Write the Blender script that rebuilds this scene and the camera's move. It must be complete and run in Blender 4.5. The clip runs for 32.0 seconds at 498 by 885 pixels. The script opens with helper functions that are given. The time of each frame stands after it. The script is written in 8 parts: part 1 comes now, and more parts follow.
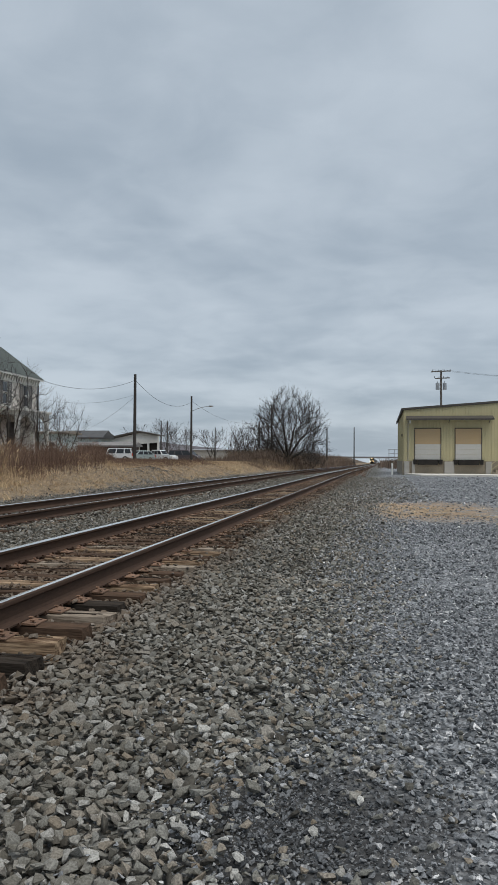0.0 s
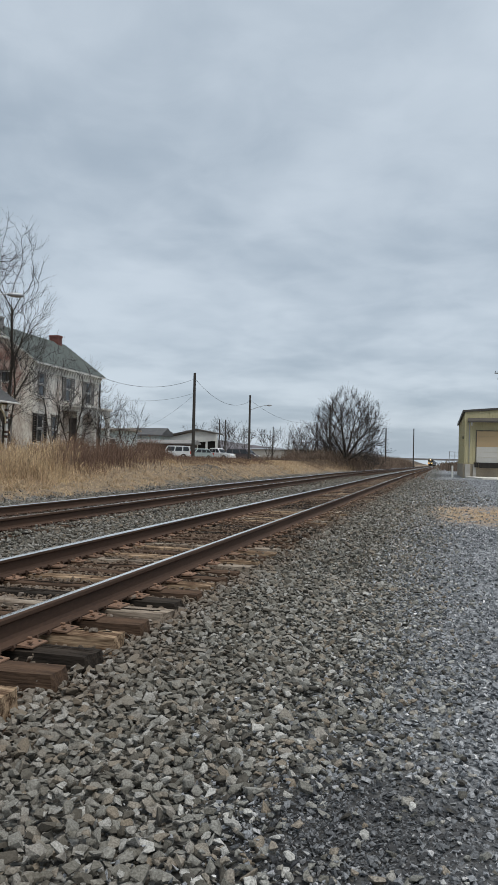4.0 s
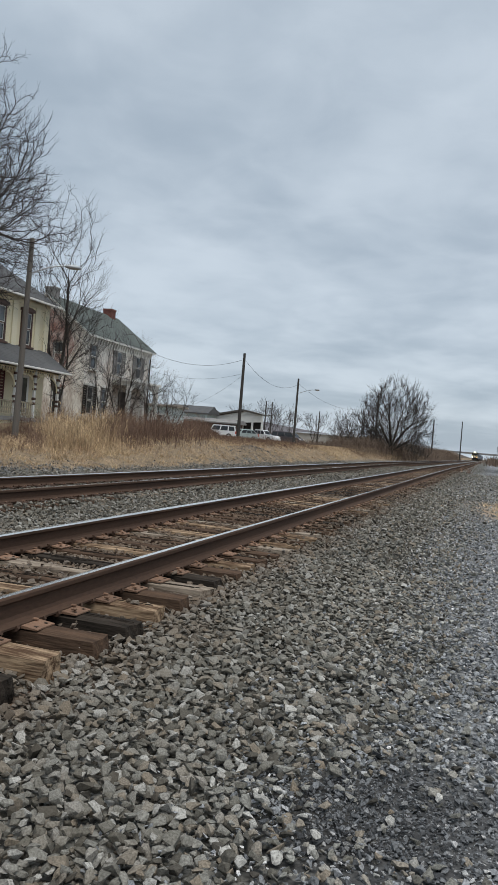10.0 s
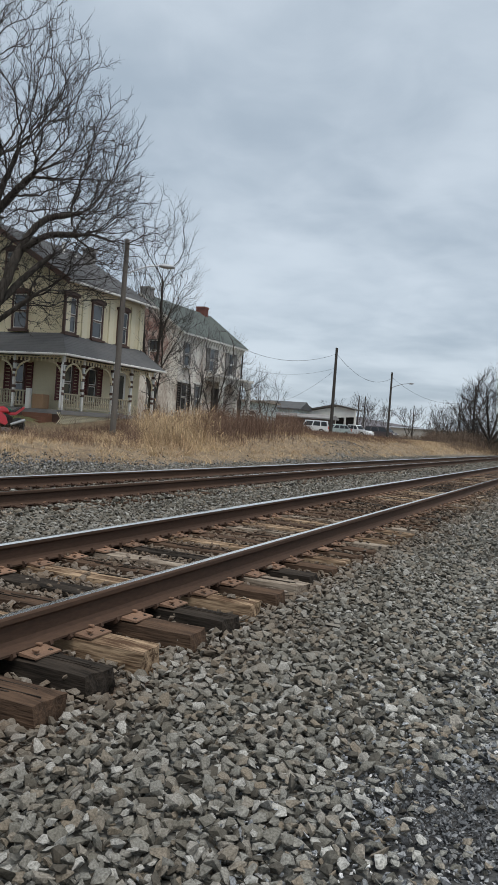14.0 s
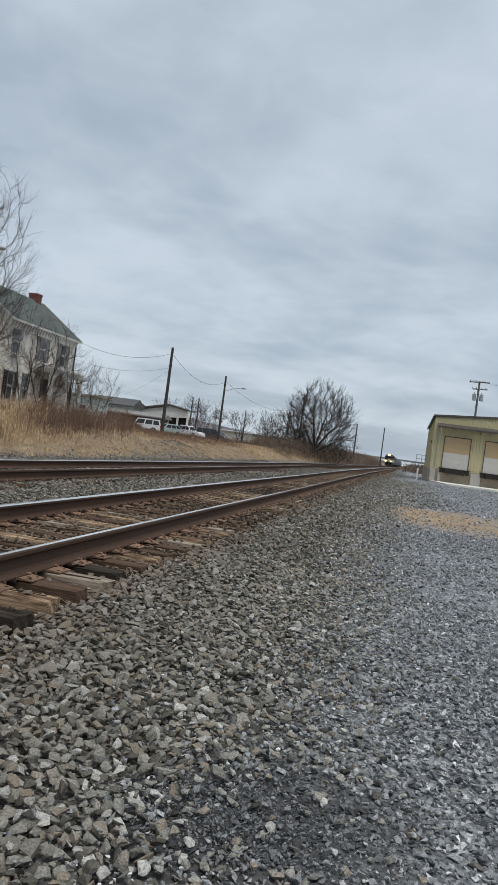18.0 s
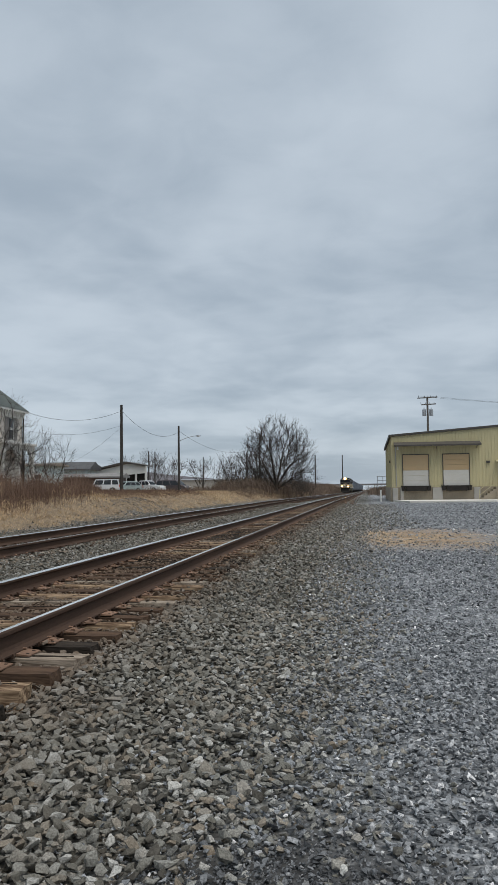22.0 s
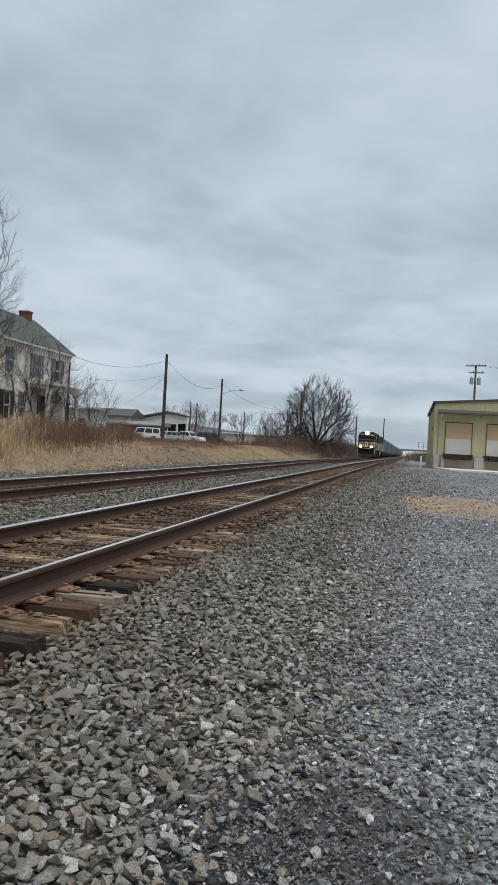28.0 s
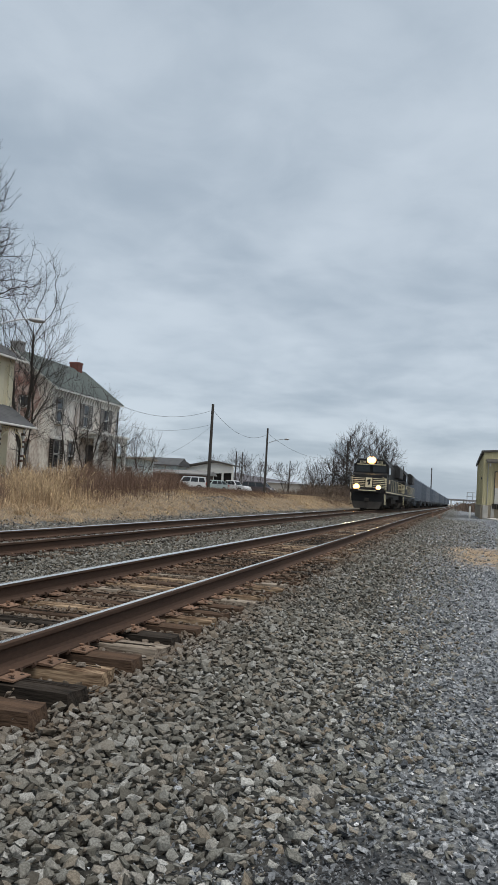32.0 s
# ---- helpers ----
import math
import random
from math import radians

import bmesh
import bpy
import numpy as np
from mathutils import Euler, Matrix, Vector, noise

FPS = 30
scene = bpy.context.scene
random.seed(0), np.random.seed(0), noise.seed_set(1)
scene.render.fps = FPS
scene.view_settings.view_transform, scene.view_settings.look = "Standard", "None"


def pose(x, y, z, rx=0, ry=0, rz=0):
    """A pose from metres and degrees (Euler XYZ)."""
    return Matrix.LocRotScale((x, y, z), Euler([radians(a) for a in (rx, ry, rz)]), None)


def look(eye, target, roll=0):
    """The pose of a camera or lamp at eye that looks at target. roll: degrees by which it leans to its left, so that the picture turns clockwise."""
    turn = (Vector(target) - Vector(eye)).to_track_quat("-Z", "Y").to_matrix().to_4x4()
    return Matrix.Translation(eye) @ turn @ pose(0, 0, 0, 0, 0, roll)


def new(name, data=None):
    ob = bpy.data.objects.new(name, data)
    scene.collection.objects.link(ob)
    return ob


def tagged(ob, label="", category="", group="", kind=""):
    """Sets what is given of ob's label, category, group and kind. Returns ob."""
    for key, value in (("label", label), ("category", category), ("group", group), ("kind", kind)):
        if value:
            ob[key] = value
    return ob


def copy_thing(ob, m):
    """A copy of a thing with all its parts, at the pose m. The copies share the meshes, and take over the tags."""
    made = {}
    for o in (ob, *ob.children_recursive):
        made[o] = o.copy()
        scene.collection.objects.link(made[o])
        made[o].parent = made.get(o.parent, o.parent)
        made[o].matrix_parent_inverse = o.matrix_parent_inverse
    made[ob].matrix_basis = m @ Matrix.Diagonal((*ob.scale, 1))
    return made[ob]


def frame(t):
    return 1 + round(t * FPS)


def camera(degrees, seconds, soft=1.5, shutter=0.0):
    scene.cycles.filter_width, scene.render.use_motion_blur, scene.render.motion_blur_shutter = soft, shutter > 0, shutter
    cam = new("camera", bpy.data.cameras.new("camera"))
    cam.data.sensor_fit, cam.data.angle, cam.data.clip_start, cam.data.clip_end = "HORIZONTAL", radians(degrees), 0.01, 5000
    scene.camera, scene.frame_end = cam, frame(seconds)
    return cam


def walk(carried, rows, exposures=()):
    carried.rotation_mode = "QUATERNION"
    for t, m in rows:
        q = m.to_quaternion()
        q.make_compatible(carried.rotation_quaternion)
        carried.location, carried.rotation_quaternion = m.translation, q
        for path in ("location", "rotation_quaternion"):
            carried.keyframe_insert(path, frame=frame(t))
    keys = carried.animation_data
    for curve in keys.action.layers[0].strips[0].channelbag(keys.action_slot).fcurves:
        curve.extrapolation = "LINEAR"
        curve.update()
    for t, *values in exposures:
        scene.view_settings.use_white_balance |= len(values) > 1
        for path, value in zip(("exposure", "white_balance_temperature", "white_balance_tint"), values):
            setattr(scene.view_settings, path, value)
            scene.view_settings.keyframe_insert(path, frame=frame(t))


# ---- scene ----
cam = camera(35.95, 32.0, soft=0.5)
# seconds, eye x, y, z, yaw, pitch, roll
PATH = [
    (0.0, 2.699, -0.000, 1.396, 9.80, 1.26, 0.28),
    (0.5, 2.706, -0.004, 1.398, 10.57, 1.32, 0.23),
    (1.0, 2.708, -0.007, 1.408, 10.30, 1.54, 0.58),
    (1.5, 2.715, -0.003, 1.410, 9.65, 1.93, 0.74),
    (2.0, 2.756, -0.012, 1.403, 7.52, 1.67, 0.69),
    (2.5, 2.731, -0.046, 1.415, 11.71, 1.08, 0.60),
    (3.0, 2.737, -0.047, 1.419, 13.46, 1.06, 0.85),
    (3.5, 2.722, -0.044, 1.415, 13.87, 1.10, 1.05),
    (5.5, 2.678, -0.048, 1.420, 14.16, 1.17, 2.71),
    (6.0, 2.664, -0.040, 1.410, 13.70, 0.88, 3.75),
    (6.5, 2.641, -0.045, 1.406, 13.65, 0.39, 5.25),
    (7.0, 2.618, -0.060, 1.405, 15.14, -0.29, 7.53),
    (7.5, 2.621, -0.043, 1.413, 15.87, -0.78, 8.88),
    (8.0, 2.650, -0.040, 1.422, 15.85, -0.78, 8.37),
    (8.5, 2.674, -0.040, 1.429, 15.97, -0.45, 6.63),
    (9.0, 2.690, -0.030, 1.428, 16.07, -0.19, 5.52),
    (9.5, 2.709, -0.073, 1.440, 16.03, -0.13, 5.43),
    (10.0, 2.698, -0.110, 1.434, 17.38, -0.38, 4.73),
    (10.5, 2.658, -0.129, 1.405, 32.15, -1.56, 0.85),
    (11.0, 2.640, -0.127, 1.395, 37.65, -2.12, -1.06),
    (11.5, 2.617, -0.127, 1.393, 37.71, -2.44, -1.33),
    (12.0, 2.609, -0.130, 1.398, 37.98, -2.43, -1.31),
    (12.5, 2.637, -0.132, 1.408, 36.05, -2.35, -1.44),
    (13.0, 2.643, -0.134, 1.411, 35.52, -2.12, -1.33),
    (13.5, 2.642, -0.120, 1.406, 34.15, -1.84, -0.64),
    (14.0, 2.659, -0.060, 1.416, 24.22, -1.24, 4.22),
    (14.5, 2.817, 0.052, 1.428, 19.62, -0.81, 7.14),
    (15.0, 2.814, 0.078, 1.448, 17.64, -0.41, 6.97),
    (15.5, 2.795, 0.066, 1.442, 16.93, 0.13, 8.33),
    (17.5, 2.803, 0.091, 1.404, 13.03, 1.16, 6.83),
    (18.0, 2.768, 0.092, 1.393, 11.82, 0.02, 7.53),
    (18.5, 2.778, 0.108, 1.393, 11.73, -0.41, 8.07),
    (19.0, 2.803, 0.121, 1.381, 14.43, -0.64, 4.38),
    (19.5, 2.809, 0.150, 1.400, 15.56, 1.68, 0.90),
    (20.0, 2.790, 0.167, 1.397, 15.06, 2.17, 2.30),
    (20.5, 2.759, 0.187, 1.391, 15.95, 2.33, 3.87),
    (21.0, 2.736, 0.214, 1.383, 17.66, 2.12, 4.71),
    (21.5, 2.709, 0.245, 1.407, 15.72, 2.99, 0.46),
    (22.0, 2.740, 0.282, 1.403, 8.93, 3.42, -0.66),
    (22.5, 2.700, 0.284, 1.388, 10.16, 1.15, 5.21),
    (23.0, 2.710, 0.273, 1.389, 14.57, 0.22, 2.73),
    (23.5, 2.725, 0.272, 1.405, 14.03, 0.40, 2.36),
    (24.0, 2.739, 0.272, 1.415, 13.81, 0.98, 2.14),
    (24.5, 2.726, 0.275, 1.413, 13.69, 1.73, 2.34),
    (25.0, 2.715, 0.268, 1.415, 13.73, 2.16, 2.47),
    (25.5, 2.741, 0.273, 1.413, 12.43, 2.39, 2.36),
    (27.5, 2.672, 0.295, 1.374, 11.51, 0.53, 3.11),
    (28.0, 2.689, 0.285, 1.379, 11.89, 0.10, 3.16),
    (28.5, 2.684, 0.287, 1.370, 13.69, -0.04, 3.10),
    (29.0, 2.668, 0.288, 1.368, 14.92, -0.17, 3.24),
    (29.5, 2.678, 0.298, 1.369, 15.36, -0.45, 1.14),
    (30.0, 2.711, 0.303, 1.371, 15.00, -0.69, -2.10),
    (30.5, 2.713, 0.288, 1.380, 14.90, -0.83, -0.02),
    (31.0, 2.688, 0.274, 1.398, 15.02, 1.27, 2.42),
    (31.5, 2.715, 0.257, 1.389, 15.70, 2.44, 1.13),
    (32.0, 2.720, 0.248, 1.395, 15.50, 3.56, 3.36),
]
walk(cam, [(t, pose(x, y, z, 90 + pitch, 0, yaw) @ pose(0, 0, 0, 0, 0, roll)) for t, x, y, z, yaw, pitch, roll in PATH],
     exposures=[(0.0, -0.1), (1.0, -0.08), (3.0, 0.06), (6.0, 0.06), (10.0, 0.08), (10.6, 0.4), (11.0, 0.54), (12.0, 0.53), (13.4, 0.53), (14.0, 0.14), (15.0, 0.1), (19.0, 0.06), (20.0, -0.1), (21.0, 0.1), (22.0, -0.05), (22.6, 0.06), (23.4, 0.12), (25.0, 0.02), (28.0, 0.08), (30.0, 0.14), (31.0, 0.05), (32.0, 0.05)])

# ---- light: overcast day ----
world = bpy.data.worlds.new("overcast")
scene.world = world
world.use_nodes = True
wn, wl = world.node_tree.nodes, world.node_tree.links
wn.clear()


def wnode(kind, **props):
    n = wn.new(kind)
    for k, v in props.items():
        n.inputs[k].default_value = v
    return n


sky = wn.new("ShaderNodeTexSky")
sky.sky_type = "NISHITA"
sky.sun_disc = False
sky.sun_elevation, sky.sun_rotation = radians(68), radians(137)
coord = wn.new("ShaderNodeTexCoord")
sep = wn.new("ShaderNodeSeparateXYZ")
wl.new(coord.outputs["Generated"], sep.inputs[0])


def wmath(op, a, b=None, c=None):
    n = wn.new("ShaderNodeMath")
    n.operation = op
    for i, v in enumerate((a, b, c)):
        if v is None:
            continue
        if isinstance(v, (int, float)):
            n.inputs[i].default_value = v
        else:
            wl.new(v, n.inputs[i])
    return n.outputs[0]


# cloud deck: the direction laid out on a high flat layer
up = wmath("ADD", wmath("MAXIMUM", sep.outputs[2], 0.0), 0.16)
comb = wn.new("ShaderNodeCombineXYZ")
wl.new(wmath("DIVIDE", sep.outputs[0], up), comb.inputs[0])
wl.new(wmath("DIVIDE", sep.outputs[1], up), comb.inputs[1])
big = wnode("ShaderNodeTexNoise", Scale=1.0, Detail=4.0, Roughness=0.5, Distortion=0.25)
fine = wnode("ShaderNodeTexNoise", Scale=4.2, Detail=6.0, Roughness=0.55, Distortion=0.4)
for n in (big, fine):
    wl.new(comb.outputs[0], n.inputs["Vector"])
mixn = wmath("ADD", wmath("MULTIPLY", big.outputs[0], 0.8), wmath("MULTIPLY", fine.outputs[0], 0.2))
ramp = wn.new("ShaderNodeValToRGB")
ramp.color_ramp.interpolation = "EASE"
ramp.color_ramp.elements[0].position, ramp.color_ramp.elements[0].color = 0.34, (0.375, 0.45, 0.53, 1)
ramp.color_ramp.elements[1].position, ramp.color_ramp.elements[1].color = 0.64, (0.585, 0.662, 0.74, 1)
wl.new(mixn, ramp.inputs[0])
skydim = wn.new("ShaderNodeMixRGB")
skydim.blend_type = "MULTIPLY"
skydim.inputs[0].default_value = 1.0
skydim.inputs[2].default_value = (0.1, 0.1, 0.1, 1)
wl.new(sky.outputs[0], skydim.inputs[1])
deck = wn.new("ShaderNodeMixRGB")
deck.inputs[0].default_value = 0.9
wl.new(skydim.outputs[0], deck.inputs[1])
wl.new(ramp.outputs[0], deck.inputs[2])
bg = wn.new("ShaderNodeBackground")
bg.inputs["Strength"].default_value = 1.0
wl.new(deck.outputs[0], bg.inputs["Color"])
wout = wn.new("ShaderNodeOutputWorld")
wl.new(bg.outputs[0], wout.inputs["Surface"])

sun = new("sun", bpy.data.lights.new("sun", "SUN"))
sun.data.energy, sun.data.angle, sun.data.color = 2.35, radians(40), (1.0, 0.97, 0.93)
sun.matrix_world = look((0, 0, 60), (-17, 18, 0))


# ---- materials ----
def mat(name, base, rough=0.8, metal=0.0, alt=None, scale=3.0, fine=40.0, amount=0.5, bump=0.2, bump_scale=None, per_object=0.0, per_island=0.0, spec=0.4, stretch=(1, 1, 1), coords="Object", deep=0.01):
    """A surface whose colour wanders between base and alt at a coarse and a fine scale, with grain in its relief."""
    m = bpy.data.materials.new(name)
    m.use_nodes = True
    nt = m.node_tree
    b = nt.nodes["Principled BSDF"]
    b.inputs["Roughness"].default_value, b.inputs["Metallic"].default_value = rough, metal
    b.inputs["Specular IOR Level"].default_value = spec
    alt = alt or tuple(c * 0.7 for c in base)
    tc = nt.nodes.new("ShaderNodeTexCoord")
    mp = nt.nodes.new("ShaderNodeMapping")
    mp.inputs["Scale"].default_value = stretch
    nt.links.new(tc.outputs[coords], mp.inputs[0])
    n1, n2 = nt.nodes.new("ShaderNodeTexNoise"), nt.nodes.new("ShaderNodeTexNoise")
    for n, s, d in ((n1, scale, 4), (n2, fine, 5)):
        n.inputs["Scale"].default_value, n.inputs["Detail"].default_value = s, d
        nt.links.new(mp.outputs[0], n.inputs["Vector"])
    add = nt.nodes.new("ShaderNodeMath")
    add.operation = "MULTIPLY_ADD"
    nt.links.new(n1.outputs[0], add.inputs[0])
    add.inputs[1].default_value = 0.55
    half = nt.nodes.new("ShaderNodeMath")
    half.operation = "MULTIPLY"
    half.inputs[1].default_value = 0.45
    nt.links.new(n2.outputs[0], half.inputs[0])
    nt.links.new(half.outputs[0], add.inputs[2])
    rng = nt.nodes.new("ShaderNodeMapRange")
    rng.inputs["From Min"].default_value, rng.inputs["From Max"].default_value = 0.5 - 0.22 / max(amount, 0.05) * 0.5, 0.5 + 0.22 / max(amount, 0.05) * 0.5
    nt.links.new(add.outputs[0], rng.inputs[0])
    mix = nt.nodes.new("ShaderNodeMixRGB")
    mix.inputs[1].default_value, mix.inputs[2].default_value = (*base, 1), (*alt, 1)
    nt.links.new(rng.outputs[0], mix.inputs[0])
    out = mix.outputs[0]
    if per_object or per_island:
        if per_object:
            src = nt.nodes.new("ShaderNodeObjectInfo").outputs["Random"]
        else:
            src = nt.nodes.new("ShaderNodeNewGeometry").outputs["Random Per Island"]
        k = max(per_object, per_island)
        v = nt.nodes.new("ShaderNodeMapRange")
        v.inputs["To Min"].default_value, v.inputs["To Max"].default_value = 1 - k, 1 + k
        nt.links.new(src, v.inputs[0])
        hsv = nt.nodes.new("ShaderNodeHueSaturation")
        nt.links.new(v.outputs[0], hsv.inputs["Value"])
        nt.links.new(out, hsv.inputs["Color"])
        out = hsv.outputs[0]
    nt.links.new(out, b.inputs["Base Color"])
    if bump:
        bp = nt.nodes.new("ShaderNodeBump")
        bp.inputs["Strength"].default_value = bump
        bp.inputs["Distance"].default_value = deep
        if bump_scale:
            n3 = nt.nodes.new("ShaderNodeTexNoise")
            n3.inputs["Scale"].default_value, n3.inputs["Detail"].default_value = bump_scale, 4
            nt.links.new(mp.outputs[0], n3.inputs["Vector"])
            nt.links.new(n3.outputs[0], bp.inputs["Height"])
        else:
            nt.links.new(n2.outputs[0], bp.inputs["Height"])
        nt.links.new(bp.outputs[0], b.inputs["Normal"])
    return m


def glow(name, colour, strength):
    m = bpy.data.materials.new(name)
    m.use_nodes = True
    b = m.node_tree.nodes["Principled BSDF"]
    b.inputs["Base Color"].default_value = (*colour, 1)
    b.inputs["Emission Color"].default_value, b.inputs["Emission Strength"].default_value = (*colour, 1), strength
    return m


M = {}
M["glass"] = mat("window_glass", (0.03, 0.035, 0.04), 0.06, 0, (0.05, 0.055, 0.06), 2, 6, 0.4, 0, spec=0.9)
M["rust"] = mat("rail_rust", (0.046, 0.028, 0.02), 0.85, 0.0, (0.085, 0.05, 0.033), 1.5, 60, 0.6, 0.25, stretch=(1, 0.25, 1), spec=0.2)
M["steel"] = mat("polished_rail_head", (1.0, 0.97, 0.92), 0.2, 1.0, (0.9, 0.86, 0.8), 3, 80, 0.5, 0, stretch=(1, 0.02, 1))
M["plate"] = mat("rusty_tie_plate", (0.25, 0.147, 0.092), 0.85, 0.0, (0.15, 0.088, 0.057), 8, 90, 0.7, 0.3, per_object=0.25)
M["concrete"] = mat("concrete", (0.42, 0.40, 0.36), 0.85, 0, (0.33, 0.31, 0.28), 1.2, 30, 0.6, 0.2)
M["yellow_metal"] = mat("cream_yellow_steel_siding", (0.52, 0.455, 0.26), 0.55, 0, (0.45, 0.40, 0.24), 0.6, 8, 0.5, 0.05)
M["dark_trim"] = mat("dark_brown_metal_trim", (0.055, 0.05, 0.042), 0.6, 0, (0.08, 0.07, 0.06), 2, 30, 0.5, 0.05)
M["cream"] = mat("cream_painted_brick", (0.76, 0.675, 0.475), 0.85, 0, (0.66, 0.58, 0.40), 0.7, 14, 0.6, 0.3, bump_scale=18)
M["siding"] = mat("cream_clapboard", (0.78, 0.71, 0.52), 0.7, 0, (0.70, 0.63, 0.46), 0.8, 12, 0.5, 0.05)
M["slate"] = mat("dark_grey_shingles", (0.076, 0.077, 0.079), 0.9, 0, (0.118, 0.118, 0.119), 1.2, 22, 0.7, 0.4, per_object=0.15)
M["green_roof"] = mat("green_grey_roofing", (0.066, 0.079, 0.073), 0.88, 0, (0.10, 0.112, 0.102), 0.8, 15, 0.6, 0.3)
M["brown_paint"] = mat("dark_brown_paint", (0.075, 0.042, 0.032), 0.65, 0, (0.11, 0.065, 0.05), 2, 30, 0.5, 0.1)
M["maroon"] = mat("maroon_shutter_paint", (0.09, 0.022, 0.022), 0.65, 0, (0.12, 0.035, 0.03), 3, 30, 0.5, 0.1)
M["white_paint"] = mat("white_paint", (0.72, 0.71, 0.67), 0.6, 0, (0.58, 0.57, 0.53), 2, 25, 0.5, 0.08)
M["peeling"] = mat("peeling_white_paint_on_brick", (0.8, 0.775, 0.71), 0.85, 0, (0.4, 0.33, 0.28), 1.1, 9, 1.0, 0.35, stretch=(1, 1, 0.35))
M["brick"] = mat("red_brick", (0.19, 0.082, 0.062), 0.9, 0, (0.40, 0.32, 0.28), 1.6, 11, 0.9, 0.3)
M["chimney_brick"] = mat("dark_red_chimney_brick", (0.13, 0.042, 0.034), 0.9, 0, (0.19, 0.08, 0.062), 2, 14, 0.6, 0.3)
M["grey_wood"] = mat("weathered_grey_wood", (0.26, 0.25, 0.24), 0.85, 0, (0.18, 0.17, 0.16), 2, 20, 0.6, 0.2)
M["pole"] = mat("creosoted_pole", (0.035, 0.031, 0.028), 0.95, 0, (0.06, 0.054, 0.048), 1, 25, 0.6, 0.3, stretch=(8, 8, 1))
M["grey_pole"] = mat("weathered_pole", (0.16, 0.14, 0.12), 0.9, 0, (0.10, 0.09, 0.08), 1, 25, 0.6, 0.3, stretch=(8, 8, 1))
M["wire"] = mat("black_cable", (0.03, 0.03, 0.03), 0.7, 0, None, 3, 20, 0.3, 0)
M["galv"] = mat("galvanised_steel", (0.42, 0.43, 0.44), 0.45, 0.7, (0.34, 0.35, 0.36), 3, 30, 0.5, 0.05)
M["bark"] = mat("grey_brown_bark", (0.030, 0.026, 0.022), 0.97, 0, (0.088, 0.077, 0.066), 5, 16, 1.1, 1.0, stretch=(1, 1, 0.16), spec=0.1, deep=0.06)
M["twig"] = mat("bare_twigs", (0.036, 0.030, 0.027), 0.95, 0, (0.06, 0.05, 0.045), 2, 20, 0.6, 0)
M["straw"] = mat("dry_straw_grass", (0.56, 0.42, 0.25), 0.9, 0, (0.33, 0.225, 0.135), 0.6, 4, 0.9, 0, per_island=0.45)
M["brush"] = mat("brown_brush", (0.115, 0.068, 0.05), 0.95, 0, (0.20, 0.13, 0.088), 0.4, 4, 0.8, 0, per_island=0.4)
M["far_brush"] = mat("grey_brown_brush", (0.125, 0.088, 0.068), 0.95, 0, (0.19, 0.14, 0.10), 0.15, 2, 0.8, 0, per_island=0.4)
M["black_paint"] = mat("black_locomotive_paint", (0.009, 0.009, 0.010), 0.5, 0, (0.02, 0.019, 0.018), 1.2, 15, 0.6, 0.05, spec=0.2)
M["grime"] = mat("grimy_dark_steel", (0.016, 0.015, 0.014), 0.85, 0.0, (0.04, 0.035, 0.03), 2, 20, 0.6, 0.2, spec=0.2)
M["stripe"] = mat("white_locomotive_stripe", (0.8, 0.7, 0.47), 0.5, 0, (0.55, 0.48, 0.34), 2, 20, 0.5, 0)
M["car_grey"] = mat("grey_freight_car_paint", (0.23, 0.255, 0.29), 0.6, 0, (0.17, 0.185, 0.205), 0.5, 6, 0.7, 0.1, per_object=0.25)
M["rubber"] = mat("tyre_rubber", (0.022, 0.022, 0.022), 0.9, 0, (0.04, 0.038, 0.035), 4, 40, 0.5, 0.2)


# ---- mesh helpers ----
def box(bm, cx, cy, cz, sx, sy, sz, rz=0.0, rx=0.0, ry=0.0):
    m = pose(cx, cy, cz, rx, ry, rz) @ Matrix.Diagonal((sx, sy, sz, 1))
    return bmesh.ops.create_cube(bm, size=1.0, matrix=m)["verts"]


def rod(bm, a, b, r0, r1=None, sides=8, caps=True):
    a, b = Vector(a), Vector(b)
    d = b - a
    m = Matrix.Translation((a + b) / 2) @ d.to_track_quat("Z", "Y").to_matrix().to_4x4()
    bmesh.ops.create_cone(bm, cap_ends=caps, segments=sides, radius1=r0, radius2=r0 if r1 is None else r1, depth=d.length, matrix=m)


def pipe(bm, pts, r, sides=6):
    """One bent tube through the points."""
    pts = [Vector(p) for p in pts]
    rings = []
    for i, p in enumerate(pts):
        d = (pts[min(i + 1, len(pts) - 1)] - pts[max(i - 1, 0)]).normalized()
        ref = Vector((1, 0, 0)) if abs(d.z) > 0.9 else Vector((0, 0, 1))
        u = d.cross(ref).normalized()
        w = d.cross(u)
        rings.append([bm.verts.new(p + (u * math.cos(t) + w * math.sin(t)) * r) for t in np.linspace(0, 2 * math.pi, sides, endpoint=False)])
    for a, b in zip(rings, rings[1:]):
        for k in range(sides):
            bm.faces.new((a[k], a[(k + 1) % sides], b[(k + 1) % sides], b[k]))
    bm.faces.new(rings[0][::-1]), bm.faces.new(rings[-1])


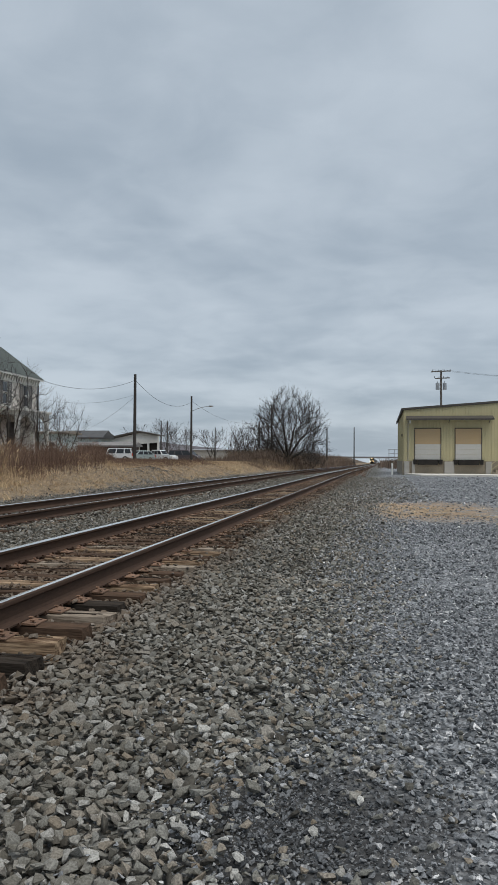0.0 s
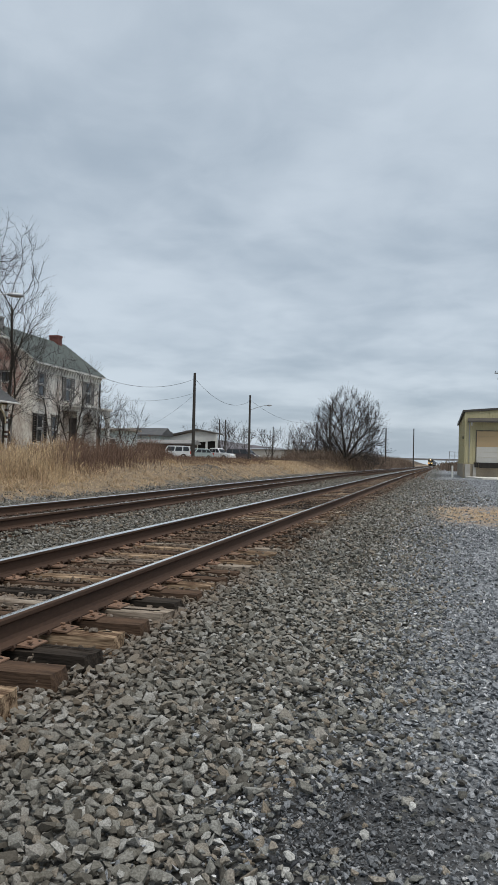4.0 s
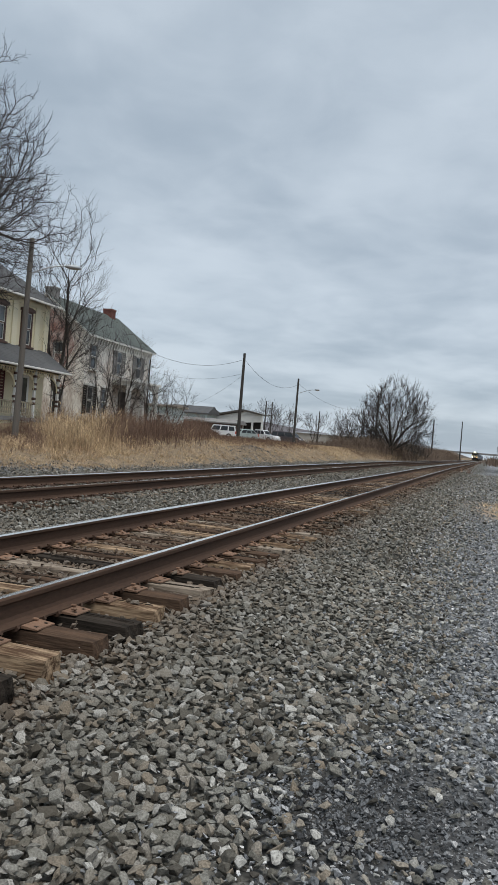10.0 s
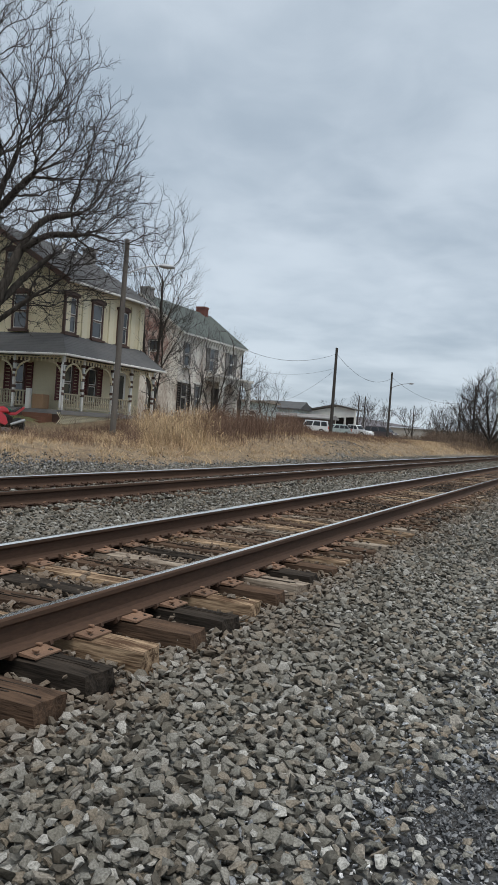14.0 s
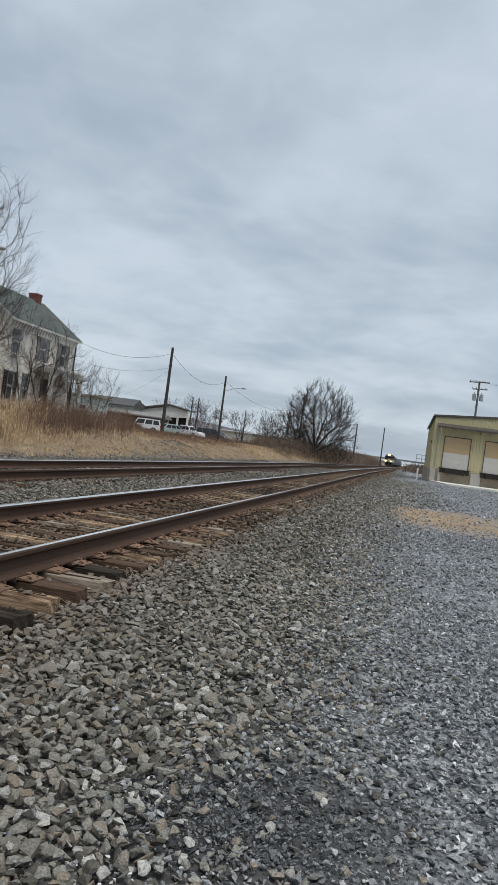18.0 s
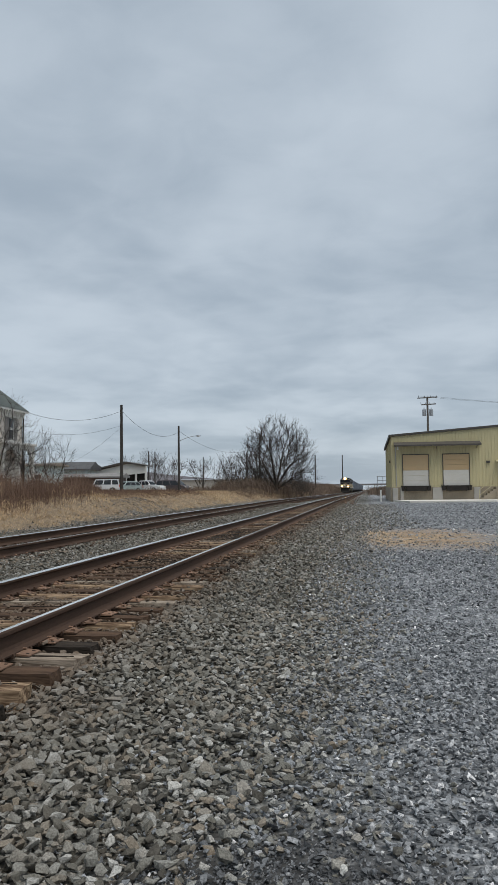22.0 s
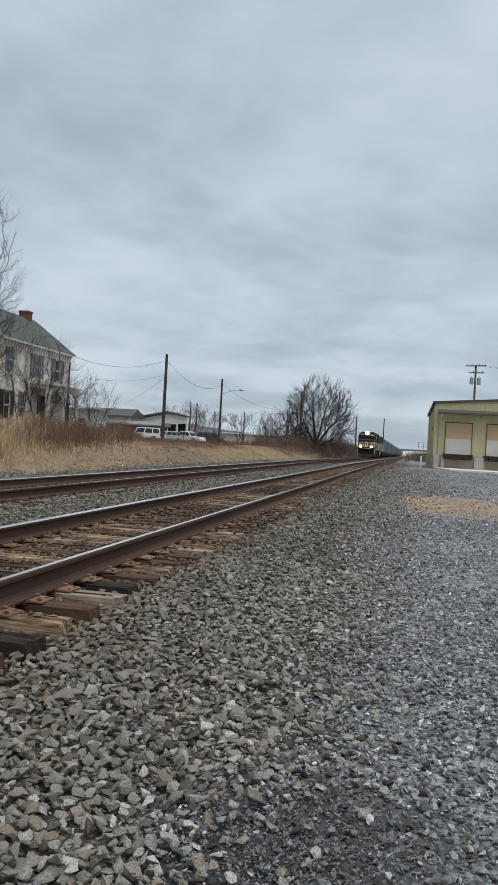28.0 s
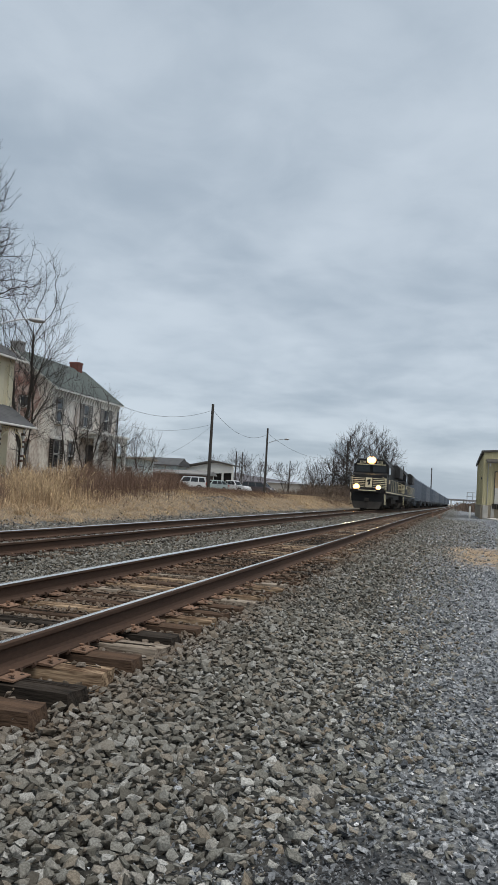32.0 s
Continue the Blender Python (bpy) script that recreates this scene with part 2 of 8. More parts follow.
def prism(bm, outline, axis, lo, hi):
    """An outline of (u, v) drawn out along axis from lo to hi: x takes (y, z), y takes (x, z), z takes (x, y)."""
    def at(u, v, w):
        return {"x": (w, u, v), "y": (u, w, v), "z": (u, v, w)}[axis]
    a = [bm.verts.new(at(u, v, lo)) for u, v in outline]
    b = [bm.verts.new(at(u, v, hi)) for u, v in outline]
    n = len(outline)
    for i in range(n):
        bm.faces.new((a[i], a[(i + 1) % n], b[(i + 1) % n], b[i]))
    bm.faces.new(a[::-1]), bm.faces.new(b)


def bevel(bm, w, seg=1):
    bmesh.ops.bevel(bm, geom=list(bm.edges), offset=w, segments=seg, affect="EDGES", profile=0.5, clamp_overlap=True)


def mesh_of(name, bm, *materials, smooth=False):
    bmesh.ops.recalc_face_normals(bm, faces=bm.faces)
    me = bpy.data.meshes.new(name)
    bm.to_mesh(me)
    bm.free()
    for m in materials:
        me.materials.append(m)
    if smooth:
        for p in me.polygons:
            p.use_smooth = True
    return me


def part(name, bm, material, parent, label="", smooth=False, at=None):
    ob = new(name, mesh_of(name, bm, material, smooth=smooth))
    ob.parent = parent
    if at is not None:
        ob.matrix_basis = at
    return tagged(ob, label)


def share(name, mesh, parent, m):
    ob = new(name, mesh)
    ob.parent = parent
    ob.matrix_basis = m
    return ob


def thing(name, label, category, m=None, group="", kind=""):
    ob = new(name)
    ob.empty_display_size = 0.2
    if m is not None:
        ob.matrix_basis = m
    return tagged(ob, label, category, group, kind)


def solid(name, bm, material, label, category="", kind="", smooth=False, group=""):
    return tagged(new(name, mesh_of(name, bm, material, smooth=smooth)), label, category, group, kind)


def soup(name, verts, faces, material, smooth=False):
    """An object from numpy vertices and faces of equal size."""
    me = bpy.data.meshes.new(name)
    verts, faces = np.asarray(verts, np.float32), np.asarray(faces, np.int32)
    k = faces.shape[1]
    me.vertices.add(len(verts))
    me.vertices.foreach_set("co", verts.ravel())
    me.loops.add(faces.size)
    me.loops.foreach_set("vertex_index", faces.ravel())
    me.polygons.add(len(faces))
    me.polygons.foreach_set("loop_start", np.arange(0, faces.size, k, dtype=np.int32))
    me.polygons.foreach_set("loop_total", np.full(len(faces), k, np.int32))
    me.polygons.foreach_set("use_smooth", np.full(len(faces), smooth))
    me.update(calc_edges=True)
    me.materials.append(material)
    return new(name, me)


# ---- ground ----
RAIL = 0.36          # top of the rails near the eye
N_RAIL, M_RAIL = 0.0, -1.505
TRACK_1, TRACK_2 = -0.7525, -4.85


def ease(v):
    v = np.clip(v, 0, 1)
    return v * v * (3 - 2 * v)


def grade(y):
    """The line falls gently away from the eye."""
    return -0.0036 * np.maximum(np.asarray(y, float) - 60, 0)


def ground_z(x, y):
    x, y = np.asarray(x, float), np.asarray(y, float)
    bed = ((0.045 + 0.05 * ease((y - 3.5) / 4)) * ease((1.9 - x) / 0.9) + (0.065 - 0.05 * ease((y - 3.5) / 4)) * ease((0.2 - x) / 0.3)) * ease((x + 8.6) / 1.5)
    dip = -0.01 * ease(1 - np.abs(x + 2.9) / 1.0)
    left = ease((-7.6 - x) / 4.5)
    bank = 0.36 + 0.62 * ease((y - 24) / 14)
    lawn = ease((-20.0 - x + 0.15 * (y - 20)) / 2.5) * (1 - 0.95 * ease((y - 30) / 12))
    heap = 0.34 * np.exp(-((x + 10.3) / 0.9) ** 2 - ((y - 12.4) / 1.3) ** 2) + 0.42 * np.exp(-((x + 9.7) / 0.7) ** 2 - ((y - 40.5) / 3.2) ** 2) + 0.16 * np.exp(-((x + 8.4) / 0.8) ** 2 - ((y - 14.5) / 2.5) ** 2)
    return bed + heap + dip + left * (bank + 0.12) + 0.5 * lawn + grade(y)


def lines(stops):
    out = []
    for (a, step), (b, _) in zip(stops, stops[1:]):
        out.append(np.arange(a, b, step))
    return np.concatenate(out + [np.array([stops[-1][0]])])


gx = lines([(-2500, 500), (-500, 100), (-100, 10), (-40, 1.5), (-26, 0.5), (-9, 0.25), (3.5, 0.5), (8, 2), (30, 10), (100, 100), (500, 500), (2500, 1)])
gy = lines([(-400, 100), (-100, 20), (-20, 2), (-2, 0.25), (12, 0.5), (40, 1), (80, 4), (160, 20), (400, 100), (1000, 500), (4500, 1)])
GX, GY = np.meshgrid(gx, gy)
GZ = ground_z(GX, GY)
near = (np.abs(GX) < 40) & (GY > -20) & (GY < 120)
wob = np.array([noise.noise((x * 0.35, y * 0.35, 3.0)) + 0.5 * noise.noise((x * 1.3, y * 1.3, 8.0)) for x, y in zip(GX[near], GY[near])])
GZ[near] += wob * np.where(GX[near] < -8, 0.02, 0.012)
# the bed lies deeper than the tops of its stones
GZ -= 0.035 * ease((2.7 - GX) / 1.2) * ease((GX + 8.4) / 1.0) * ease((GY - 0.2) / 0.6) * ease((26 - GY) / 6)
nx, ny = len(gx), len(gy)
idx = np.arange(nx * ny).reshape(ny, nx)
quads = np.stack([idx[:-1, :-1], idx[:-1, 1:], idx[1:, 1:], idx[1:, :-1]], -1).reshape(-1, 4)


def ground_material():
    m = bpy.data.materials.new("gravel_and_dry_grass_ground")
    m.use_nodes = True
    nt = m.node_tree
    b = nt.nodes["Principled BSDF"]
    b.inputs["Roughness"].default_value = 0.9
    b.inputs["Specular IOR Level"].default_value = 0.25
    geo = nt.nodes.new("ShaderNodeNewGeometry")
    sx = nt.nodes.new("ShaderNodeSeparateXYZ")
    nt.links.new(geo.outputs["Position"], sx.inputs[0])

    def tex(kind, scale, detail=4, **kw):
        n = nt.nodes.new(kind)
        n.inputs["Scale"].default_value = scale
        if kind == "ShaderNodeTexNoise":
            n.inputs["Detail"].default_value = detail
        nt.links.new(geo.outputs["Position"], n.inputs["Vector"])
        return n

    def math_(op, *args):
        n = nt.nodes.new("ShaderNodeMath")
        n.operation = op
        for i, v in enumerate(args):
            if isinstance(v, (int, float)):
                n.inputs[i].default_value = v
            else:
                nt.links.new(v, n.inputs[i])
        return n.outputs[0]

    def ramp_(fac, *stops):
        n = nt.nodes.new("ShaderNodeValToRGB")
        e = n.color_ramp.elements
        for i, (p, c) in enumerate(stops):
            el = e[i] if i < 2 else e.new(p)
            el.position, el.color = p, (*c, 1)
        nt.links.new(fac, n.inputs[0])
        return n.outputs[0]

    def mix_(fac, a, c, kind="MIX"):
        n = nt.nodes.new("ShaderNodeMixRGB")
        n.blend_type = kind
        for i, v in enumerate((fac, a, c)):
            if isinstance(v, (int, float)):
                n.inputs[i].default_value = v
            elif isinstance(v, tuple):
                n.inputs[i].default_value = (*v, 1)
            else:
                nt.links.new(v, n.inputs[i])
        return n.outputs[0]

    def step_(v, lo, hi):
        n = nt.nodes.new("ShaderNodeMapRange")
        n.interpolation_type = "SMOOTHSTEP"
        n.inputs["From Min"].default_value, n.inputs["From Max"].default_value = lo, hi
        nt.links.new(v, n.inputs[0])
        return n.outputs[0]

    big, mid, sm = tex("ShaderNodeTexNoise", 0.35, 5), tex("ShaderNodeTexNoise", 2.2, 5), tex("ShaderNodeTexNoise", 14, 4)
    cell = tex("ShaderNodeTexVoronoi", 19)
    cell2 = tex("ShaderNodeTexVoronoi", 42)
    grey = nt.nodes.new("ShaderNodeSeparateColor")
    nt.links.new(cell.outputs["Color"], grey.inputs[0])
    grey2 = nt.nodes.new("ShaderNodeSeparateColor")
    nt.links.new(cell2.outputs["Color"], grey2.inputs[0])
    stone = ramp_(grey.outputs[0], (0.0, (0.05, 0.046, 0.038)), (0.55, (0.13, 0.126, 0.11)), (0.9, (0.21, 0.205, 0.185)), (1.0, (0.36, 0.345, 0.31)))
    # near-black cell borders paint the shade of crevices between stones
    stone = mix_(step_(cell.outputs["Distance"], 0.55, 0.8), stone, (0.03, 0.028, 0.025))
    yard = ramp_(grey2.outputs[0], (0.0, (0.105, 0.11, 0.116)), (0.6, (0.21, 0.218, 0.225)), (0.93, (0.32, 0.325, 0.33)), (1.0, (0.55, 0.55, 0.54)))
    yard = mix_(math_("MULTIPLY", step_(mid.outputs[0], 0.45, 0.7), 0.45), yard, (0.10, 0.105, 0.112))
    grass = ramp_(sm.outputs[0], (0.3, (0.13, 0.095, 0.062)), (0.5, (0.25, 0.185, 0.118)), (0.7, (0.37, 0.28, 0.175)))
    grass = mix_(math_("MULTIPLY", step_(mid.outputs[0], 0.45, 0.7), 0.75), grass, (0.11, 0.083, 0.06))
    wander = math_("ADD", sx.outputs[0], math_("MULTIPLY_ADD", mid.outputs[0], 1.2, -0.6))
    wander2 = math_("ADD", wander, math_("MULTIPLY_ADD", big.outputs[0], 3.0, -1.5))
    # rust stains beside and between the rails
    rusty = math_("MULTIPLY", step_(wander, -2.2, -1.4), math_("SUBTRACT", 1.0, step_(wander, 0.2, 1.0)))
    stone = mix_(math_("MULTIPLY", rusty, 0.75), stone, (0.14, 0.074, 0.042))
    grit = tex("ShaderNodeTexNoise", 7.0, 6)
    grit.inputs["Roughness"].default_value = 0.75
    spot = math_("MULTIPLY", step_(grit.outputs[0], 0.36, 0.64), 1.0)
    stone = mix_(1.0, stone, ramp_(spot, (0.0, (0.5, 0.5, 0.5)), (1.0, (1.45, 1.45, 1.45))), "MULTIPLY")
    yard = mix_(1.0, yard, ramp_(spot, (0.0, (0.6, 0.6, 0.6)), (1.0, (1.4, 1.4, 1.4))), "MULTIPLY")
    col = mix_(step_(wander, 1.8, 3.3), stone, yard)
    # oily patch
    off = nt.nodes.new("ShaderNodeVectorMath")
    off.operation = "DISTANCE"
    nt.links.new(geo.outputs["Position"], off.inputs[0])
    off.inputs[1].default_value = (2.4, 2.9, 0.03)
    oil = math_("SUBTRACT", 1.0, step_(math_("ADD", off.outputs["Value"], math_("MULTIPLY_ADD", mid.outputs[0], 0.5, -0.25)), 0.3, 0.95))
    col = mix_(math_("MULTIPLY", oil, 0.75), col, (0.035, 0.034, 0.034))
    # straw patch on the yard
    px_ = math_("MULTIPLY", math_("SUBTRACT", 1.0, step_(math_("ABSOLUTE", math_("SUBTRACT", sx.outputs[0], 4.0)), 0.7, 2.6)), math_("SUBTRACT", 1.0, step_(math_("ABSOLUTE", math_("SUBTRACT", sx.outputs[1], 21.8)), 2.0, 5.2)))
    patch = math_("MULTIPLY", px_, step_(mid.outputs[0], 0.36, 0.52))
    col = mix_(math_("MULTIPLY", patch, 0.9), col, (0.35, 0.25, 0.155))
    # dry grass west of the tracks
    west = math_("SUBTRACT", 1.0, step_(wander2, -9.3, -8.2))
    col = mix_(west, col, grass)
    # lawn under the trees
    lx = math_("SUBTRACT", 1.0, step_(math_("ADD", wander, math_("MULTIPLY", sx.outputs[1], -0.1)), -23.6, -22.4))
    ly = math_("MULTIPLY", step_(sx.outputs[1], 10, 13), math_("SUBTRACT", 1.0, step_(sx.outputs[1], 27, 30)))
    green = ramp_(sm.outputs[0], (0.3, (0.07, 0.085, 0.03)), (0.7, (0.17, 0.175, 0.07)))
    leaves = mix_(step_(mid.outputs[0], 0.56, 0.62), green, (0.16, 0.085, 0.045))
    col = mix_(math_("MULTIPLY", lx, ly), col, leaves)
    nt.links.new(col, b.inputs["Base Color"])
    bp = nt.nodes.new("ShaderNodeBump")
    bp.inputs["Strength"].default_value, bp.inputs["Distance"].default_value = 0.9, 0.03
    h = math_("SUBTRACT", math_("MULTIPLY", grey.outputs[1], 0.5), cell.outputs["Distance"])
    nt.links.new(math_("ADD", h, math_("MULTIPLY", sm.outputs[0], 0.4)), bp.inputs["Height"])
    nt.links.new(bp.outputs[0], b.inputs["Normal"])
    return m


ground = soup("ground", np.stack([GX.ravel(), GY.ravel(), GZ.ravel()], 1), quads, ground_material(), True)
tagged(ground, "grey ballast and gravel ground with dry grass beyond the tracks", "ground", kind="structure")


# ---- tracks ----
def rail_profile():
    half = [(0.076, 0.0), (0.076, 0.012), (0.022, 0.03), (0.009, 0.05), (0.009, 0.128), (0.03, 0.142), (0.0372, 0.15), (0.0372, 0.174), (0.031, 0.183), (0.022, 0.186)]
    return half + [(-u, v) for u, v in half[::-1]]


def rail_mesh(x, inner):
    """A rail whose head is worn bright on the side of the wheel flanges."""
    prof = rail_profile()
    prof.insert(10, (0.0, 0.1865))
    ys = np.concatenate([np.arange(-20, 60, 4), np.arange(60, 1200, 30)])
    bm = bmesh.new()
    rings = []
    for y in ys:
        z = RAIL - 0.186 + float(grade(y)) + (0.004 * math.sin(y * 0.21 + x) if y < 200 else 0)
        dx = 0.006 * math.sin(y * 0.13 + 2 * x)
        rings.append([bm.verts.new((x + u + dx, y, z + v)) for u, v in prof])
    n = len(prof)
    for a, c in zip(rings, rings[1:]):
        for i in range(n):
            f = bm.faces.new((a[i], a[(i + 1) % n], c[(i + 1) % n], c[i]))
            f.material_index = 1 if i in ((7, 8, 9, 10) if inner > 0 else (9, 10, 11, 12)) else 0
    return mesh_of("rail", bm, M["rust"], M["steel"])


WOOD = {
    "tan": mat("fresh_tan_tie_wood", (0.37, 0.265, 0.17), 0.92, 0, (0.085, 0.05, 0.03), 1.8, 9, 1.5, 0.8, stretch=(0.7, 7, 7), spec=0.1),
    "brown": mat("brown_tie_wood", (0.042, 0.028, 0.020), 0.95, 0, (0.108, 0.068, 0.045), 1.8, 9, 1.0, 0.9, stretch=(0.7, 7, 7), spec=0.1),
    "black": mat("creosote_black_tie_wood", (0.014, 0.012, 0.010), 0.95, 0, (0.05, 0.04, 0.032), 1.8, 9, 1.0, 0.9, stretch=(0.7, 7, 7), spec=0.08),
    "grey": mat("weathered_grey_tie_wood", (0.11, 0.082, 0.062), 0.95, 0, (0.33, 0.275, 0.215), 1.8, 9, 1.1, 0.9, stretch=(0.7, 7, 7), spec=0.1),
}


def tie_mesh(seed, wood):
    """A sawn tie with worn edges and a few splits in its top."""
    rnd = random.Random(seed)
    bm = bmesh.new()
    box(bm, 0, 0, -0.089, 2.59, 0.23, 0.178)
    for v in bm.verts:
        v.co += Vector((rnd.uniform(-0.02, 0.02), rnd.uniform(-0.008, 0.008), rnd.uniform(-0.008, 0.004) if v.co.z > -0.1 else 0))
    for axis, cuts in ((0, 15), (1, 3), (2, 1)):
        bmesh.ops.subdivide_edges(bm, edges=[e for e in bm.edges if abs((e.verts[0].co - e.verts[1].co)[axis]) > (0.3, 0.1, 0.1)[axis]], cuts=cuts, use_grid_fill=True)
    for v in bm.verts:
        c = v.co
        grain = noise.noise((c.x * 2.5 + seed, c.y * 26, c.z * 18))
        edge = (abs(c.y) > 0.1) + (c.z > -0.02) + (abs(c.x) > 1.25)
        c.z += 0.007 * grain * (c.z > -0.12) - (0.009 if edge > 1 else 0)
        c.y -= math.copysign(0.008 if edge > 1 else 0.0, c.y) + 0.005 * grain
        if abs(c.x) > 1.25:
            c.x += 0.03 * noise.noise((seed * 3.1, c.y * 14, c.z * 14 + c.x)) - math.copysign(0.012 * (edge > 1), c.x)
    for k in range(3):
        y, x, ln = rnd.uniform(-0.08, 0.08), rnd.choice((0.95, 0.2, -0.3)) + rnd.uniform(-0.1, 0.1), rnd.uniform(0.3, 0.7)
        v = box(bm, min(x, 1.28 - ln / 2), y, 0.001, ln, rnd.uniform(0.004, 0.009), 0.006, rz=rnd.uniform(-2, 2))
        for f in {f for u in v for f in u.link_faces}:
            f.material_index = 1
    return mesh_of("tie", bm, WOOD[wood], WOOD["black"])


def plate_mesh(material):
    bm = bmesh.new()
    for s in (-1, 1):
        prism(bm, [(s * 0.07, 0.0), (s * 0.19, 0.0), (s * 0.19, 0.008), (s * 0.085, 0.018), (s * 0.07, 0.018)], "y", -0.1, 0.1)
    box(bm, 0, 0, 0.003, 0.16, 0.2, 0.006)
    n = len(bm.faces)
    bm.faces.ensure_lookup_table()
    for s in (-1, 1):
        for y in (-0.055, 0.055):
            for f in {f for u in box(bm, s * 0.155, y, 0.0125, 0.02, 0.02, 0.004, ry=s * 5.5) for f in u.link_faces}:
                f.material_index = 1
    return mesh_of("tie_plate", bm, material, WOOD["black"])


def spike_mesh():
    bm = bmesh.new()
    box(bm, 0, 0, 0.006, 0.016, 0.016, 0.02)
    box(bm, -0.006, 0, 0.018, 0.034, 0.026, 0.011)
    bevel(bm, 0.003)
    return mesh_of("spike", bm, M["plate"])


def anchor_mesh():
    bm = bmesh.new()
    prism(bm, [(-0.085, -0.02), (0.085, -0.02), (0.1, 0.01), (0.085, 0.03), (0.06, 0.026), (0.07, 0.008), (-0.07, 0.004), (-0.09, 0.02), (-0.1, 0.0)], "y", -0.012, 0.012)
    return mesh_of("rail_anchor", bm, M["rust"])


PLATE, DARK_PLATE, SPIKE, ANCHOR = plate_mesh(M["plate"]), plate_mesh(M["rust"]), spike_mesh(), anchor_mesh()
TIES = {w: [tie_mesh(s * 7 + len(w), w) for s in range(3)] for w in WOOD}
PATTERN = "brown tan brown black tan brown black tan brown grey black brown tan brown brown grey tan brown tan grey".split()
TIE_TOP = RAIL - 0.186 - 0.012


def track(name, x, label, worn):
    tr = thing(name, label, "railway track", kind="structure")
    for s in (-1, 1):
        ob = new("rail", rail_mesh(x + s * 0.7525, -s))
        ob.parent = tr
        tagged(ob, "rusty steel rail with a bright worn head")
    rnd = random.Random(5 + worn)
    for k in range(-14, 132):
        y = 1.745 + 0.4605 * k
        wood = PATTERN[k] if not worn and 0 <= k < len(PATTERN) else rnd.choice(["brown", "grey", "black", "brown", "grey"] if worn else ["brown", "brown", "black", "brown", "black", "brown", "grey", "brown", "brown", "tan", "brown"])
        m = pose(x + rnd.uniform(-0.05, 0.05), y + rnd.uniform(-0.02, 0.02) * (k > 14), TIE_TOP + float(grade(y)) - 0.004 * rnd.random(), 0, 0, rnd.uniform(-0.9, 0.9))
        share("tie", rnd.choice(TIES[wood]), tr, m)
    far_v, far_f, n = [], [], 0
    for k in range(132, 640):
        y = 1.745 + 0.4605 * k
        z = TIE_TOP + float(grade(y))
        c = [(x + u, y + v, z + w) for w in (0, -0.1) for u, v in ((-1.29, -0.11), (1.29, -0.11), (1.29, 0.11), (-1.29, 0.11))]
        far_v += c
        far_f += [[n + i for i in q] for q in ((0, 1, 2, 3), (0, 4, 5, 1), (1, 5, 6, 2), (2, 6, 7, 3), (3, 7, 4, 0))]
        n += 8
    far = soup("ties", far_v, far_f, WOOD["brown"])
    far.parent = tr
    tagged(far, "weathered wooden ties", kind="stuff")
    for k in range(-14, 100 if not worn else 60):
        y = 1.745 + 0.4605 * k
        for s in (-1, 1):
            if k < 26:
                for v in (-0.15, 0.14):
                    share("rail_anchor", ANCHOR, tr, pose(x + s * 0.7525, y + v, RAIL - 0.186, 0, 0, 180 if s > 0 else 0))
            p = share("tie_plate", DARK_PLATE if worn else PLATE, tr, pose(x + s * 0.7525, y, TIE_TOP + 0.001 + float(grade(y))))
            if k < 30:
                for u, v in ((0.088, 0.05), (-0.088, -0.05), (0.15, -0.05)):
                    if (k * 3 + int(u * 1000)) % 4 == 1 and abs(u) > 0.1:
                        continue
                    share("spike", SPIKE, p, pose(u, v, 0.012, 0, 0, 0 if u > 0 else 180))
    return tr


track("railway_track", TRACK_1, "near track with shiny rusty rails on wooden ties", 0)
track("railway_track", TRACK_2, "far track with dark rails on half-buried ties", 1)


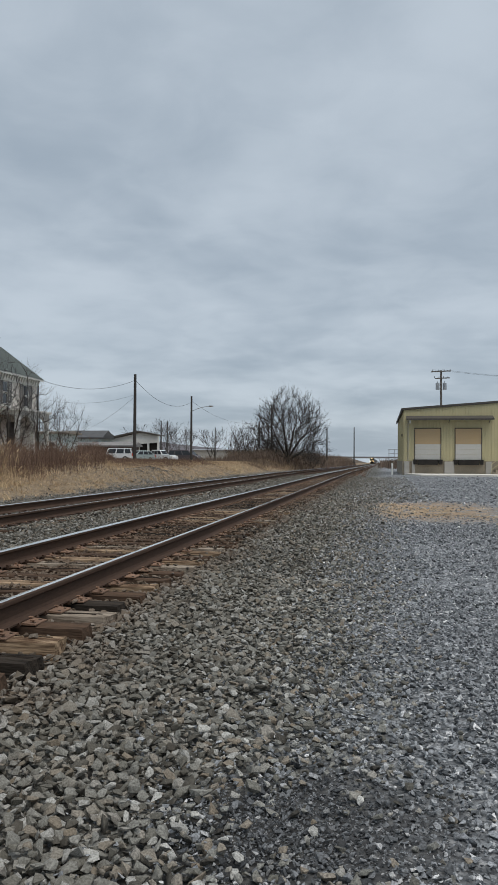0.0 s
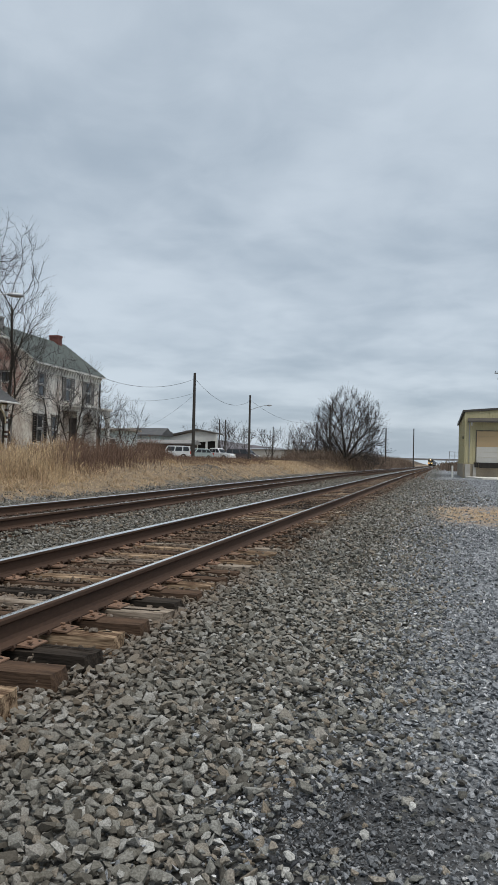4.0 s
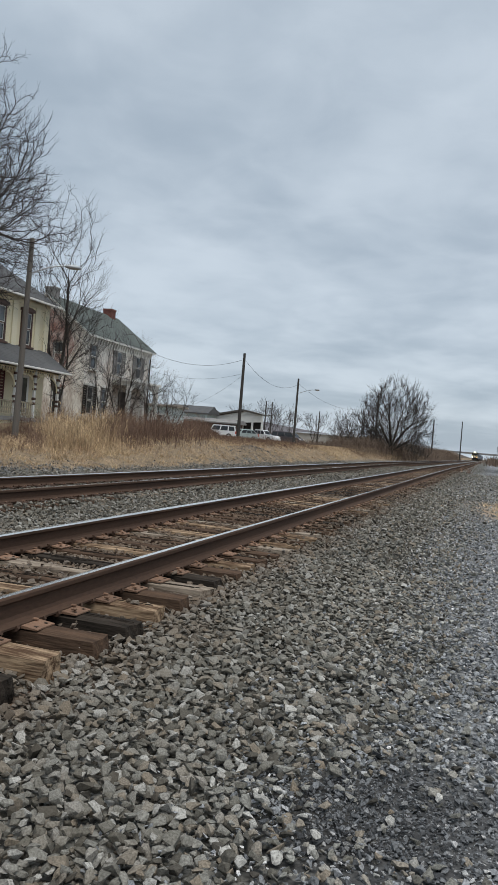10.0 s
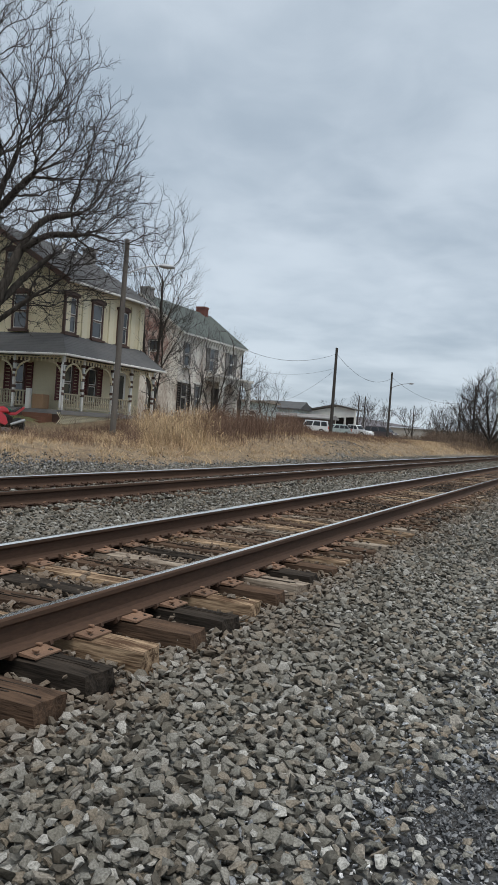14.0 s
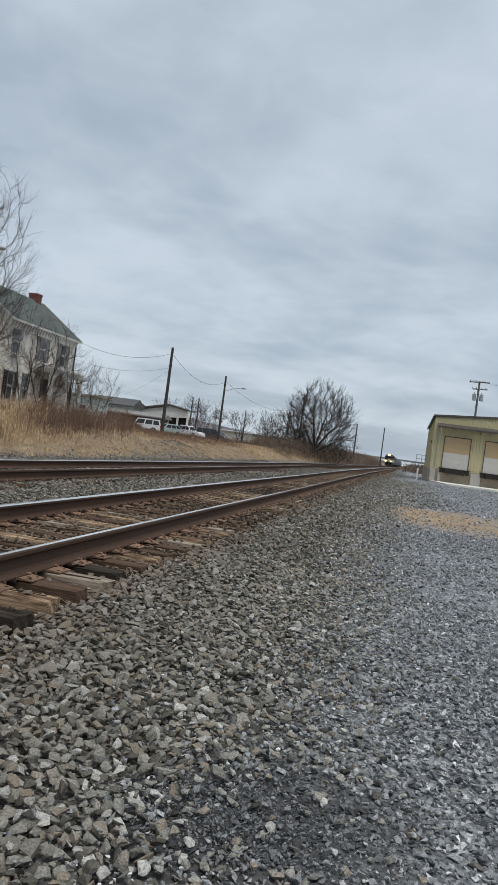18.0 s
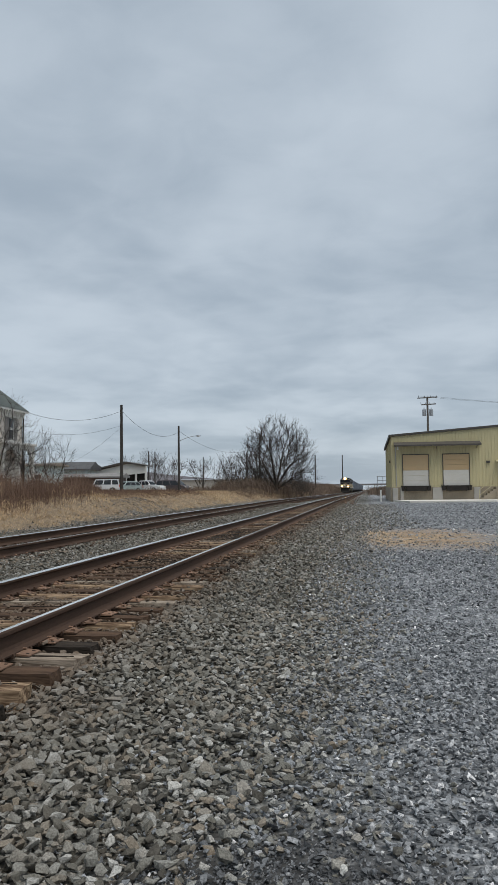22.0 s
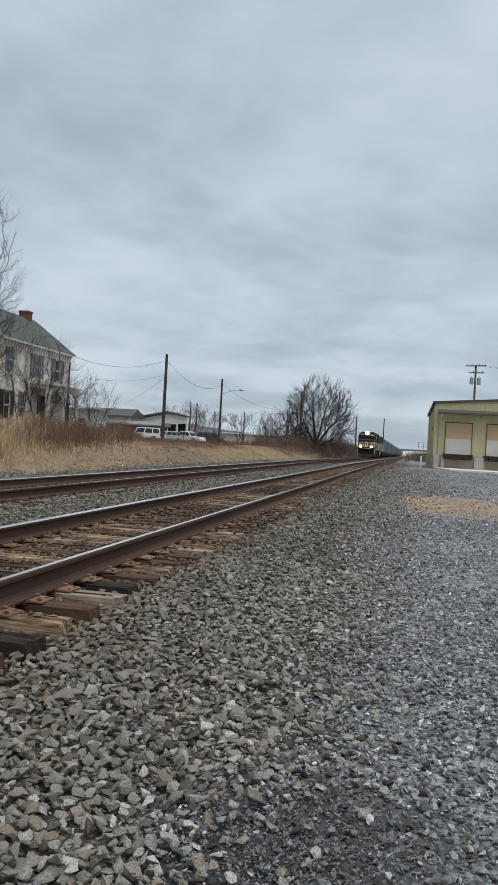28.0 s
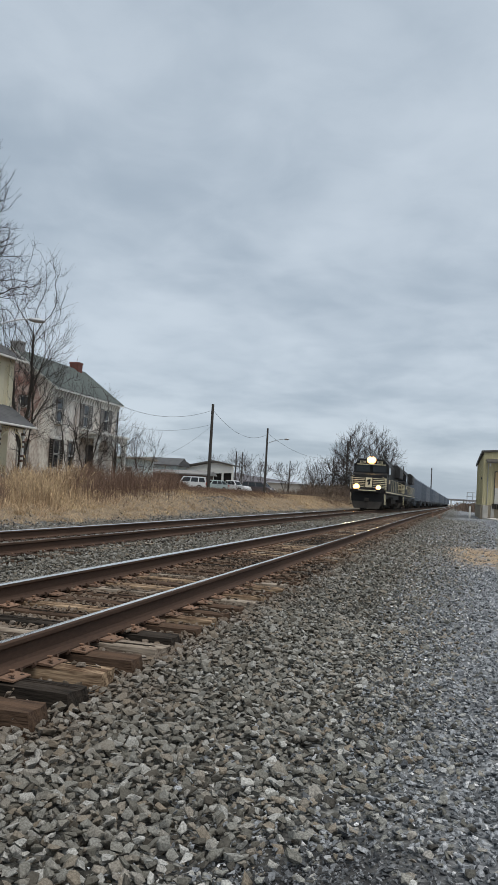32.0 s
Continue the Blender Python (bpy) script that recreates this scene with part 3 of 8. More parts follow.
# ---- ballast stones and yard gravel ----
def stone_material(name, stops, rusty):
    m = bpy.data.materials.new(name)
    m.use_nodes = True
    nt = m.node_tree
    b = nt.nodes["Principled BSDF"]
    b.inputs["Roughness"].default_value, b.inputs["Specular IOR Level"].default_value = 0.85, 0.3
    geo = nt.nodes.new("ShaderNodeNewGeometry")
    ramp = nt.nodes.new("ShaderNodeValToRGB")
    for i, (p, c) in enumerate(stops):
        el = ramp.color_ramp.elements[i] if i < 2 else ramp.color_ramp.elements.new(p)
        el.position, el.color = p, (*c, 1)
    nt.links.new(geo.outputs["Random Per Island"], ramp.inputs[0])
    nz = nt.nodes.new("ShaderNodeTexNoise")
    nz.inputs["Scale"].default_value, nz.inputs["Detail"].default_value = 130, 6
    nt.links.new(geo.outputs["Position"], nz.inputs["Vector"])
    rng = nt.nodes.new("ShaderNodeMapRange")
    rng.inputs["From Min"].default_value, rng.inputs["From Max"].default_value = 0.3, 0.7
    rng.inputs["To Min"].default_value, rng.inputs["To Max"].default_value = 0.5, 1.5
    nt.links.new(nz.outputs[0], rng.inputs[0])
    mul = nt.nodes.new("ShaderNodeHueSaturation")
    nt.links.new(rng.outputs[0], mul.inputs["Value"])
    nt.links.new(ramp.outputs[0], mul.inputs["Color"])
    out = mul.outputs[0]
    if rusty:
        sep_ = nt.nodes.new("ShaderNodeSeparateXYZ")
        nt.links.new(geo.outputs["Position"], sep_.inputs[0])
        low = nt.nodes.new("ShaderNodeTexNoise")
        low.inputs["Scale"].default_value = 1.6
        nt.links.new(geo.outputs["Position"], low.inputs["Vector"])
        wob_ = nt.nodes.new("ShaderNodeMath")
        wob_.operation = "MULTIPLY_ADD"
        nt.links.new(low.outputs[0], wob_.inputs[0])
        wob_.inputs[1].default_value = 1.3
        nt.links.new(sep_.outputs[0], wob_.inputs[2])
        a, c = nt.nodes.new("ShaderNodeMapRange"), nt.nodes.new("ShaderNodeMapRange")
        for n, lo, hi in ((a, -1.6, -0.7), (c, 1.7, 0.8)):
            n.interpolation_type = "SMOOTHSTEP"
            n.inputs["From Min"].default_value, n.inputs["From Max"].default_value = lo, hi
            nt.links.new(wob_.outputs[0], n.inputs[0])
        k = nt.nodes.new("ShaderNodeMath")
        k.operation = "MULTIPLY"
        nt.links.new(a.outputs[0], k.inputs[0]), nt.links.new(c.outputs[0], k.inputs[1])
        k2 = nt.nodes.new("ShaderNodeMath")
        k2.operation = "MULTIPLY"
        nt.links.new(k.outputs[0], k2.inputs[0])
        away = nt.nodes.new("ShaderNodeMapRange")
        away.inputs["From Min"].default_value, away.inputs["From Max"].default_value = 3.0, 10.0
        away.inputs["To Min"].default_value, away.inputs["To Max"].default_value = 0.45, 0.85
        nt.links.new(sep_.outputs[1], away.inputs[0])
        nt.links.new(away.outputs[0], k2.inputs[1])
        mx = nt.nodes.new("ShaderNodeMixRGB")
        nt.links.new(k2.outputs[0], mx.inputs[0])
        nt.links.new(out, mx.inputs[1])
        mx.inputs[2].default_value = (0.155, 0.088, 0.052, 1)
        dirt = nt.nodes.new("ShaderNodeMapRange")
        dirt.interpolation_type = "SMOOTHSTEP"
        dirt.inputs["From Min"].default_value, dirt.inputs["From Max"].default_value = 3.4, 1.5
        dirt.inputs["To Min"].default_value, dirt.inputs["To Max"].default_value = 0.0, 0.42
        nt.links.new(wob_.outputs[0], dirt.inputs[0])
        soil = nt.nodes.new("ShaderNodeMixRGB")
        nt.links.new(dirt.outputs[0], soil.inputs[0])
        nt.links.new(mx.outputs[0], soil.inputs[1])
        soil.inputs[2].default_value = (0.1, 0.083, 0.06, 1)
        out = soil.outputs[0]
    else:
        # an oily stain soaked into the yard
        off = nt.nodes.new("ShaderNodeVectorMath")
        off.operation = "SUBTRACT"
        nt.links.new(geo.outputs["Position"], off.inputs[0])
        off.inputs[1].default_value = (2.42, 2.95, 0.05)
        far_ = nt.nodes.new("ShaderNodeVectorMath")
        far_.operation = "LENGTH"
        nt.links.new(off.outputs[0], far_.inputs[0])
        low = nt.nodes.new("ShaderNodeTexNoise")
        low.inputs["Scale"].default_value = 4.0
        nt.links.new(geo.outputs["Position"], low.inputs["Vector"])
        edge = nt.nodes.new("ShaderNodeMath")
        edge.operation = "MULTIPLY_ADD"
        nt.links.new(low.outputs[0], edge.inputs[0])
        edge.inputs[1].default_value = 0.6
        nt.links.new(far_.outputs["Value"], edge.inputs[2])
        st = nt.nodes.new("ShaderNodeMapRange")
        st.interpolation_type = "SMOOTHSTEP"
        st.inputs["From Min"].default_value, st.inputs["From Max"].default_value = 0.55, 0.95
        st.inputs["To Min"].default_value, st.inputs["To Max"].default_value = 0.5, 0.0
        nt.links.new(edge.outputs[0], st.inputs[0])
        mx = nt.nodes.new("ShaderNodeMixRGB")
        nt.links.new(st.outputs[0], mx.inputs[0])
        nt.links.new(out, mx.inputs[1])
        mx.inputs[2].default_value = (0.022, 0.021, 0.021, 1)
        out = mx.outputs[0]
    nt.links.new(out, b.inputs["Base Color"])
    bp = nt.nodes.new("ShaderNodeBump")
    bp.inputs["Strength"].default_value, bp.inputs["Distance"].default_value = 0.5, 0.004
    nt.links.new(nz.outputs[0], bp.inputs["Height"])
    nt.links.new(bp.outputs[0], b.inputs["Normal"])
    return m


M["ballast"] = stone_material("ballast_stone", ((0.0, (0.04, 0.036, 0.03)), (0.22, (0.13, 0.125, 0.106)), (0.55, (0.238, 0.235, 0.212)), (0.75, (0.2, 0.163, 0.12)), (0.9, (0.315, 0.31, 0.286)), (1.0, (0.46, 0.45, 0.415))), True)
M["gravel"] = stone_material("yard_gravel", ((0.0, (0.055, 0.058, 0.061)), (0.45, (0.185, 0.193, 0.2)), (0.8, (0.29, 0.30, 0.31)), (0.95, (0.35, 0.355, 0.358)), (1.0, (0.66, 0.65, 0.64))), False)

M["dark_gravel"] = stone_material("dark_spilled_gravel", ((0.0, (0.03, 0.03, 0.03)), (0.45, (0.095, 0.096, 0.096)), (0.8, (0.19, 0.19, 0.188)), (1.0, (0.38, 0.38, 0.37))), False)
M["pebble"] = stone_material("white_pebbles", ((0.0, (0.22, 0.22, 0.215)), (0.6, (0.4, 0.4, 0.39)), (1.0, (0.66, 0.65, 0.63))), False)


def stone_shapes(count, rng, points):
    """Angular chips: convex hulls round a few points on a lumpy block."""
    shapes = []
    for _ in range(count):
        d = rng.normal(0, 1, (points, 3))
        d /= np.abs(d).max(1, keepdims=True) ** 0.7 * np.linalg.norm(d, axis=1, keepdims=True) ** 0.3
        d *= 0.5 * rng.uniform(0.82, 1.0, (points, 1)) * rng.uniform((0.95, 0.72, 0.38), (1.38, 1.06, 0.72))
        bm = bmesh.new()
        for p in d:
            bm.verts.new(p)
        hull = bmesh.ops.convex_hull(bm, input=bm.verts)
        bmesh.ops.delete(bm, geom=[v for v in bm.verts if not v.link_faces], context="VERTS")
        bmesh.ops.triangulate(bm, faces=bm.faces)
        bmesh.ops.recalc_face_normals(bm, faces=bm.faces)
        bm.verts.index_update()
        shapes.append((np.array([v.co for v in bm.verts]), np.array([[v.index for v in f.verts] for f in bm.faces])))
        bm.free()
    return shapes


def turns(rng, n, flat):
    """Random turns: any yaw, and a lean of about flat radians."""
    yaw, a, b = rng.uniform(0, 2 * np.pi, n), rng.normal(0, flat, n), rng.normal(0, flat, n)
    cy, sy, ca, sa, cb, sb = np.cos(yaw), np.sin(yaw), np.cos(a), np.sin(a), np.cos(b), np.sin(b)
    z, o = np.zeros(n), np.ones(n)
    ry = np.stack([np.stack([cy, -sy, z], -1), np.stack([sy, cy, z], -1), np.stack([z, z, o], -1)], -2)
    rx = np.stack([np.stack([o, z, z], -1), np.stack([z, ca, -sa], -1), np.stack([z, sa, ca], -1)], -2)
    rb = np.stack([np.stack([cb, z, sb], -1), np.stack([z, o, z], -1), np.stack([-sb, z, cb], -1)], -2)
    return rx @ rb @ ry


def scatter(name, x, y, size, material, points, rng, lift=0.25, label="", rise=(-0.030, 0.038)):
    shapes = stone_shapes(36, rng, points)
    n = len(x)
    pick = rng.integers(0, len(shapes), n)
    turn = turns(rng, n, 0.42)
    gap = np.abs((y - 1.745) / 0.4605 - np.round((y - 1.745) / 0.4605)) * 0.4605
    deck = (gap < 0.12) & ((np.abs(x - TRACK_1) < 1.3) | (np.abs(x - TRACK_2) < 1.3))
    z = np.maximum(ground_z(x, y), np.where(deck, TIE_TOP - 0.012 + grade(y), -9)) + size * lift + rng.uniform(*rise, n)
    place = np.stack([x, y, z], -1)
    verts, faces, base = [], [], 0
    for k, (sv, sf) in enumerate(shapes):
        m = np.flatnonzero(pick == k)
        v = np.einsum("nij,kj->nki", turn[m], sv) * size[m][:, None, None] + place[m][:, None]
        verts.append(v.reshape(-1, 3))
        faces.append((sf[None] + base + (np.arange(len(m)) * len(sv))[:, None, None]).reshape(-1, 3))
        base += len(m) * len(sv)
    ob = soup(name, np.concatenate(verts), np.concatenate(faces), material)
    return tagged(ob, label, "stones", kind="stuff")


def spread(rng, x0, x1, y0, y1, per):
    n = int((x1 - x0) * (y1 - y0) * per)
    return rng.uniform(x0, x1, n), rng.uniform(y0, y1, n)


def off_ties(x, y, size, rng):
    """Leave the tie tops bare but for a few strays."""
    on = (np.abs((y - 1.745) / 0.4605 - np.round((y - 1.745) / 0.4605)) * 0.4605 < 0.115 + size * 0.2)
    t1 = (x > TRACK_1 - 1.33) & (x < TRACK_1 + 1.31 + size * 0.3)
    t2 = (x > TRACK_2 - 1.0) & (x < TRACK_2 + 1.0)
    rails = np.zeros(len(x), bool)
    for r in (0.0, -1.505, TRACK_2 - 0.7525, TRACK_2 + 0.7525):
        rails |= np.abs(x - r) < 0.06 + size * 0.4
    seat = np.minimum(np.abs(x - TRACK_2 - 0.7525), np.abs(x - TRACK_2 + 0.7525)) < 0.24
    gauge = np.abs(x - TRACK_1) < 0.66
    cover = ease((y - 6.5) / 6.5) * np.clip(0.75 + 0.6 * np.sin(np.round((y - 1.745) / 0.4605) * 2.4), 0, 1)
    stray = rng.random(len(x)) < np.where(gauge, np.maximum(0.13 * (size < 0.05), 0.55 * cover * (size < 0.07)), np.maximum(0.012, 0.9 * cover))
    return ~(on & t1 & ~stray) & ~(on & t2 & (rng.random(len(x)) < np.where(seat, 0.95, 0.35))) & ~rails


def in_patch(x, y):
    """The trodden straw patch on the yard."""
    return ((x - 4.3) / 2.0) ** 2 + ((y - 21.8) / 4.2) ** 2 < 1


def packed(rng, x0, x1, y0, y1, pitch, jitter=0.42):
    """Places on a shaken grid, so that stones lie side by side and seldom through one another."""
    nx_, ny_ = int((x1 - x0) / pitch), int((y1 - y0) / pitch)
    i, j = np.meshgrid(np.arange(nx_), np.arange(ny_))
    i, j = i.ravel() + 0.5 * (j.ravel() % 2), j.ravel()
    return x0 + (i + rng.uniform(-jitter, jitter, len(i))) * pitch, y0 + (j + rng.uniform(-jitter, jitter, len(j))) * pitch


def oily(x, y):
    """How far a place lies in the trodden oily patch of fine dark grit, 0 to 1."""
    return 1 - ease(np.hypot((x - 2.42) / 0.6, (y - 2.95) / 0.45) - 0.3)


def ballast():
    rng = np.random.default_rng(11)
    side = lambda x, w=1.7: rng.random(len(x)) < 1 - ease((x - 1.75) / w)
    shrink = lambda x: 1 - 0.3 * ease((x - 1.4) / 1.7)
    # a top course of large stones over a sunken course that shows in the gaps
    for rise, pitch, mean, lo, hi, corners in (((-0.014, 0.022), 0.043, 0.046, 0.026, 0.085, 14), ((-0.058, -0.034), 0.046, 0.046, 0.026, 0.07, 8)):
        x, y = packed(rng, -3.9, 3.4, 0.7, 9.0, pitch)
        size = np.clip(rng.lognormal(math.log(mean), 0.24, len(x)), lo, hi) * shrink(x)
        keep = off_ties(x, y, size, rng) & side(x) & (rng.random(len(x)) > 0.75 * oily(x, y))
        keep &= ~((y < 2.2) & (x < 0.3 - (2.2 - y) * 0.8) & (x < -1.6))
        scatter("ballast_stones", x[keep], y[keep], size[keep], M["ballast"], corners, rng, 0.2, "grey angular ballast stones round the ties", rise)
    x, y = spread(rng, -2.2, 3.0, 0.8, 6.5, 700)
    size = np.clip(rng.lognormal(math.log(0.022), 0.25, len(x)), 0.012, 0.036)
    keep = off_ties(x, y, size, rng) & side(x) & (rng.random(len(x)) > 0.75 * oily(x, y))
    scatter("ballast_stones", x[keep], y[keep], size[keep], M["ballast"], 8, rng, 0.2, "small ballast chips between the larger stones", (-0.045, 0.0))
    for y0, y1, pitch, mean in ((9.0, 15.0, 0.048, 0.047), (15.0, 26.0, 0.066, 0.062)):
        x, y = packed(rng, -8.6, 3.6, y0, y1, pitch)
        size = np.clip(rng.lognormal(math.log(mean), 0.3, len(x)), 0.026, 0.11) * shrink(x)
        keep = off_ties(x, y, size, rng) & side(x)
        scatter("ballast_stones", x[keep], y[keep], size[keep], M["ballast"], 8, rng, 0.18, "grey ballast stones further along the tracks", (-0.022, 0.028))
    x, y = spread(rng, -8.6, 4.6, 26.0, 62.0, 110)
    size = np.clip(rng.lognormal(math.log(0.07), 0.3, len(x)), 0.04, 0.13)
    keep = off_ties(x, y, size, rng) & side(x, 3.4)
    scatter("ballast_stones", x[keep], y[keep], size[keep], M["ballast"], 7, rng, 0.1, "grey ballast stones far along the tracks")
    x, y = packed(rng, -8.6, -3.9, 3.0, 9.0, 0.046)
    size = np.clip(rng.lognormal(math.log(0.054), 0.28, len(x)), 0.03, 0.1)
    keep = off_ties(x, y, size, rng)
    scatter("ballast_stones", x[keep], y[keep], size[keep], M["ballast"], 9, rng, 0.18, "grey ballast stones between the two tracks", (-0.022, 0.026))
    # crushed yard gravel, finer, with pale chips
    x, y = spread(rng, 1.5, 4.4, 1.4, 8.5, 2300)
    size = np.clip(rng.lognormal(math.log(0.025), 0.38, len(x)), 0.011, 0.052)
    keep = rng.random(len(x)) < np.maximum(0.1 + 0.9 * ease((x - 1.8) / 1.4), oily(x, y))
    size = np.where(rng.random(len(x)) < oily(x, y), size * 0.7, size)
    scatter("yard_gravel", x[keep], y[keep], size[keep], M["gravel"], 7, rng, 0.16, "fine blue-grey yard gravel with pale chips", (-0.012, 0.014))
    x, y = spread(rng, 1.7, 3.1, 2.0, 3.9, 6000)
    size = np.clip(rng.lognormal(math.log(0.012), 0.3, len(x)), 0.007, 0.024)
    keep = rng.random(len(x)) < oily(x, y)
    scatter("dark_grit", x[keep], y[keep], size[keep], M["gravel"], 7, rng, 0.2, "fine dark oily grit trodden into the yard", (-0.01, 0.008))
    x, y = spread(rng, 1.9, 3.4, 1.9, 2.75, 260)
    size = np.clip(rng.lognormal(math.log(0.018), 0.3, len(x)), 0.009, 0.032)
    scatter("pale_pebbles", x, y, size, M["pebble"], 9, rng, 0.35, "pale pebbles strewn over the dark grit", (-0.006, 0.01))
    x, y = spread(rng, 2.0, 3.7, 2.1, 4.6, 30)
    size = np.clip(rng.lognormal(math.log(0.022), 0.3, len(x)), 0.012, 0.04)
    scatter("pale_pebbles", x, y, size, M["pebble"], 9, rng, 0.45, "white pebbles lying on the yard gravel", (0.0, 0.014))
    x, y = spread(rng, 1.8, 9.5, 8.5, 20.0, 560)
    size = np.clip(rng.lognormal(math.log(0.031), 0.36, len(x)), 0.016, 0.07)
    keep = ~in_patch(x, y) | (rng.random(len(x)) < 0.25)
    scatter("yard_gravel", x[keep], y[keep], size[keep], M["gravel"], 7, rng, 0.12, "blue-grey yard gravel", (-0.01, 0.012))
    x, y = spread(rng, 1.6, 17, 20.0, 70.0, 80)
    size = np.clip(rng.lognormal(math.log(0.055), 0.4, len(x)), 0.025, 0.13)
    keep = (~in_patch(x, y) | (rng.random(len(x)) < 0.2)) & (rng.random(len(x)) < 1 - 0.7 * ease((y - 30) / 40))
    scatter("yard_gravel", x[keep], y[keep], size[keep], M["gravel"], 7, rng, 0.05, "scattered larger stones on the yard", (-0.012, 0.006))
    # dark gravel left in heaps on the bank
    for cx, cy, sx, sy, n in ((-10.2, 12.2, 0.62, 0.95, 6000), (-9.7, 40.5, 0.7, 3.2, 2600), (-8.7, 13.0, 0.75, 4.0, 8000), (-8.5, 28, 0.4, 8.0, 2400)):
        x, y = rng.normal(cx, sx, n), rng.normal(cy, sy, n)
        size = np.clip(rng.lognormal(math.log(0.043), 0.3, n), 0.022, 0.09)
        scatter("gravel_heap", x, y, size, M["dark_gravel"], 8, rng, 0.12, "dark gravel heaped on the bank beside the track")


ballast()


# ---- warehouse across the gravel yard ----
def gz(x, y):
    return float(ground_z(x, y))


M["pale_door"] = mat("dirty_white_roller_door", (0.62, 0.60, 0.55), 0.6, 0, (0.52, 0.49, 0.43), 0.6, 10, 0.5, 0.05)
M["tan_door"] = mat("tan_roller_door_panel", (0.52, 0.36, 0.19), 0.6, 0, (0.46, 0.34, 0.20), 0.6, 10, 0.5, 0.05)
M["stained"] = mat("stained_concrete", (0.34, 0.29, 0.21), 0.9, 0, (0.22, 0.185, 0.14), 0.8, 12, 0.8, 0.3)


def warehouse():
    X0, X1, Y0, Y1, ZB = 4.85, 16.7, 77.4, 104.0, 1.33
    wh = thing("warehouse", "cream-yellow ribbed steel warehouse with two dock doors", "warehouse", pose(0, 0, 0))
    bm = bmesh.new()
    prism(bm, [(X0, ZB), (X1, ZB), (X1, 7.2), (X0, 6.35)], "y", Y0, Y1)
    part("wall", bm, M["yellow_metal"], wh)
    rib = bmesh.new()
    for i in range(int((X1 - X0) / 0.305)):
        x = X0 + 0.15 + i * 0.305
        z = 6.35 + (x - X0) / (X1 - X0) * 0.85
        prism(rib, [(x - 0.03, Y0), (x - 0.015, Y0 - 0.03), (x + 0.015, Y0 - 0.03), (x + 0.03, Y0)], "z", ZB, z - 0.02)
    for i in range(int((Y1 - Y0) / 0.305)):
        y = Y0 + 0.15 + i * 0.305
        prism(rib, [(X0, y - 0.03), (X0, y + 0.03), (X0 - 0.03, y + 0.015), (X0 - 0.03, y - 0.015)], "z", ZB, 6.33)
    part("siding_rib", rib, M["yellow_metal"], wh)
    bm = bmesh.new()
    prism(bm, [(X0 - 0.22, 6.34), (X1 + 0.1, 7.22), (X1 + 0.1, 7.42), (X0 - 0.22, 6.54)], "y", Y0 - 0.14, Y1 + 0.1)
    part("roof", bm, M["dark_trim"], wh, "dark brown metal roof edge")
    bm = bmesh.new()
    box(bm, X0 - 0.16, (Y0 + Y1) / 2, 6.28, 0.14, Y1 - Y0, 0.13)
    part("gutter", bm, M["dark_trim"], wh)
    bm = bmesh.new()
    box(bm, (X0 + X1) / 2 - 0.03, (Y0 + Y1) / 2, 0.52, X1 - X0 + 0.2, Y1 - Y0 + 0.16, 1.62)
    part("foundation", bm, M["stained"], wh, "stained concrete foundation")
    for x, w in ((4.9, 0.5), (5.65, 0.3), (8.75, 0.95), (12.65, 0.6)):
        bm = bmesh.new()
        box(bm, x + w / 2, Y0 - 0.16, 0.6, w, 0.22, 1.35)
        bevel(bm, 0.02)
        part("dock_buttress", bm, M["concrete"], wh)
    for xa in (5.96, 9.82):
        xb, z0, z1 = xa + 2.44, 1.46, 4.5
        bm = bmesh.new()
        for c in ((xa - 0.035, (z0 + z1) / 2, 0.07, z1 - z0 + 0.1), (xb + 0.035, (z0 + z1) / 2, 0.07, z1 - z0 + 0.1)):
            box(bm, c[0], Y0 - 0.05, c[1], c[2], 0.1, c[3])
        box(bm, (xa + xb) / 2, Y0 - 0.05, z1 + 0.04, 2.58, 0.102, 0.08)
        door = part("dock_door", bm, M["dark_trim"], wh, "dock door of tan over dirty white panels")
        n = 6
        for k in range(n):
            h = (z1 - z0) / n
            bm = bmesh.new()
            box(bm, (xa + xb) / 2, Y0 - 0.03, z0 + (k + 0.5) * h, xb - xa, 0.05, h - 0.012)
            bevel(bm, 0.006)
            part("door_panel", bm, M["tan_door" if k >= 3 else "pale_door"], door)
        bm = bmesh.new()
        box(bm, (xa + xb) / 2, Y0 - 0.25, 1.2, 1.95, 0.5, 0.5)
        box(bm, (xa + xb) / 2, Y0 - 0.2, 1.42, 2.9, 0.36, 0.1)
        for s in (-1, 1):
            box(bm, (xa + xb) / 2 + s * 1.22, Y0 - 0.28, 1.2, 0.34, 0.24, 0.42)
        bevel(bm, 0.02)
        part("dock_leveller", bm, M["grime"], wh, "black dock leveller with rubber bumpers")
    bm = bmesh.new()
    prism(bm, [(Y0, 5.78), (Y0 - 1.15, 5.46), (Y0 - 1.15, 5.3), (Y0, 5.6)], "x", 5.1, 13.35)
    can = part("canopy", bm, M["dark_trim"], wh, "dark sloped canopy over the dock doors")
    for x in (5.5, 9.2, 13.0):
        bm = bmesh.new()
        rod(bm, (x, Y0, 5.1), (x, Y0 - 1.0, 5.35), 0.03, sides=6)
        part("bracket", bm, M["dark_trim"], can)
    for x in (5.45,):
        bm = bmesh.new()
        box(bm, x, Y0 - 0.9, 5.2, 0.14, 0.14, 0.2)
        rod(bm, (x, Y0 - 0.9, 5.1), (x, Y0 - 0.9, 5.0), 0.06, 0.09)
        part("dock_lamp", bm, M["white_paint"], wh)
    bm = bmesh.new()
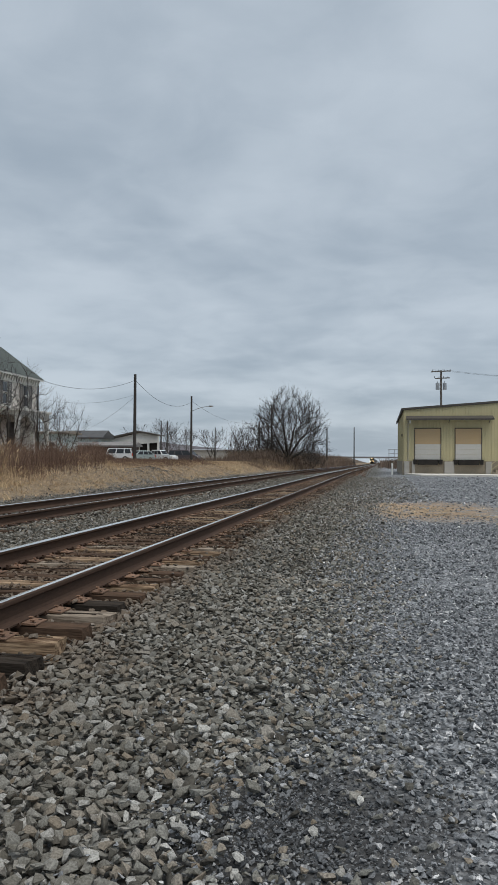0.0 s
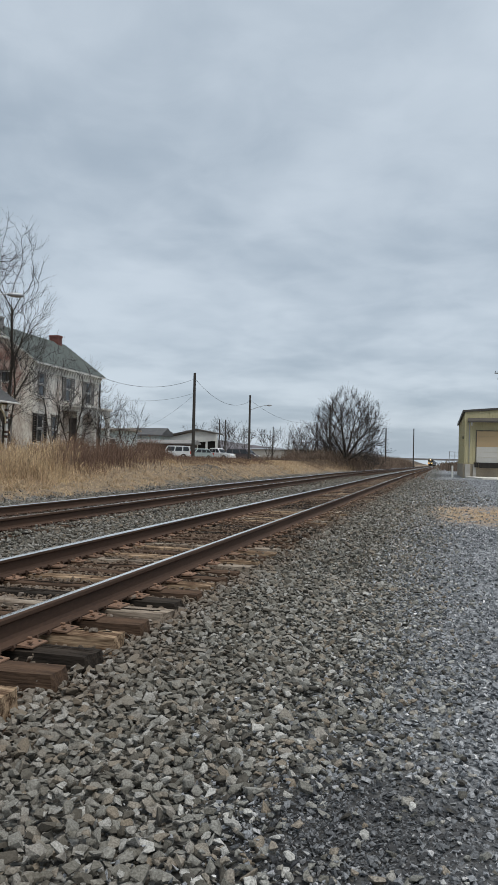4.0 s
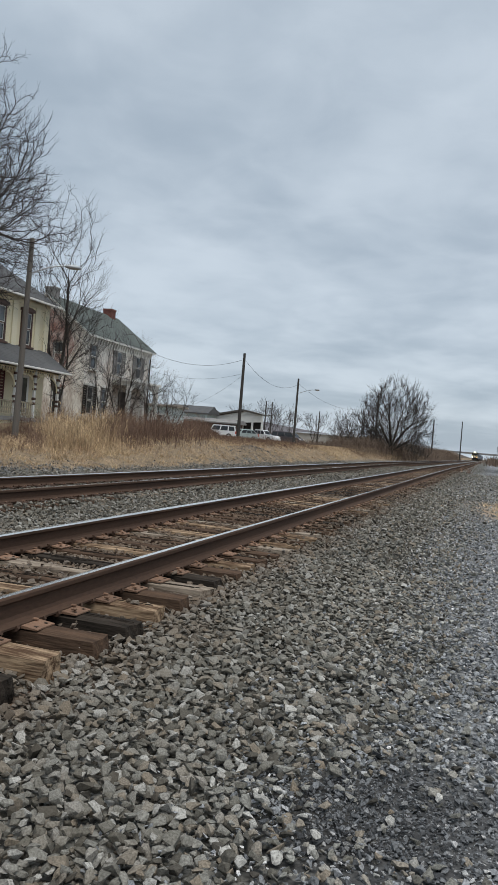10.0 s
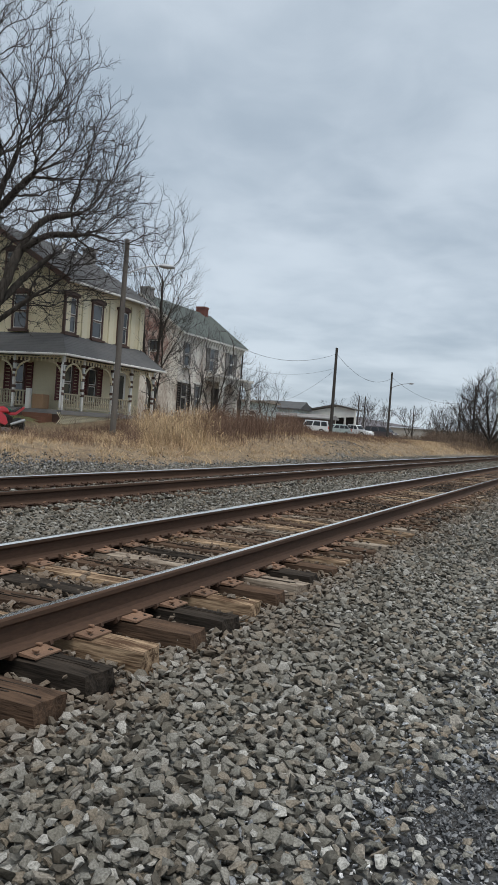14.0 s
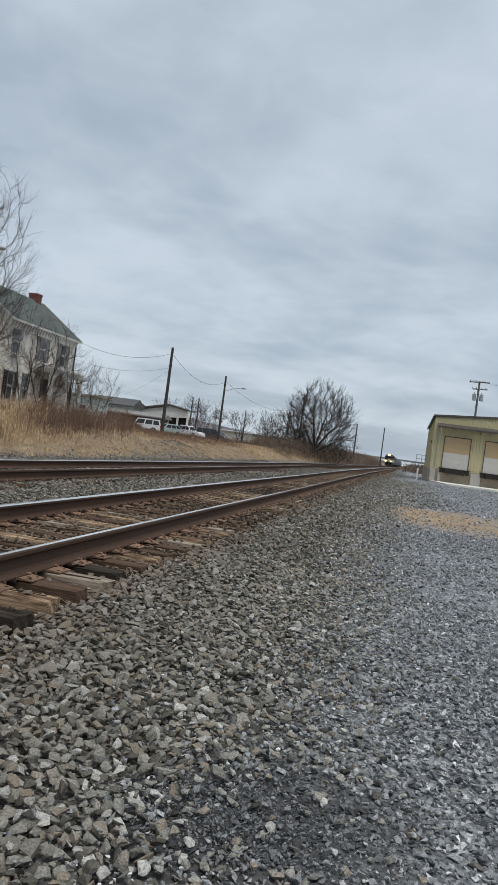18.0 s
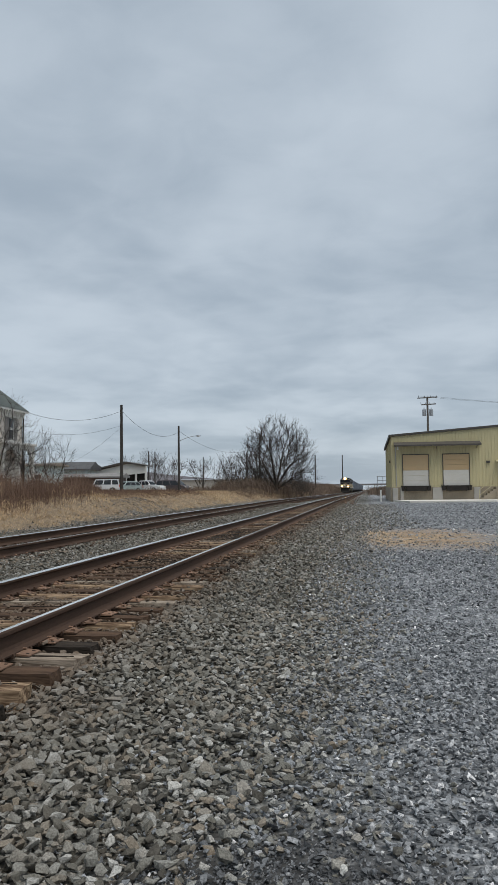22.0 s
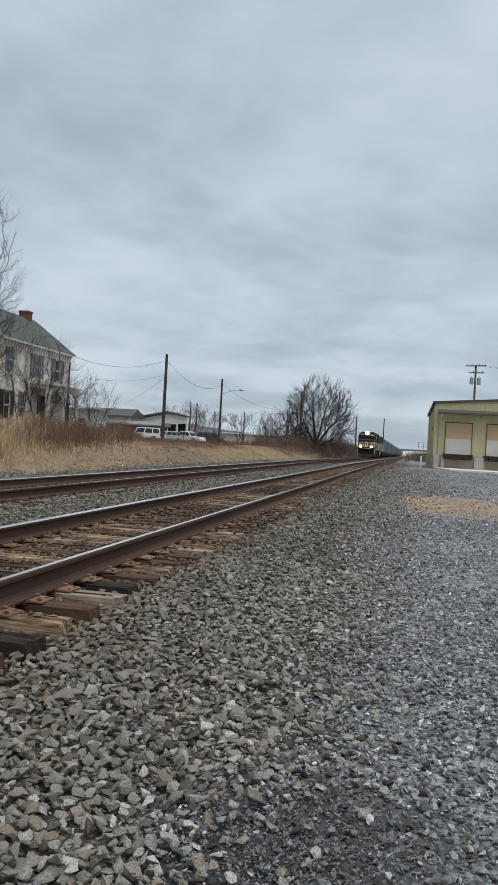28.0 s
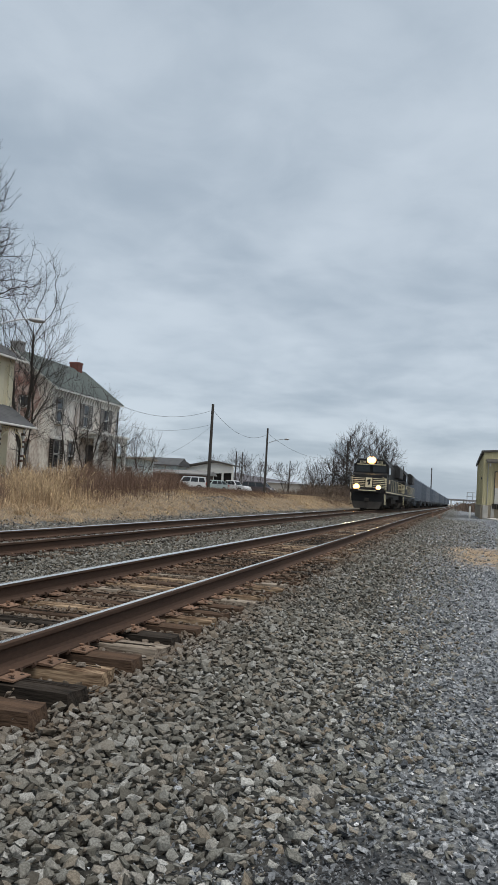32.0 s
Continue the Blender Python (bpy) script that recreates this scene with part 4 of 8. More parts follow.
    rod(bm, (5.28, Y0 - 0.06, 1.4), (5.28, Y0 - 0.06, 5.3), 0.035, sides=6)
    part("downpipe", bm, M["galv"], wh)
    bm = bmesh.new()
    box(bm, 15.5, Y0 - 0.05, 2.46, 1.1, 0.08, 2.3)
    md = part("entry_door", bm, M["white_paint"], wh, "white steel entry door")
    bm = bmesh.new()
    box(bm, 15.5, Y0 - 0.11, 2.44, 0.92, 0.04, 2.14)
    part("door_leaf", bm, M["white_paint"], md)
    bm = bmesh.new()
    rod(bm, (15.12, Y0 - 0.13, 2.3), (15.12, Y0 - 0.2, 2.3), 0.03, sides=6)
    part("door_handle", bm, M["galv"], md)
    bm = bmesh.new()
    prism(bm, [(Y0, 3.86), (Y0 - 0.7, 3.78), (Y0 - 0.7, 3.68), (Y0, 3.74)], "x", 14.75, 16.35)
    part("door_hood", bm, M["yellow_metal"], wh)
    bm = bmesh.new()
    box(bm, 14.05, Y0 - 0.1, 3.72, 0.34, 0.2, 0.2)
    part("wall_lamp", bm, M["dark_trim"], wh)
    bm = bmesh.new()
    rod(bm, (X0 - 0.1, Y0 + 2.2, 3.8), (X0 - 0.1, Y0 + 2.2, 4.05), 0.06, sides=6)
    part("meter", bm, M["dark_trim"], wh)
    # landing and steps beside the entry door
    bm = bmesh.new()
    box(bm, 15.6, Y0 - 0.75, 0.6, 2.1, 1.3, 1.32)
    st = solid("entry_steps", bm, M["stained"], "stained concrete landing and steps beside the warehouse", "steps")
    for k in range(5):
        bm = bmesh.new()
        box(bm, 14.4 - 0.28 * k, Y0 - 0.75, (1.08 - 0.2 * k) / 2, 0.28, 1.1, 1.08 - 0.2 * k)
        part("step", bm, M["stained"], st)
    rl = bmesh.new()
    y = Y0 - 1.35
    for z in (1.75, 2.25):
        rod(rl, (13.0, y, z - 1.25), (14.6, y, z), 0.025, sides=6)
        rod(rl, (14.6, y, z), (16.6, y, z), 0.025, sides=6)
    for x, z0, z1 in ((13.0, 0.1, 1.0), (14.6, 1.2, 2.25), (15.6, 1.2, 2.25), (16.6, 1.2, 2.25)):
        rod(rl, (x, y, z0), (x, y, z1), 0.025, sides=6)
    r = new("handrail", mesh_of("handrail", rl, M["yellow_metal"]))
    r.parent = st
    bm = bmesh.new()
    prism(bm, [(5.0, Y0 - 0.2), (16.0, Y0 - 0.2), (15.2, Y0 - 6.5), (6.2, Y0 - 7.5)], "z", -0.1, 0.1)
    tagged(solid("apron", bm, mat("pale_apron_concrete", (0.66, 0.63, 0.57), 0.85, 0, (0.55, 0.52, 0.47), 0.5, 12, 0.6, 0.2), "pale concrete apron below the dock doors", "pavement", "structure"))
    # neighbouring sheds beyond
    for x0, x1, y0, y1, z1, col, lab in ((18.5, 40, 84, 110, 5.2, "galv", "pale steel shed beyond the warehouse"), (17.2, 30, 96, 112, 6.3, "green_roof", "dark green roofed shed behind the warehouse")):
        sh = thing("storage_shed", lab, "shed")
        bm = bmesh.new()
        box(bm, (x0 + x1) / 2, (y0 + y1) / 2, z1 / 2 - 0.2, x1 - x0, y1 - y0, z1)
        part("wall", bm, M["white_paint" if col == "galv" else "yellow_metal"], sh)
        bm = bmesh.new()
        box(bm, (x0 + x1) / 2, (y0 + y1) / 2, z1 - 0.1, x1 - x0 + 0.6, y1 - y0 + 0.6, 0.25)
        part("roof", bm, M[col], sh)
    # marker post at the corner
    bm = bmesh.new()
    rod(bm, (3.75, 77.8, -0.1), (3.75, 77.8, 1.1), 0.09, sides=10)
    solid("bollard", bm, M["white_paint"], "white post beside the warehouse corner", "bollard")


warehouse()


# ---- houses ----
def window(parent, m, w, h, frame_mat, hood=True, shutters=None, hood_mat=None, split=True):
    """A sash window that faces -y in its own space, its sill at the origin."""
    bm = bmesh.new()
    t = 0.09
    for x in (-w / 2 + t / 2, w / 2 - t / 2):
        box(bm, x, -0.02, h / 2, t, 0.14, h)
    for z in (t / 2, h - t / 2):
        box(bm, 0, -0.02, z, w - 2 * t, 0.14, t)
    if split:
        box(bm, 0, -0.02, h / 2, w - 2 * t, 0.1, 0.06)
    win = part("window", bm, frame_mat, parent, at=m)
    for z0, z1, y in ((t, h / 2 - 0.03, -0.005), (h / 2 + 0.03, h - t, -0.025)):
        bm = bmesh.new()
        box(bm, 0, y, (z0 + z1) / 2, w - 2 * t, 0.012, z1 - z0)
        part("pane", bm, M["glass"], win)
        bm = bmesh.new()
        ww = w - 2 * t
        for x in (-ww / 2 + 0.022, ww / 2 - 0.022):
            box(bm, x, y - 0.012, (z0 + z1) / 2, 0.044, 0.03, z1 - z0)
        for z in (z0 + 0.022, z1 - 0.022):
            box(bm, 0, y - 0.012, z, ww - 0.088, 0.03, 0.044)
        part("sash", bm, M["white_paint"], win)
    bm = bmesh.new()
    box(bm, 0, -0.08, -0.05, w + 0.16, 0.26, 0.1)
    part("sill", bm, hood_mat or frame_mat, win)
    if hood:
        bm = bmesh.new()
        prism(bm, [(-w / 2 - 0.1, h - 0.02), (w / 2 + 0.1, h - 0.02), (w / 2 + 0.1, h + 0.12), (w / 4, h + 0.2), (-w / 4, h + 0.2), (-w / 2 - 0.1, h + 0.12)], "y", -0.16, 0.0)
        part("lintel", bm, hood_mat or frame_mat, win)
    if shutters:
        for s in (-1, 1):
            bm = bmesh.new()
            x = s * (w / 2 + 0.25)
            for xx in (x - 0.19, x + 0.19):
                box(bm, xx, -0.05, h / 2, 0.06, 0.05, h)
            for k in range(12):
                box(bm, x, -0.045, (k + 0.5) * h / 12, 0.33, 0.02, h / 12 * 0.8, rx=-25)
            part("shutter", bm, shutters, win)
    return win


def shingled(bm, a, b, c, d, rows, thick=0.012):
    """A roof slope a-b (eave) to d-c (ridge) laid as overlapping courses."""
    a, b, c, d = map(Vector, (a, b, c, d))
    n = (b - a).cross(d - a).normalized()
    if n.z < 0:
        n = -n
    for k in range(rows):
        f0, f1 = k / rows, min((k + 1.12) / rows, 1.0)
        lo, hi = (a.lerp(d, f0), b.lerp(c, f0)), (a.lerp(d, f1), b.lerp(c, f1))
        q = [lo[0] + n * thick, lo[1] + n * thick, hi[1] + n * 0.006, hi[0] + n * 0.006, lo[0], lo[1]]
        v = [bm.verts.new(p) for p in q]
        bm.faces.new((v[0], v[1], v[2], v[3]))
        bm.faces.new((v[4], v[5], v[1], v[0]))


EAST = 90      # turn for what faces the tracks


def porch_post(parent, x, y, z0, z1):
    bm = bmesh.new()
    box(bm, x, y, (z0 + z1) / 2, 0.13, 0.13, z1 - z0)
    bevel(bm, 0.015)
    p = part("post", bm, M["white_paint"], parent)
    for z in (z0 + 0.75, z0 + 1.0, z0 + 1.5, z0 + 1.75, z1 - 0.35):
        bm = bmesh.new()
        box(bm, x, y, z, 0.175, 0.175, 0.13)
        bevel(bm, 0.02)
        part("post_band", bm, M["brown_paint"], p)
    return p


# old paint of the railings; also the painted shade in the wing's entry
M["old_and_shade_cream"] = mat("dull_cream_paint_and_shade", (0.40, 0.36, 0.26), 0.8, 0, (0.28, 0.24, 0.17), 2, 20, 0.7, 0.1)


def balustrade(parent, a, b, z0, z1):
    a, b = Vector(a), Vector(b)
    d = b - a
    turn = math.degrees(math.atan2(d.y, d.x))
    bm = bmesh.new()
    mid = (a + b) / 2
    for z, h in ((z0 + 0.04, 0.07), (z1 - 0.03, 0.06)):
        box(bm, mid.x, mid.y, z, d.length, 0.09, h, rz=turn)
    rail = part("railing", bm, M["old_and_shade_cream"], parent)
    n = max(2, int(d.length / 0.17))
    bm = bmesh.new()
    h = (z1 - z0 - 0.12) / 2
    prism(bm, [(-0.05, -h), (0.05, -h), (0.035, -0.09), (0.062, 0.0), (0.035, 0.09), (0.05, h), (-0.05, h), (-0.035, 0.09), (-0.062, 0.0), (-0.035, -0.09)], "y", -0.015, 0.015)
    me = mesh_of("baluster", bm, M["old_and_shade_cream"])
    for i in range(n):
        p = a.lerp(b, (i + 0.5) / n)
        share("baluster", me, rail, pose(p.x, p.y, (z0 + z1) / 2, 0, 0, turn))


def frieze(parent, a, b, z):
    """Scrolled brackets and a row of short spindles below the porch eave."""
    a, b = Vector(a), Vector(b)
    d = b - a
    turn = math.degrees(math.atan2(d.y, d.x))
    bm = bmesh.new()
    box(bm, *((a + b) / 2).xy, z - 0.05, d.length, 0.1, 0.1, rz=turn)
    n = int(d.length / 0.22)
    for i in range(n):
        p = a.lerp(b, (i + 0.5) / n)
        box(bm, p.x, p.y, z - 0.18, 0.06, 0.05, 0.18, rz=turn)
    part("frieze", bm, M["cream"], parent)


def bracket_arch(parent, x, y, z, dx, dy):
    bm = bmesh.new()
    pts = [Vector((x + dx * 0.75 * (1 - math.cos(t)), y + dy * 0.75 * (1 - math.cos(t)), z - 0.75 + 0.75 * math.sin(t))) for t in np.linspace(0.0, math.pi / 2, 7)]
    pipe(bm, pts, 0.045)
    part("bracket", bm, M["cream"], parent)


def cream_house():
    X1, X0, Y0, Y1, ZB, ZE, ZP = -21.1, -31.2, 29.95, 37.0, 0.7, 7.95, 10.75
    XM = (X0 + X1) / 2
    h = thing("cream_house", "cream two-storey house with a wraparound porch", "house")
    bm = bmesh.new()
    prism(bm, [(X0, ZB), (X1, ZB), (X1, ZE), (XM, ZP), (X0, ZE)], "y", Y0, Y1)
    part("wall", bm, M["cream"], h, "cream painted brick walls with a front gable")
    bm = bmesh.new()
    for y in (Y0 + 0.22, 31.55, 33.85, 35.9, Y1 - 0.22):
        box(bm, X1 + 0.03, y, 6.4, 0.08, 0.42, 2.7)
    box(bm, X1 + 0.03, (Y0 + Y1) / 2, 7.6, 0.085, Y1 - Y0, 0.34)
    part("pilaster", bm, M["siding"], h)
    # roof
    roof = bmesh.new()
    o, e = 0.5, 0.35
    dz = (ZP - ZE) / (X1 - XM)
    for s in (-1, 1):
        xe = XM + s * (X1 - XM + o)
        ze = ZE - dz * o
        prism(roof, [(xe, ze), (XM, ZP), (XM, ZP + 0.16), (xe, ze + 0.12)], "y", Y0 - e, Y1 + e)
    rf = part("roof", roof, M["dark_trim"], h)
    sh = bmesh.new()
    for s in (-1, 1):
        xe = XM + s * (X1 - XM + o)
        ze = ZE - dz * o + 0.125
        shingled(sh, (xe, Y0 - e, ze), (xe, Y1 + e, ze), (XM, Y1 + e, ZP + 0.165), (XM, Y0 - e, ZP + 0.165), 24)
    part("shingle_course", sh, M["slate"], rf, "dark grey asphalt shingles")
    for s in (-1, 1):
        bm = bmesh.new()
        a = Vector((XM + s * (X1 - XM + o), Y0 - e - 0.02, ZE - dz * o))
        b = Vector((XM, Y0 - e - 0.02, ZP + 0.08))
        d = b - a
        box(bm, *((a + b) / 2), d.length, 0.05, 0.26, ry=-math.degrees(math.atan2(d.z, d.x)))
        part("bargeboard", bm, M["brown_paint"], rf)
    bm = bmesh.new()
    rod(bm, (X1 + o + 0.05, Y0 - e, ZE - 0.26), (X1 + o + 0.05, Y1 + e, ZE - 0.26), 0.07, sides=6)
    part("gutter", bm, M["white_paint"], rf)
    # chimney, vents
    for x, y, w, z1, m in ((-24.6, 36.3, 0.55, 10.75, "grey_wood"), (-26.4, 30.3, 0.75, 11.15, "grey_wood"), (-31.3, 33.0, 0.7, 10.4, "brick")):
        bm = bmesh.new()
        box(bm, x, y, (8.5 + z1) / 2, w, w, z1 - 8.5)
        box(bm, x, y, z1 + 0.06, w + 0.14, w + 0.14, 0.14)
        part("chimney", bm, M[m], h)
    for y in (34.2, 35.3):
        bm = bmesh.new()
        rod(bm, (-24.8, y, 9.7), (-24.8, y, 10.75 if y < 35 else 10.3), 0.08)
        part("vent_pipe", bm, M["white_paint"], h)
    # windows of the gable face
    for x, z0, z1, w in ((-28.5, 5.45, 7.3, 1.0), (-23.75, 5.35, 7.2, 1.0), (-24.5, 8.4, 9.3, 0.75)):
        window(h, pose(x, Y0, z0), w, z1 - z0, M["brown_paint"])
    for x, z0, z1, sh_ in ((-30.0, 1.95, 3.8, M["maroon"]), (-23.6, 1.7, 3.75, M["maroon"])):
        window(h, pose(x, Y0, z0), 0.85, z1 - z0, M["brown_paint"], True, sh_)
    for y in (30.42, 32.6, 34.92):
        window(h, pose(X1, y, 5.25, 0, 0, EAST), 0.98, 1.85, M["brown_paint"])
    for y in (30.5, 32.5):
        window(h, pose(X1, y, 1.95, 0, 0, EAST), 0.8, 1.85, M["brown_paint"], True, M["maroon"])
    bm = bmesh.new()
    box(bm, X1 + 0.03, 34.95, 2.65, 0.1, 1.15, 2.35)
    fd = part("front_door", bm, M["white_paint"], h, "white storm door with a glass pane")
    bm = bmesh.new()
    box(bm, X1 + 0.09, 34.95, 2.7, 0.03, 0.72, 1.8)
    part("pane", bm, M["glass"], fd)
    # porch
    PX, PY, F = -19.7, 28.45, 1.5
    po = thing("porch", "wraparound porch with turned posts and lattice railings", "porch")
    bm = bmesh.new()
    box(bm, (X1 + PX) / 2, (PY + 36.6) / 2, F - 0.1, PX - X1, 36.6 - PY, 0.2)
    box(bm, (-30.8 + X1) / 2, (PY + Y0) / 2, F - 0.1, X1 + 30.8, Y0 - PY, 0.199)
    part("deck", bm, M["grey_wood"], po)
    bm = bmesh.new()
    for i in range(60):
        y = PY + 0.05 + i * 0.136
        for s in (-1, 1):
            box(bm, PX - 0.04, y, 1.12, 0.02, 0.03, 0.75, rx=s * 45)
    box(bm, PX - 0.04, (PY + 36.6) / 2, 1.38, 0.05, 36.6 - PY, 0.1)
    part("lattice", bm, M["siding"], po)
    bm = bmesh.new()
    box(bm, (PX - 30.8) / 2, PY + 0.05, 1.15, 11.0, 0.06, 0.55)
    part("skirt_board", bm, M["brown_paint"], po)
    ov, ztop, zeave = 0.3, 5.2, 4.08
    ex, ey = PX + ov, PY - ov
    rf = bmesh.new()
    v = [rf.verts.new(p) for p in ((ex, ey, zeave), (ex, 36.95, zeave), (X1, 36.95, ztop), (X1, Y0, ztop), (-29.2, Y0, ztop), (-31.2, ey, zeave), (-31.2, Y0, zeave))]
    rf.faces.new((v[0], v[1], v[2], v[3])), rf.faces.new((v[5], v[0], v[3], v[4])), rf.faces.new((v[6], v[5], v[4]))
    bmesh.ops.solidify(rf, geom=list(rf.faces), thickness=0.1)
    pr = part("porch_roof", rf, M["dark_trim"], po, "dark shingled hipped porch roof")
    sh = bmesh.new()
    shingled(sh, (ex, ey, zeave + 0.02), (ex, 36.95, zeave + 0.02), (X1, 36.95, ztop + 0.02), (X1, Y0, ztop + 0.02), 12)
    shingled(sh, (-31.2, ey, zeave + 0.02), (ex, ey, zeave + 0.02), (X1, Y0, ztop + 0.02), (-29.2, Y0, ztop + 0.02), 12)
    part("shingle_course", sh, M["slate"], pr)
    bm = bmesh.new()
    rod(bm, (ex + 0.04, ey - 0.04, zeave - 0.05), (ex + 0.04, 36.95, zeave - 0.05), 0.06, sides=6)
    rod(bm, (-31.2, ey - 0.04, zeave - 0.05), (ex + 0.04, ey - 0.04, zeave - 0.05), 0.06, sides=6)
    rod(bm, (PX + 0.1, PY - 0.1, zeave - 0.1), (PX - 0.02, PY - 0.08, 3.6), 0.045, sides=6)
    rod(bm, (PX - 0.02, PY - 0.12, 3.6), (PX - 0.02, PY - 0.12, 1.6), 0.045, sides=6)
    part("gutter", bm, M["white_paint"], po)
    bm = bmesh.new()
    box(bm, (X1 + PX) / 2, (PY + 36.6) / 2, 3.98, PX - X1 - 0.1, 36.6 - PY - 0.1, 0.06)
    box(bm, (-30.8 + X1) / 2, (PY + Y0) / 2, 3.98, X1 + 30.7, Y0 - PY - 0.1, 0.058)
    part("porch_ceiling", bm, M["grey_wood"], po)
    ys = (PY + 0.1, 30.05, 32.5, 34.2, 36.4)
    for y in ys:
        porch_post(po, PX - 0.1, y, F, 4.0)
    xs = (-30.6, -28.0, -25.3, -22.65)
    for x in xs:
        porch_post(po, x, PY + 0.1, F, 4.0)
    for y0, y1 in zip(ys, ys[1:]):
        if y0 < 34:
            balustrade(po, (PX - 0.1, y0 + 0.1, 0), (PX - 0.1, y1 - 0.1, 0), 1.58, 2.3)
        frieze(po, (PX - 0.1, y0, 0), (PX - 0.1, y1, 0), 4.0)
        bracket_arch(po, PX - 0.1, y0 + 0.06, 3.7, 0, 1)
        bracket_arch(po, PX - 0.1, y1 - 0.06, 3.7, 0, -1)
    for x0, x1 in zip(xs, xs[1:]):
        balustrade(po, (x0 + 0.1, PY + 0.1, 0), (x1 - 0.1, PY + 0.1, 0), 1.58, 2.33)
    balustrade(po, (-22.55, PY + 0.1, 0), (-21.75, PY + 0.1, 0), 1.58, 2.33)
    for x0, x1 in zip(xs + (PX - 0.1,), xs[1:] + (PX - 0.1,)):
        if x1 > x0:
            frieze(po, (x0, PY + 0.1, 0), (x1, PY + 0.1, 0), 4.0)
            bracket_arch(po, x0 + 0.06, PY + 0.1, 3.7, 1, 0)
            bracket_arch(po, x1 - 0.06, PY + 0.1, 3.7, -1, 0)
    bm = bmesh.new()
    box(bm, -21.7, PY + 0.08, 1.95, 0.2, 0.2, 0.95)
    part("newel_post", bm, M["white_paint"], po)
    # steps down to the street
    bm = bmesh.new()
    for k in range(3):
        box(bm, -20.9, PY - 0.2 - 0.28 * k, (0.8 + 1.32 - 0.18 * k) / 2, 1.5, 0.3, 0.5 - 0.18 * k)
    solid("porch_steps", bm, mat("reddish_step_boards", (0.22, 0.10, 0.06), 0.8, 0, (0.16, 0.08, 0.05), 3, 30, 0.6, 0.3), "reddish wooden steps up to the porch", "steps")
    # clapboard wing
    w = thing("house_wing", "cream clapboard wing with a recessed entry", "house")
    WX0, WX1 = -37.0, -31.22
    bm = bmesh.new()
    box(bm, (WX0 + WX1) / 2, 34.2, 6.2, WX1 - WX0, 8.4, 3.6)
    box(bm, (WX0 + WX1) / 2, 34.55, 2.6, WX1 - WX0 - 0.1, 7.7, 3.7)
    part("wall", bm, M["siding"], w)
    for k in range(24):
        bm = bmesh.new()
        z = 4.42 + k * 0.15
        prism(bm, [(30.0, z), (29.955, z), (29.985, z + 0.15), (30.0, z + 0.15)], "x", WX0, WX1)
        part("clapboard", bm, M["siding"], w)
    bm = bmesh.new()
    box(bm, (WX0 + WX1) / 2, 30.05, 4.5, WX1 - WX0 + 0.1, 0.25, 0.2)
    for x in (WX0 + 0.1, ):
        box(bm, x, 30.05, 2.7, 0.16, 0.16, 3.6)
    part("entry_frame", bm, M["brown_paint"], w)
    bm = bmesh.new()
    prism(bm, [(29.5, 7.95), (29.5, 8.1), (34.2, 9.0), (38.6, 8.1), (38.6, 7.95)], "x", WX0 - 0.35, WX1 + 0.1)
    part("roof", bm, M["slate"], w)
    for x in (-35.25, -32.45):
        window(w, pose(x, 29.97, 5.6), 1.0, 1.9, M["brown_paint"])
    # duller panel over the siding, the recess's shade put into its colour
    bm = bmesh.new()
    box(bm, (WX0 + WX1) / 2, 30.68, 2.75, WX1 - WX0 - 0.1, 0.04, 3.4)
    part("entry_shade_wall", bm, M["old_and_shade_cream"], w)
    bm = bmesh.new()
    box(bm, -36.15, 30.62, 2.7, 1.4, 0.1, 2.5)
    d = part("side_door", bm, M["brown_paint"], w, "pale door leaf standing ajar in a dark frame")
    bm = bmesh.new()
    box(bm, -36.3, 30.54, 2.55, 0.72, 0.06, 2.05)
    part("door_leaf", bm, M["cream"], d)
    bm = bmesh.new()
    box(bm, (WX0 + WX1) / 2, 30.6, 1.2, 6.2, 2.4, 0.5)
    part("entry_floor", bm, M["concrete"], w)
    # back block with red shutters
    r = thing("house_annex", "cream annex with maroon shutters and a grey roof", "house")
    bm = bmesh.new()
    box(bm, -41.0, 36.7, 4.1, 6.2, 7.0, 6.7)
    part("wall", bm, M["siding"], r)
    bm = bmesh.new()
    prism(bm, [(32.8, 7.35), (32.8, 7.5), (36.7, 9.2), (40.6, 7.5), (40.6, 7.35)], "x", -44.5, -37.5)
    part("roof", bm, M["slate"], r)
    window(r, pose(-42.8, 33.18, 5.55), 0.8, 1.45, M["brown_paint"], True, M["maroon"])
    window(r, pose(-42.8, 33.18, 3.0), 0.8, 1.5, M["brown_paint"])
    # things on the porch and by the entry
    bm = bmesh.new()
    box(bm, -30.0, 29.72, 2.62, 0.85, 0.08, 1.75, ry=4, rx=-6)
    bevel(bm, 0.01)
    solid("white_board", bm, M["white_paint"], "white board leaning against the porch wall", "board")
    bm = bmesh.new()
    box(bm, -21.2, 28.8, 1.84, 0.62, 0.5, 0.68)
    bevel(bm, 0.02)
    solid("cardboard_box", bm, mat("brown_cardboard", (0.33, 0.21, 0.12), 0.9, 0, (0.27, 0.17, 0.10), 3, 30, 0.5, 0.1), "brown cardboard box on the porch deck", "box")
    g = thing("barbecue_grill", "black barbecue grill on a wheeled stand by the entry", "grill")
    bm = bmesh.new()
    rod(bm, (-37.0, 29.3, 2.05), (-36.0, 29.3, 2.05), 0.28, sides=12)
    part("hood", bm, M["black_paint"], g)
    bm = bmesh.new()
    for x in (-36.95, -36.05):
        for y in (29.1, 29.5):
            rod(bm, (x, y, gz(x, y) + 0.02), (x, y, 1.9), 0.025, sides=6)
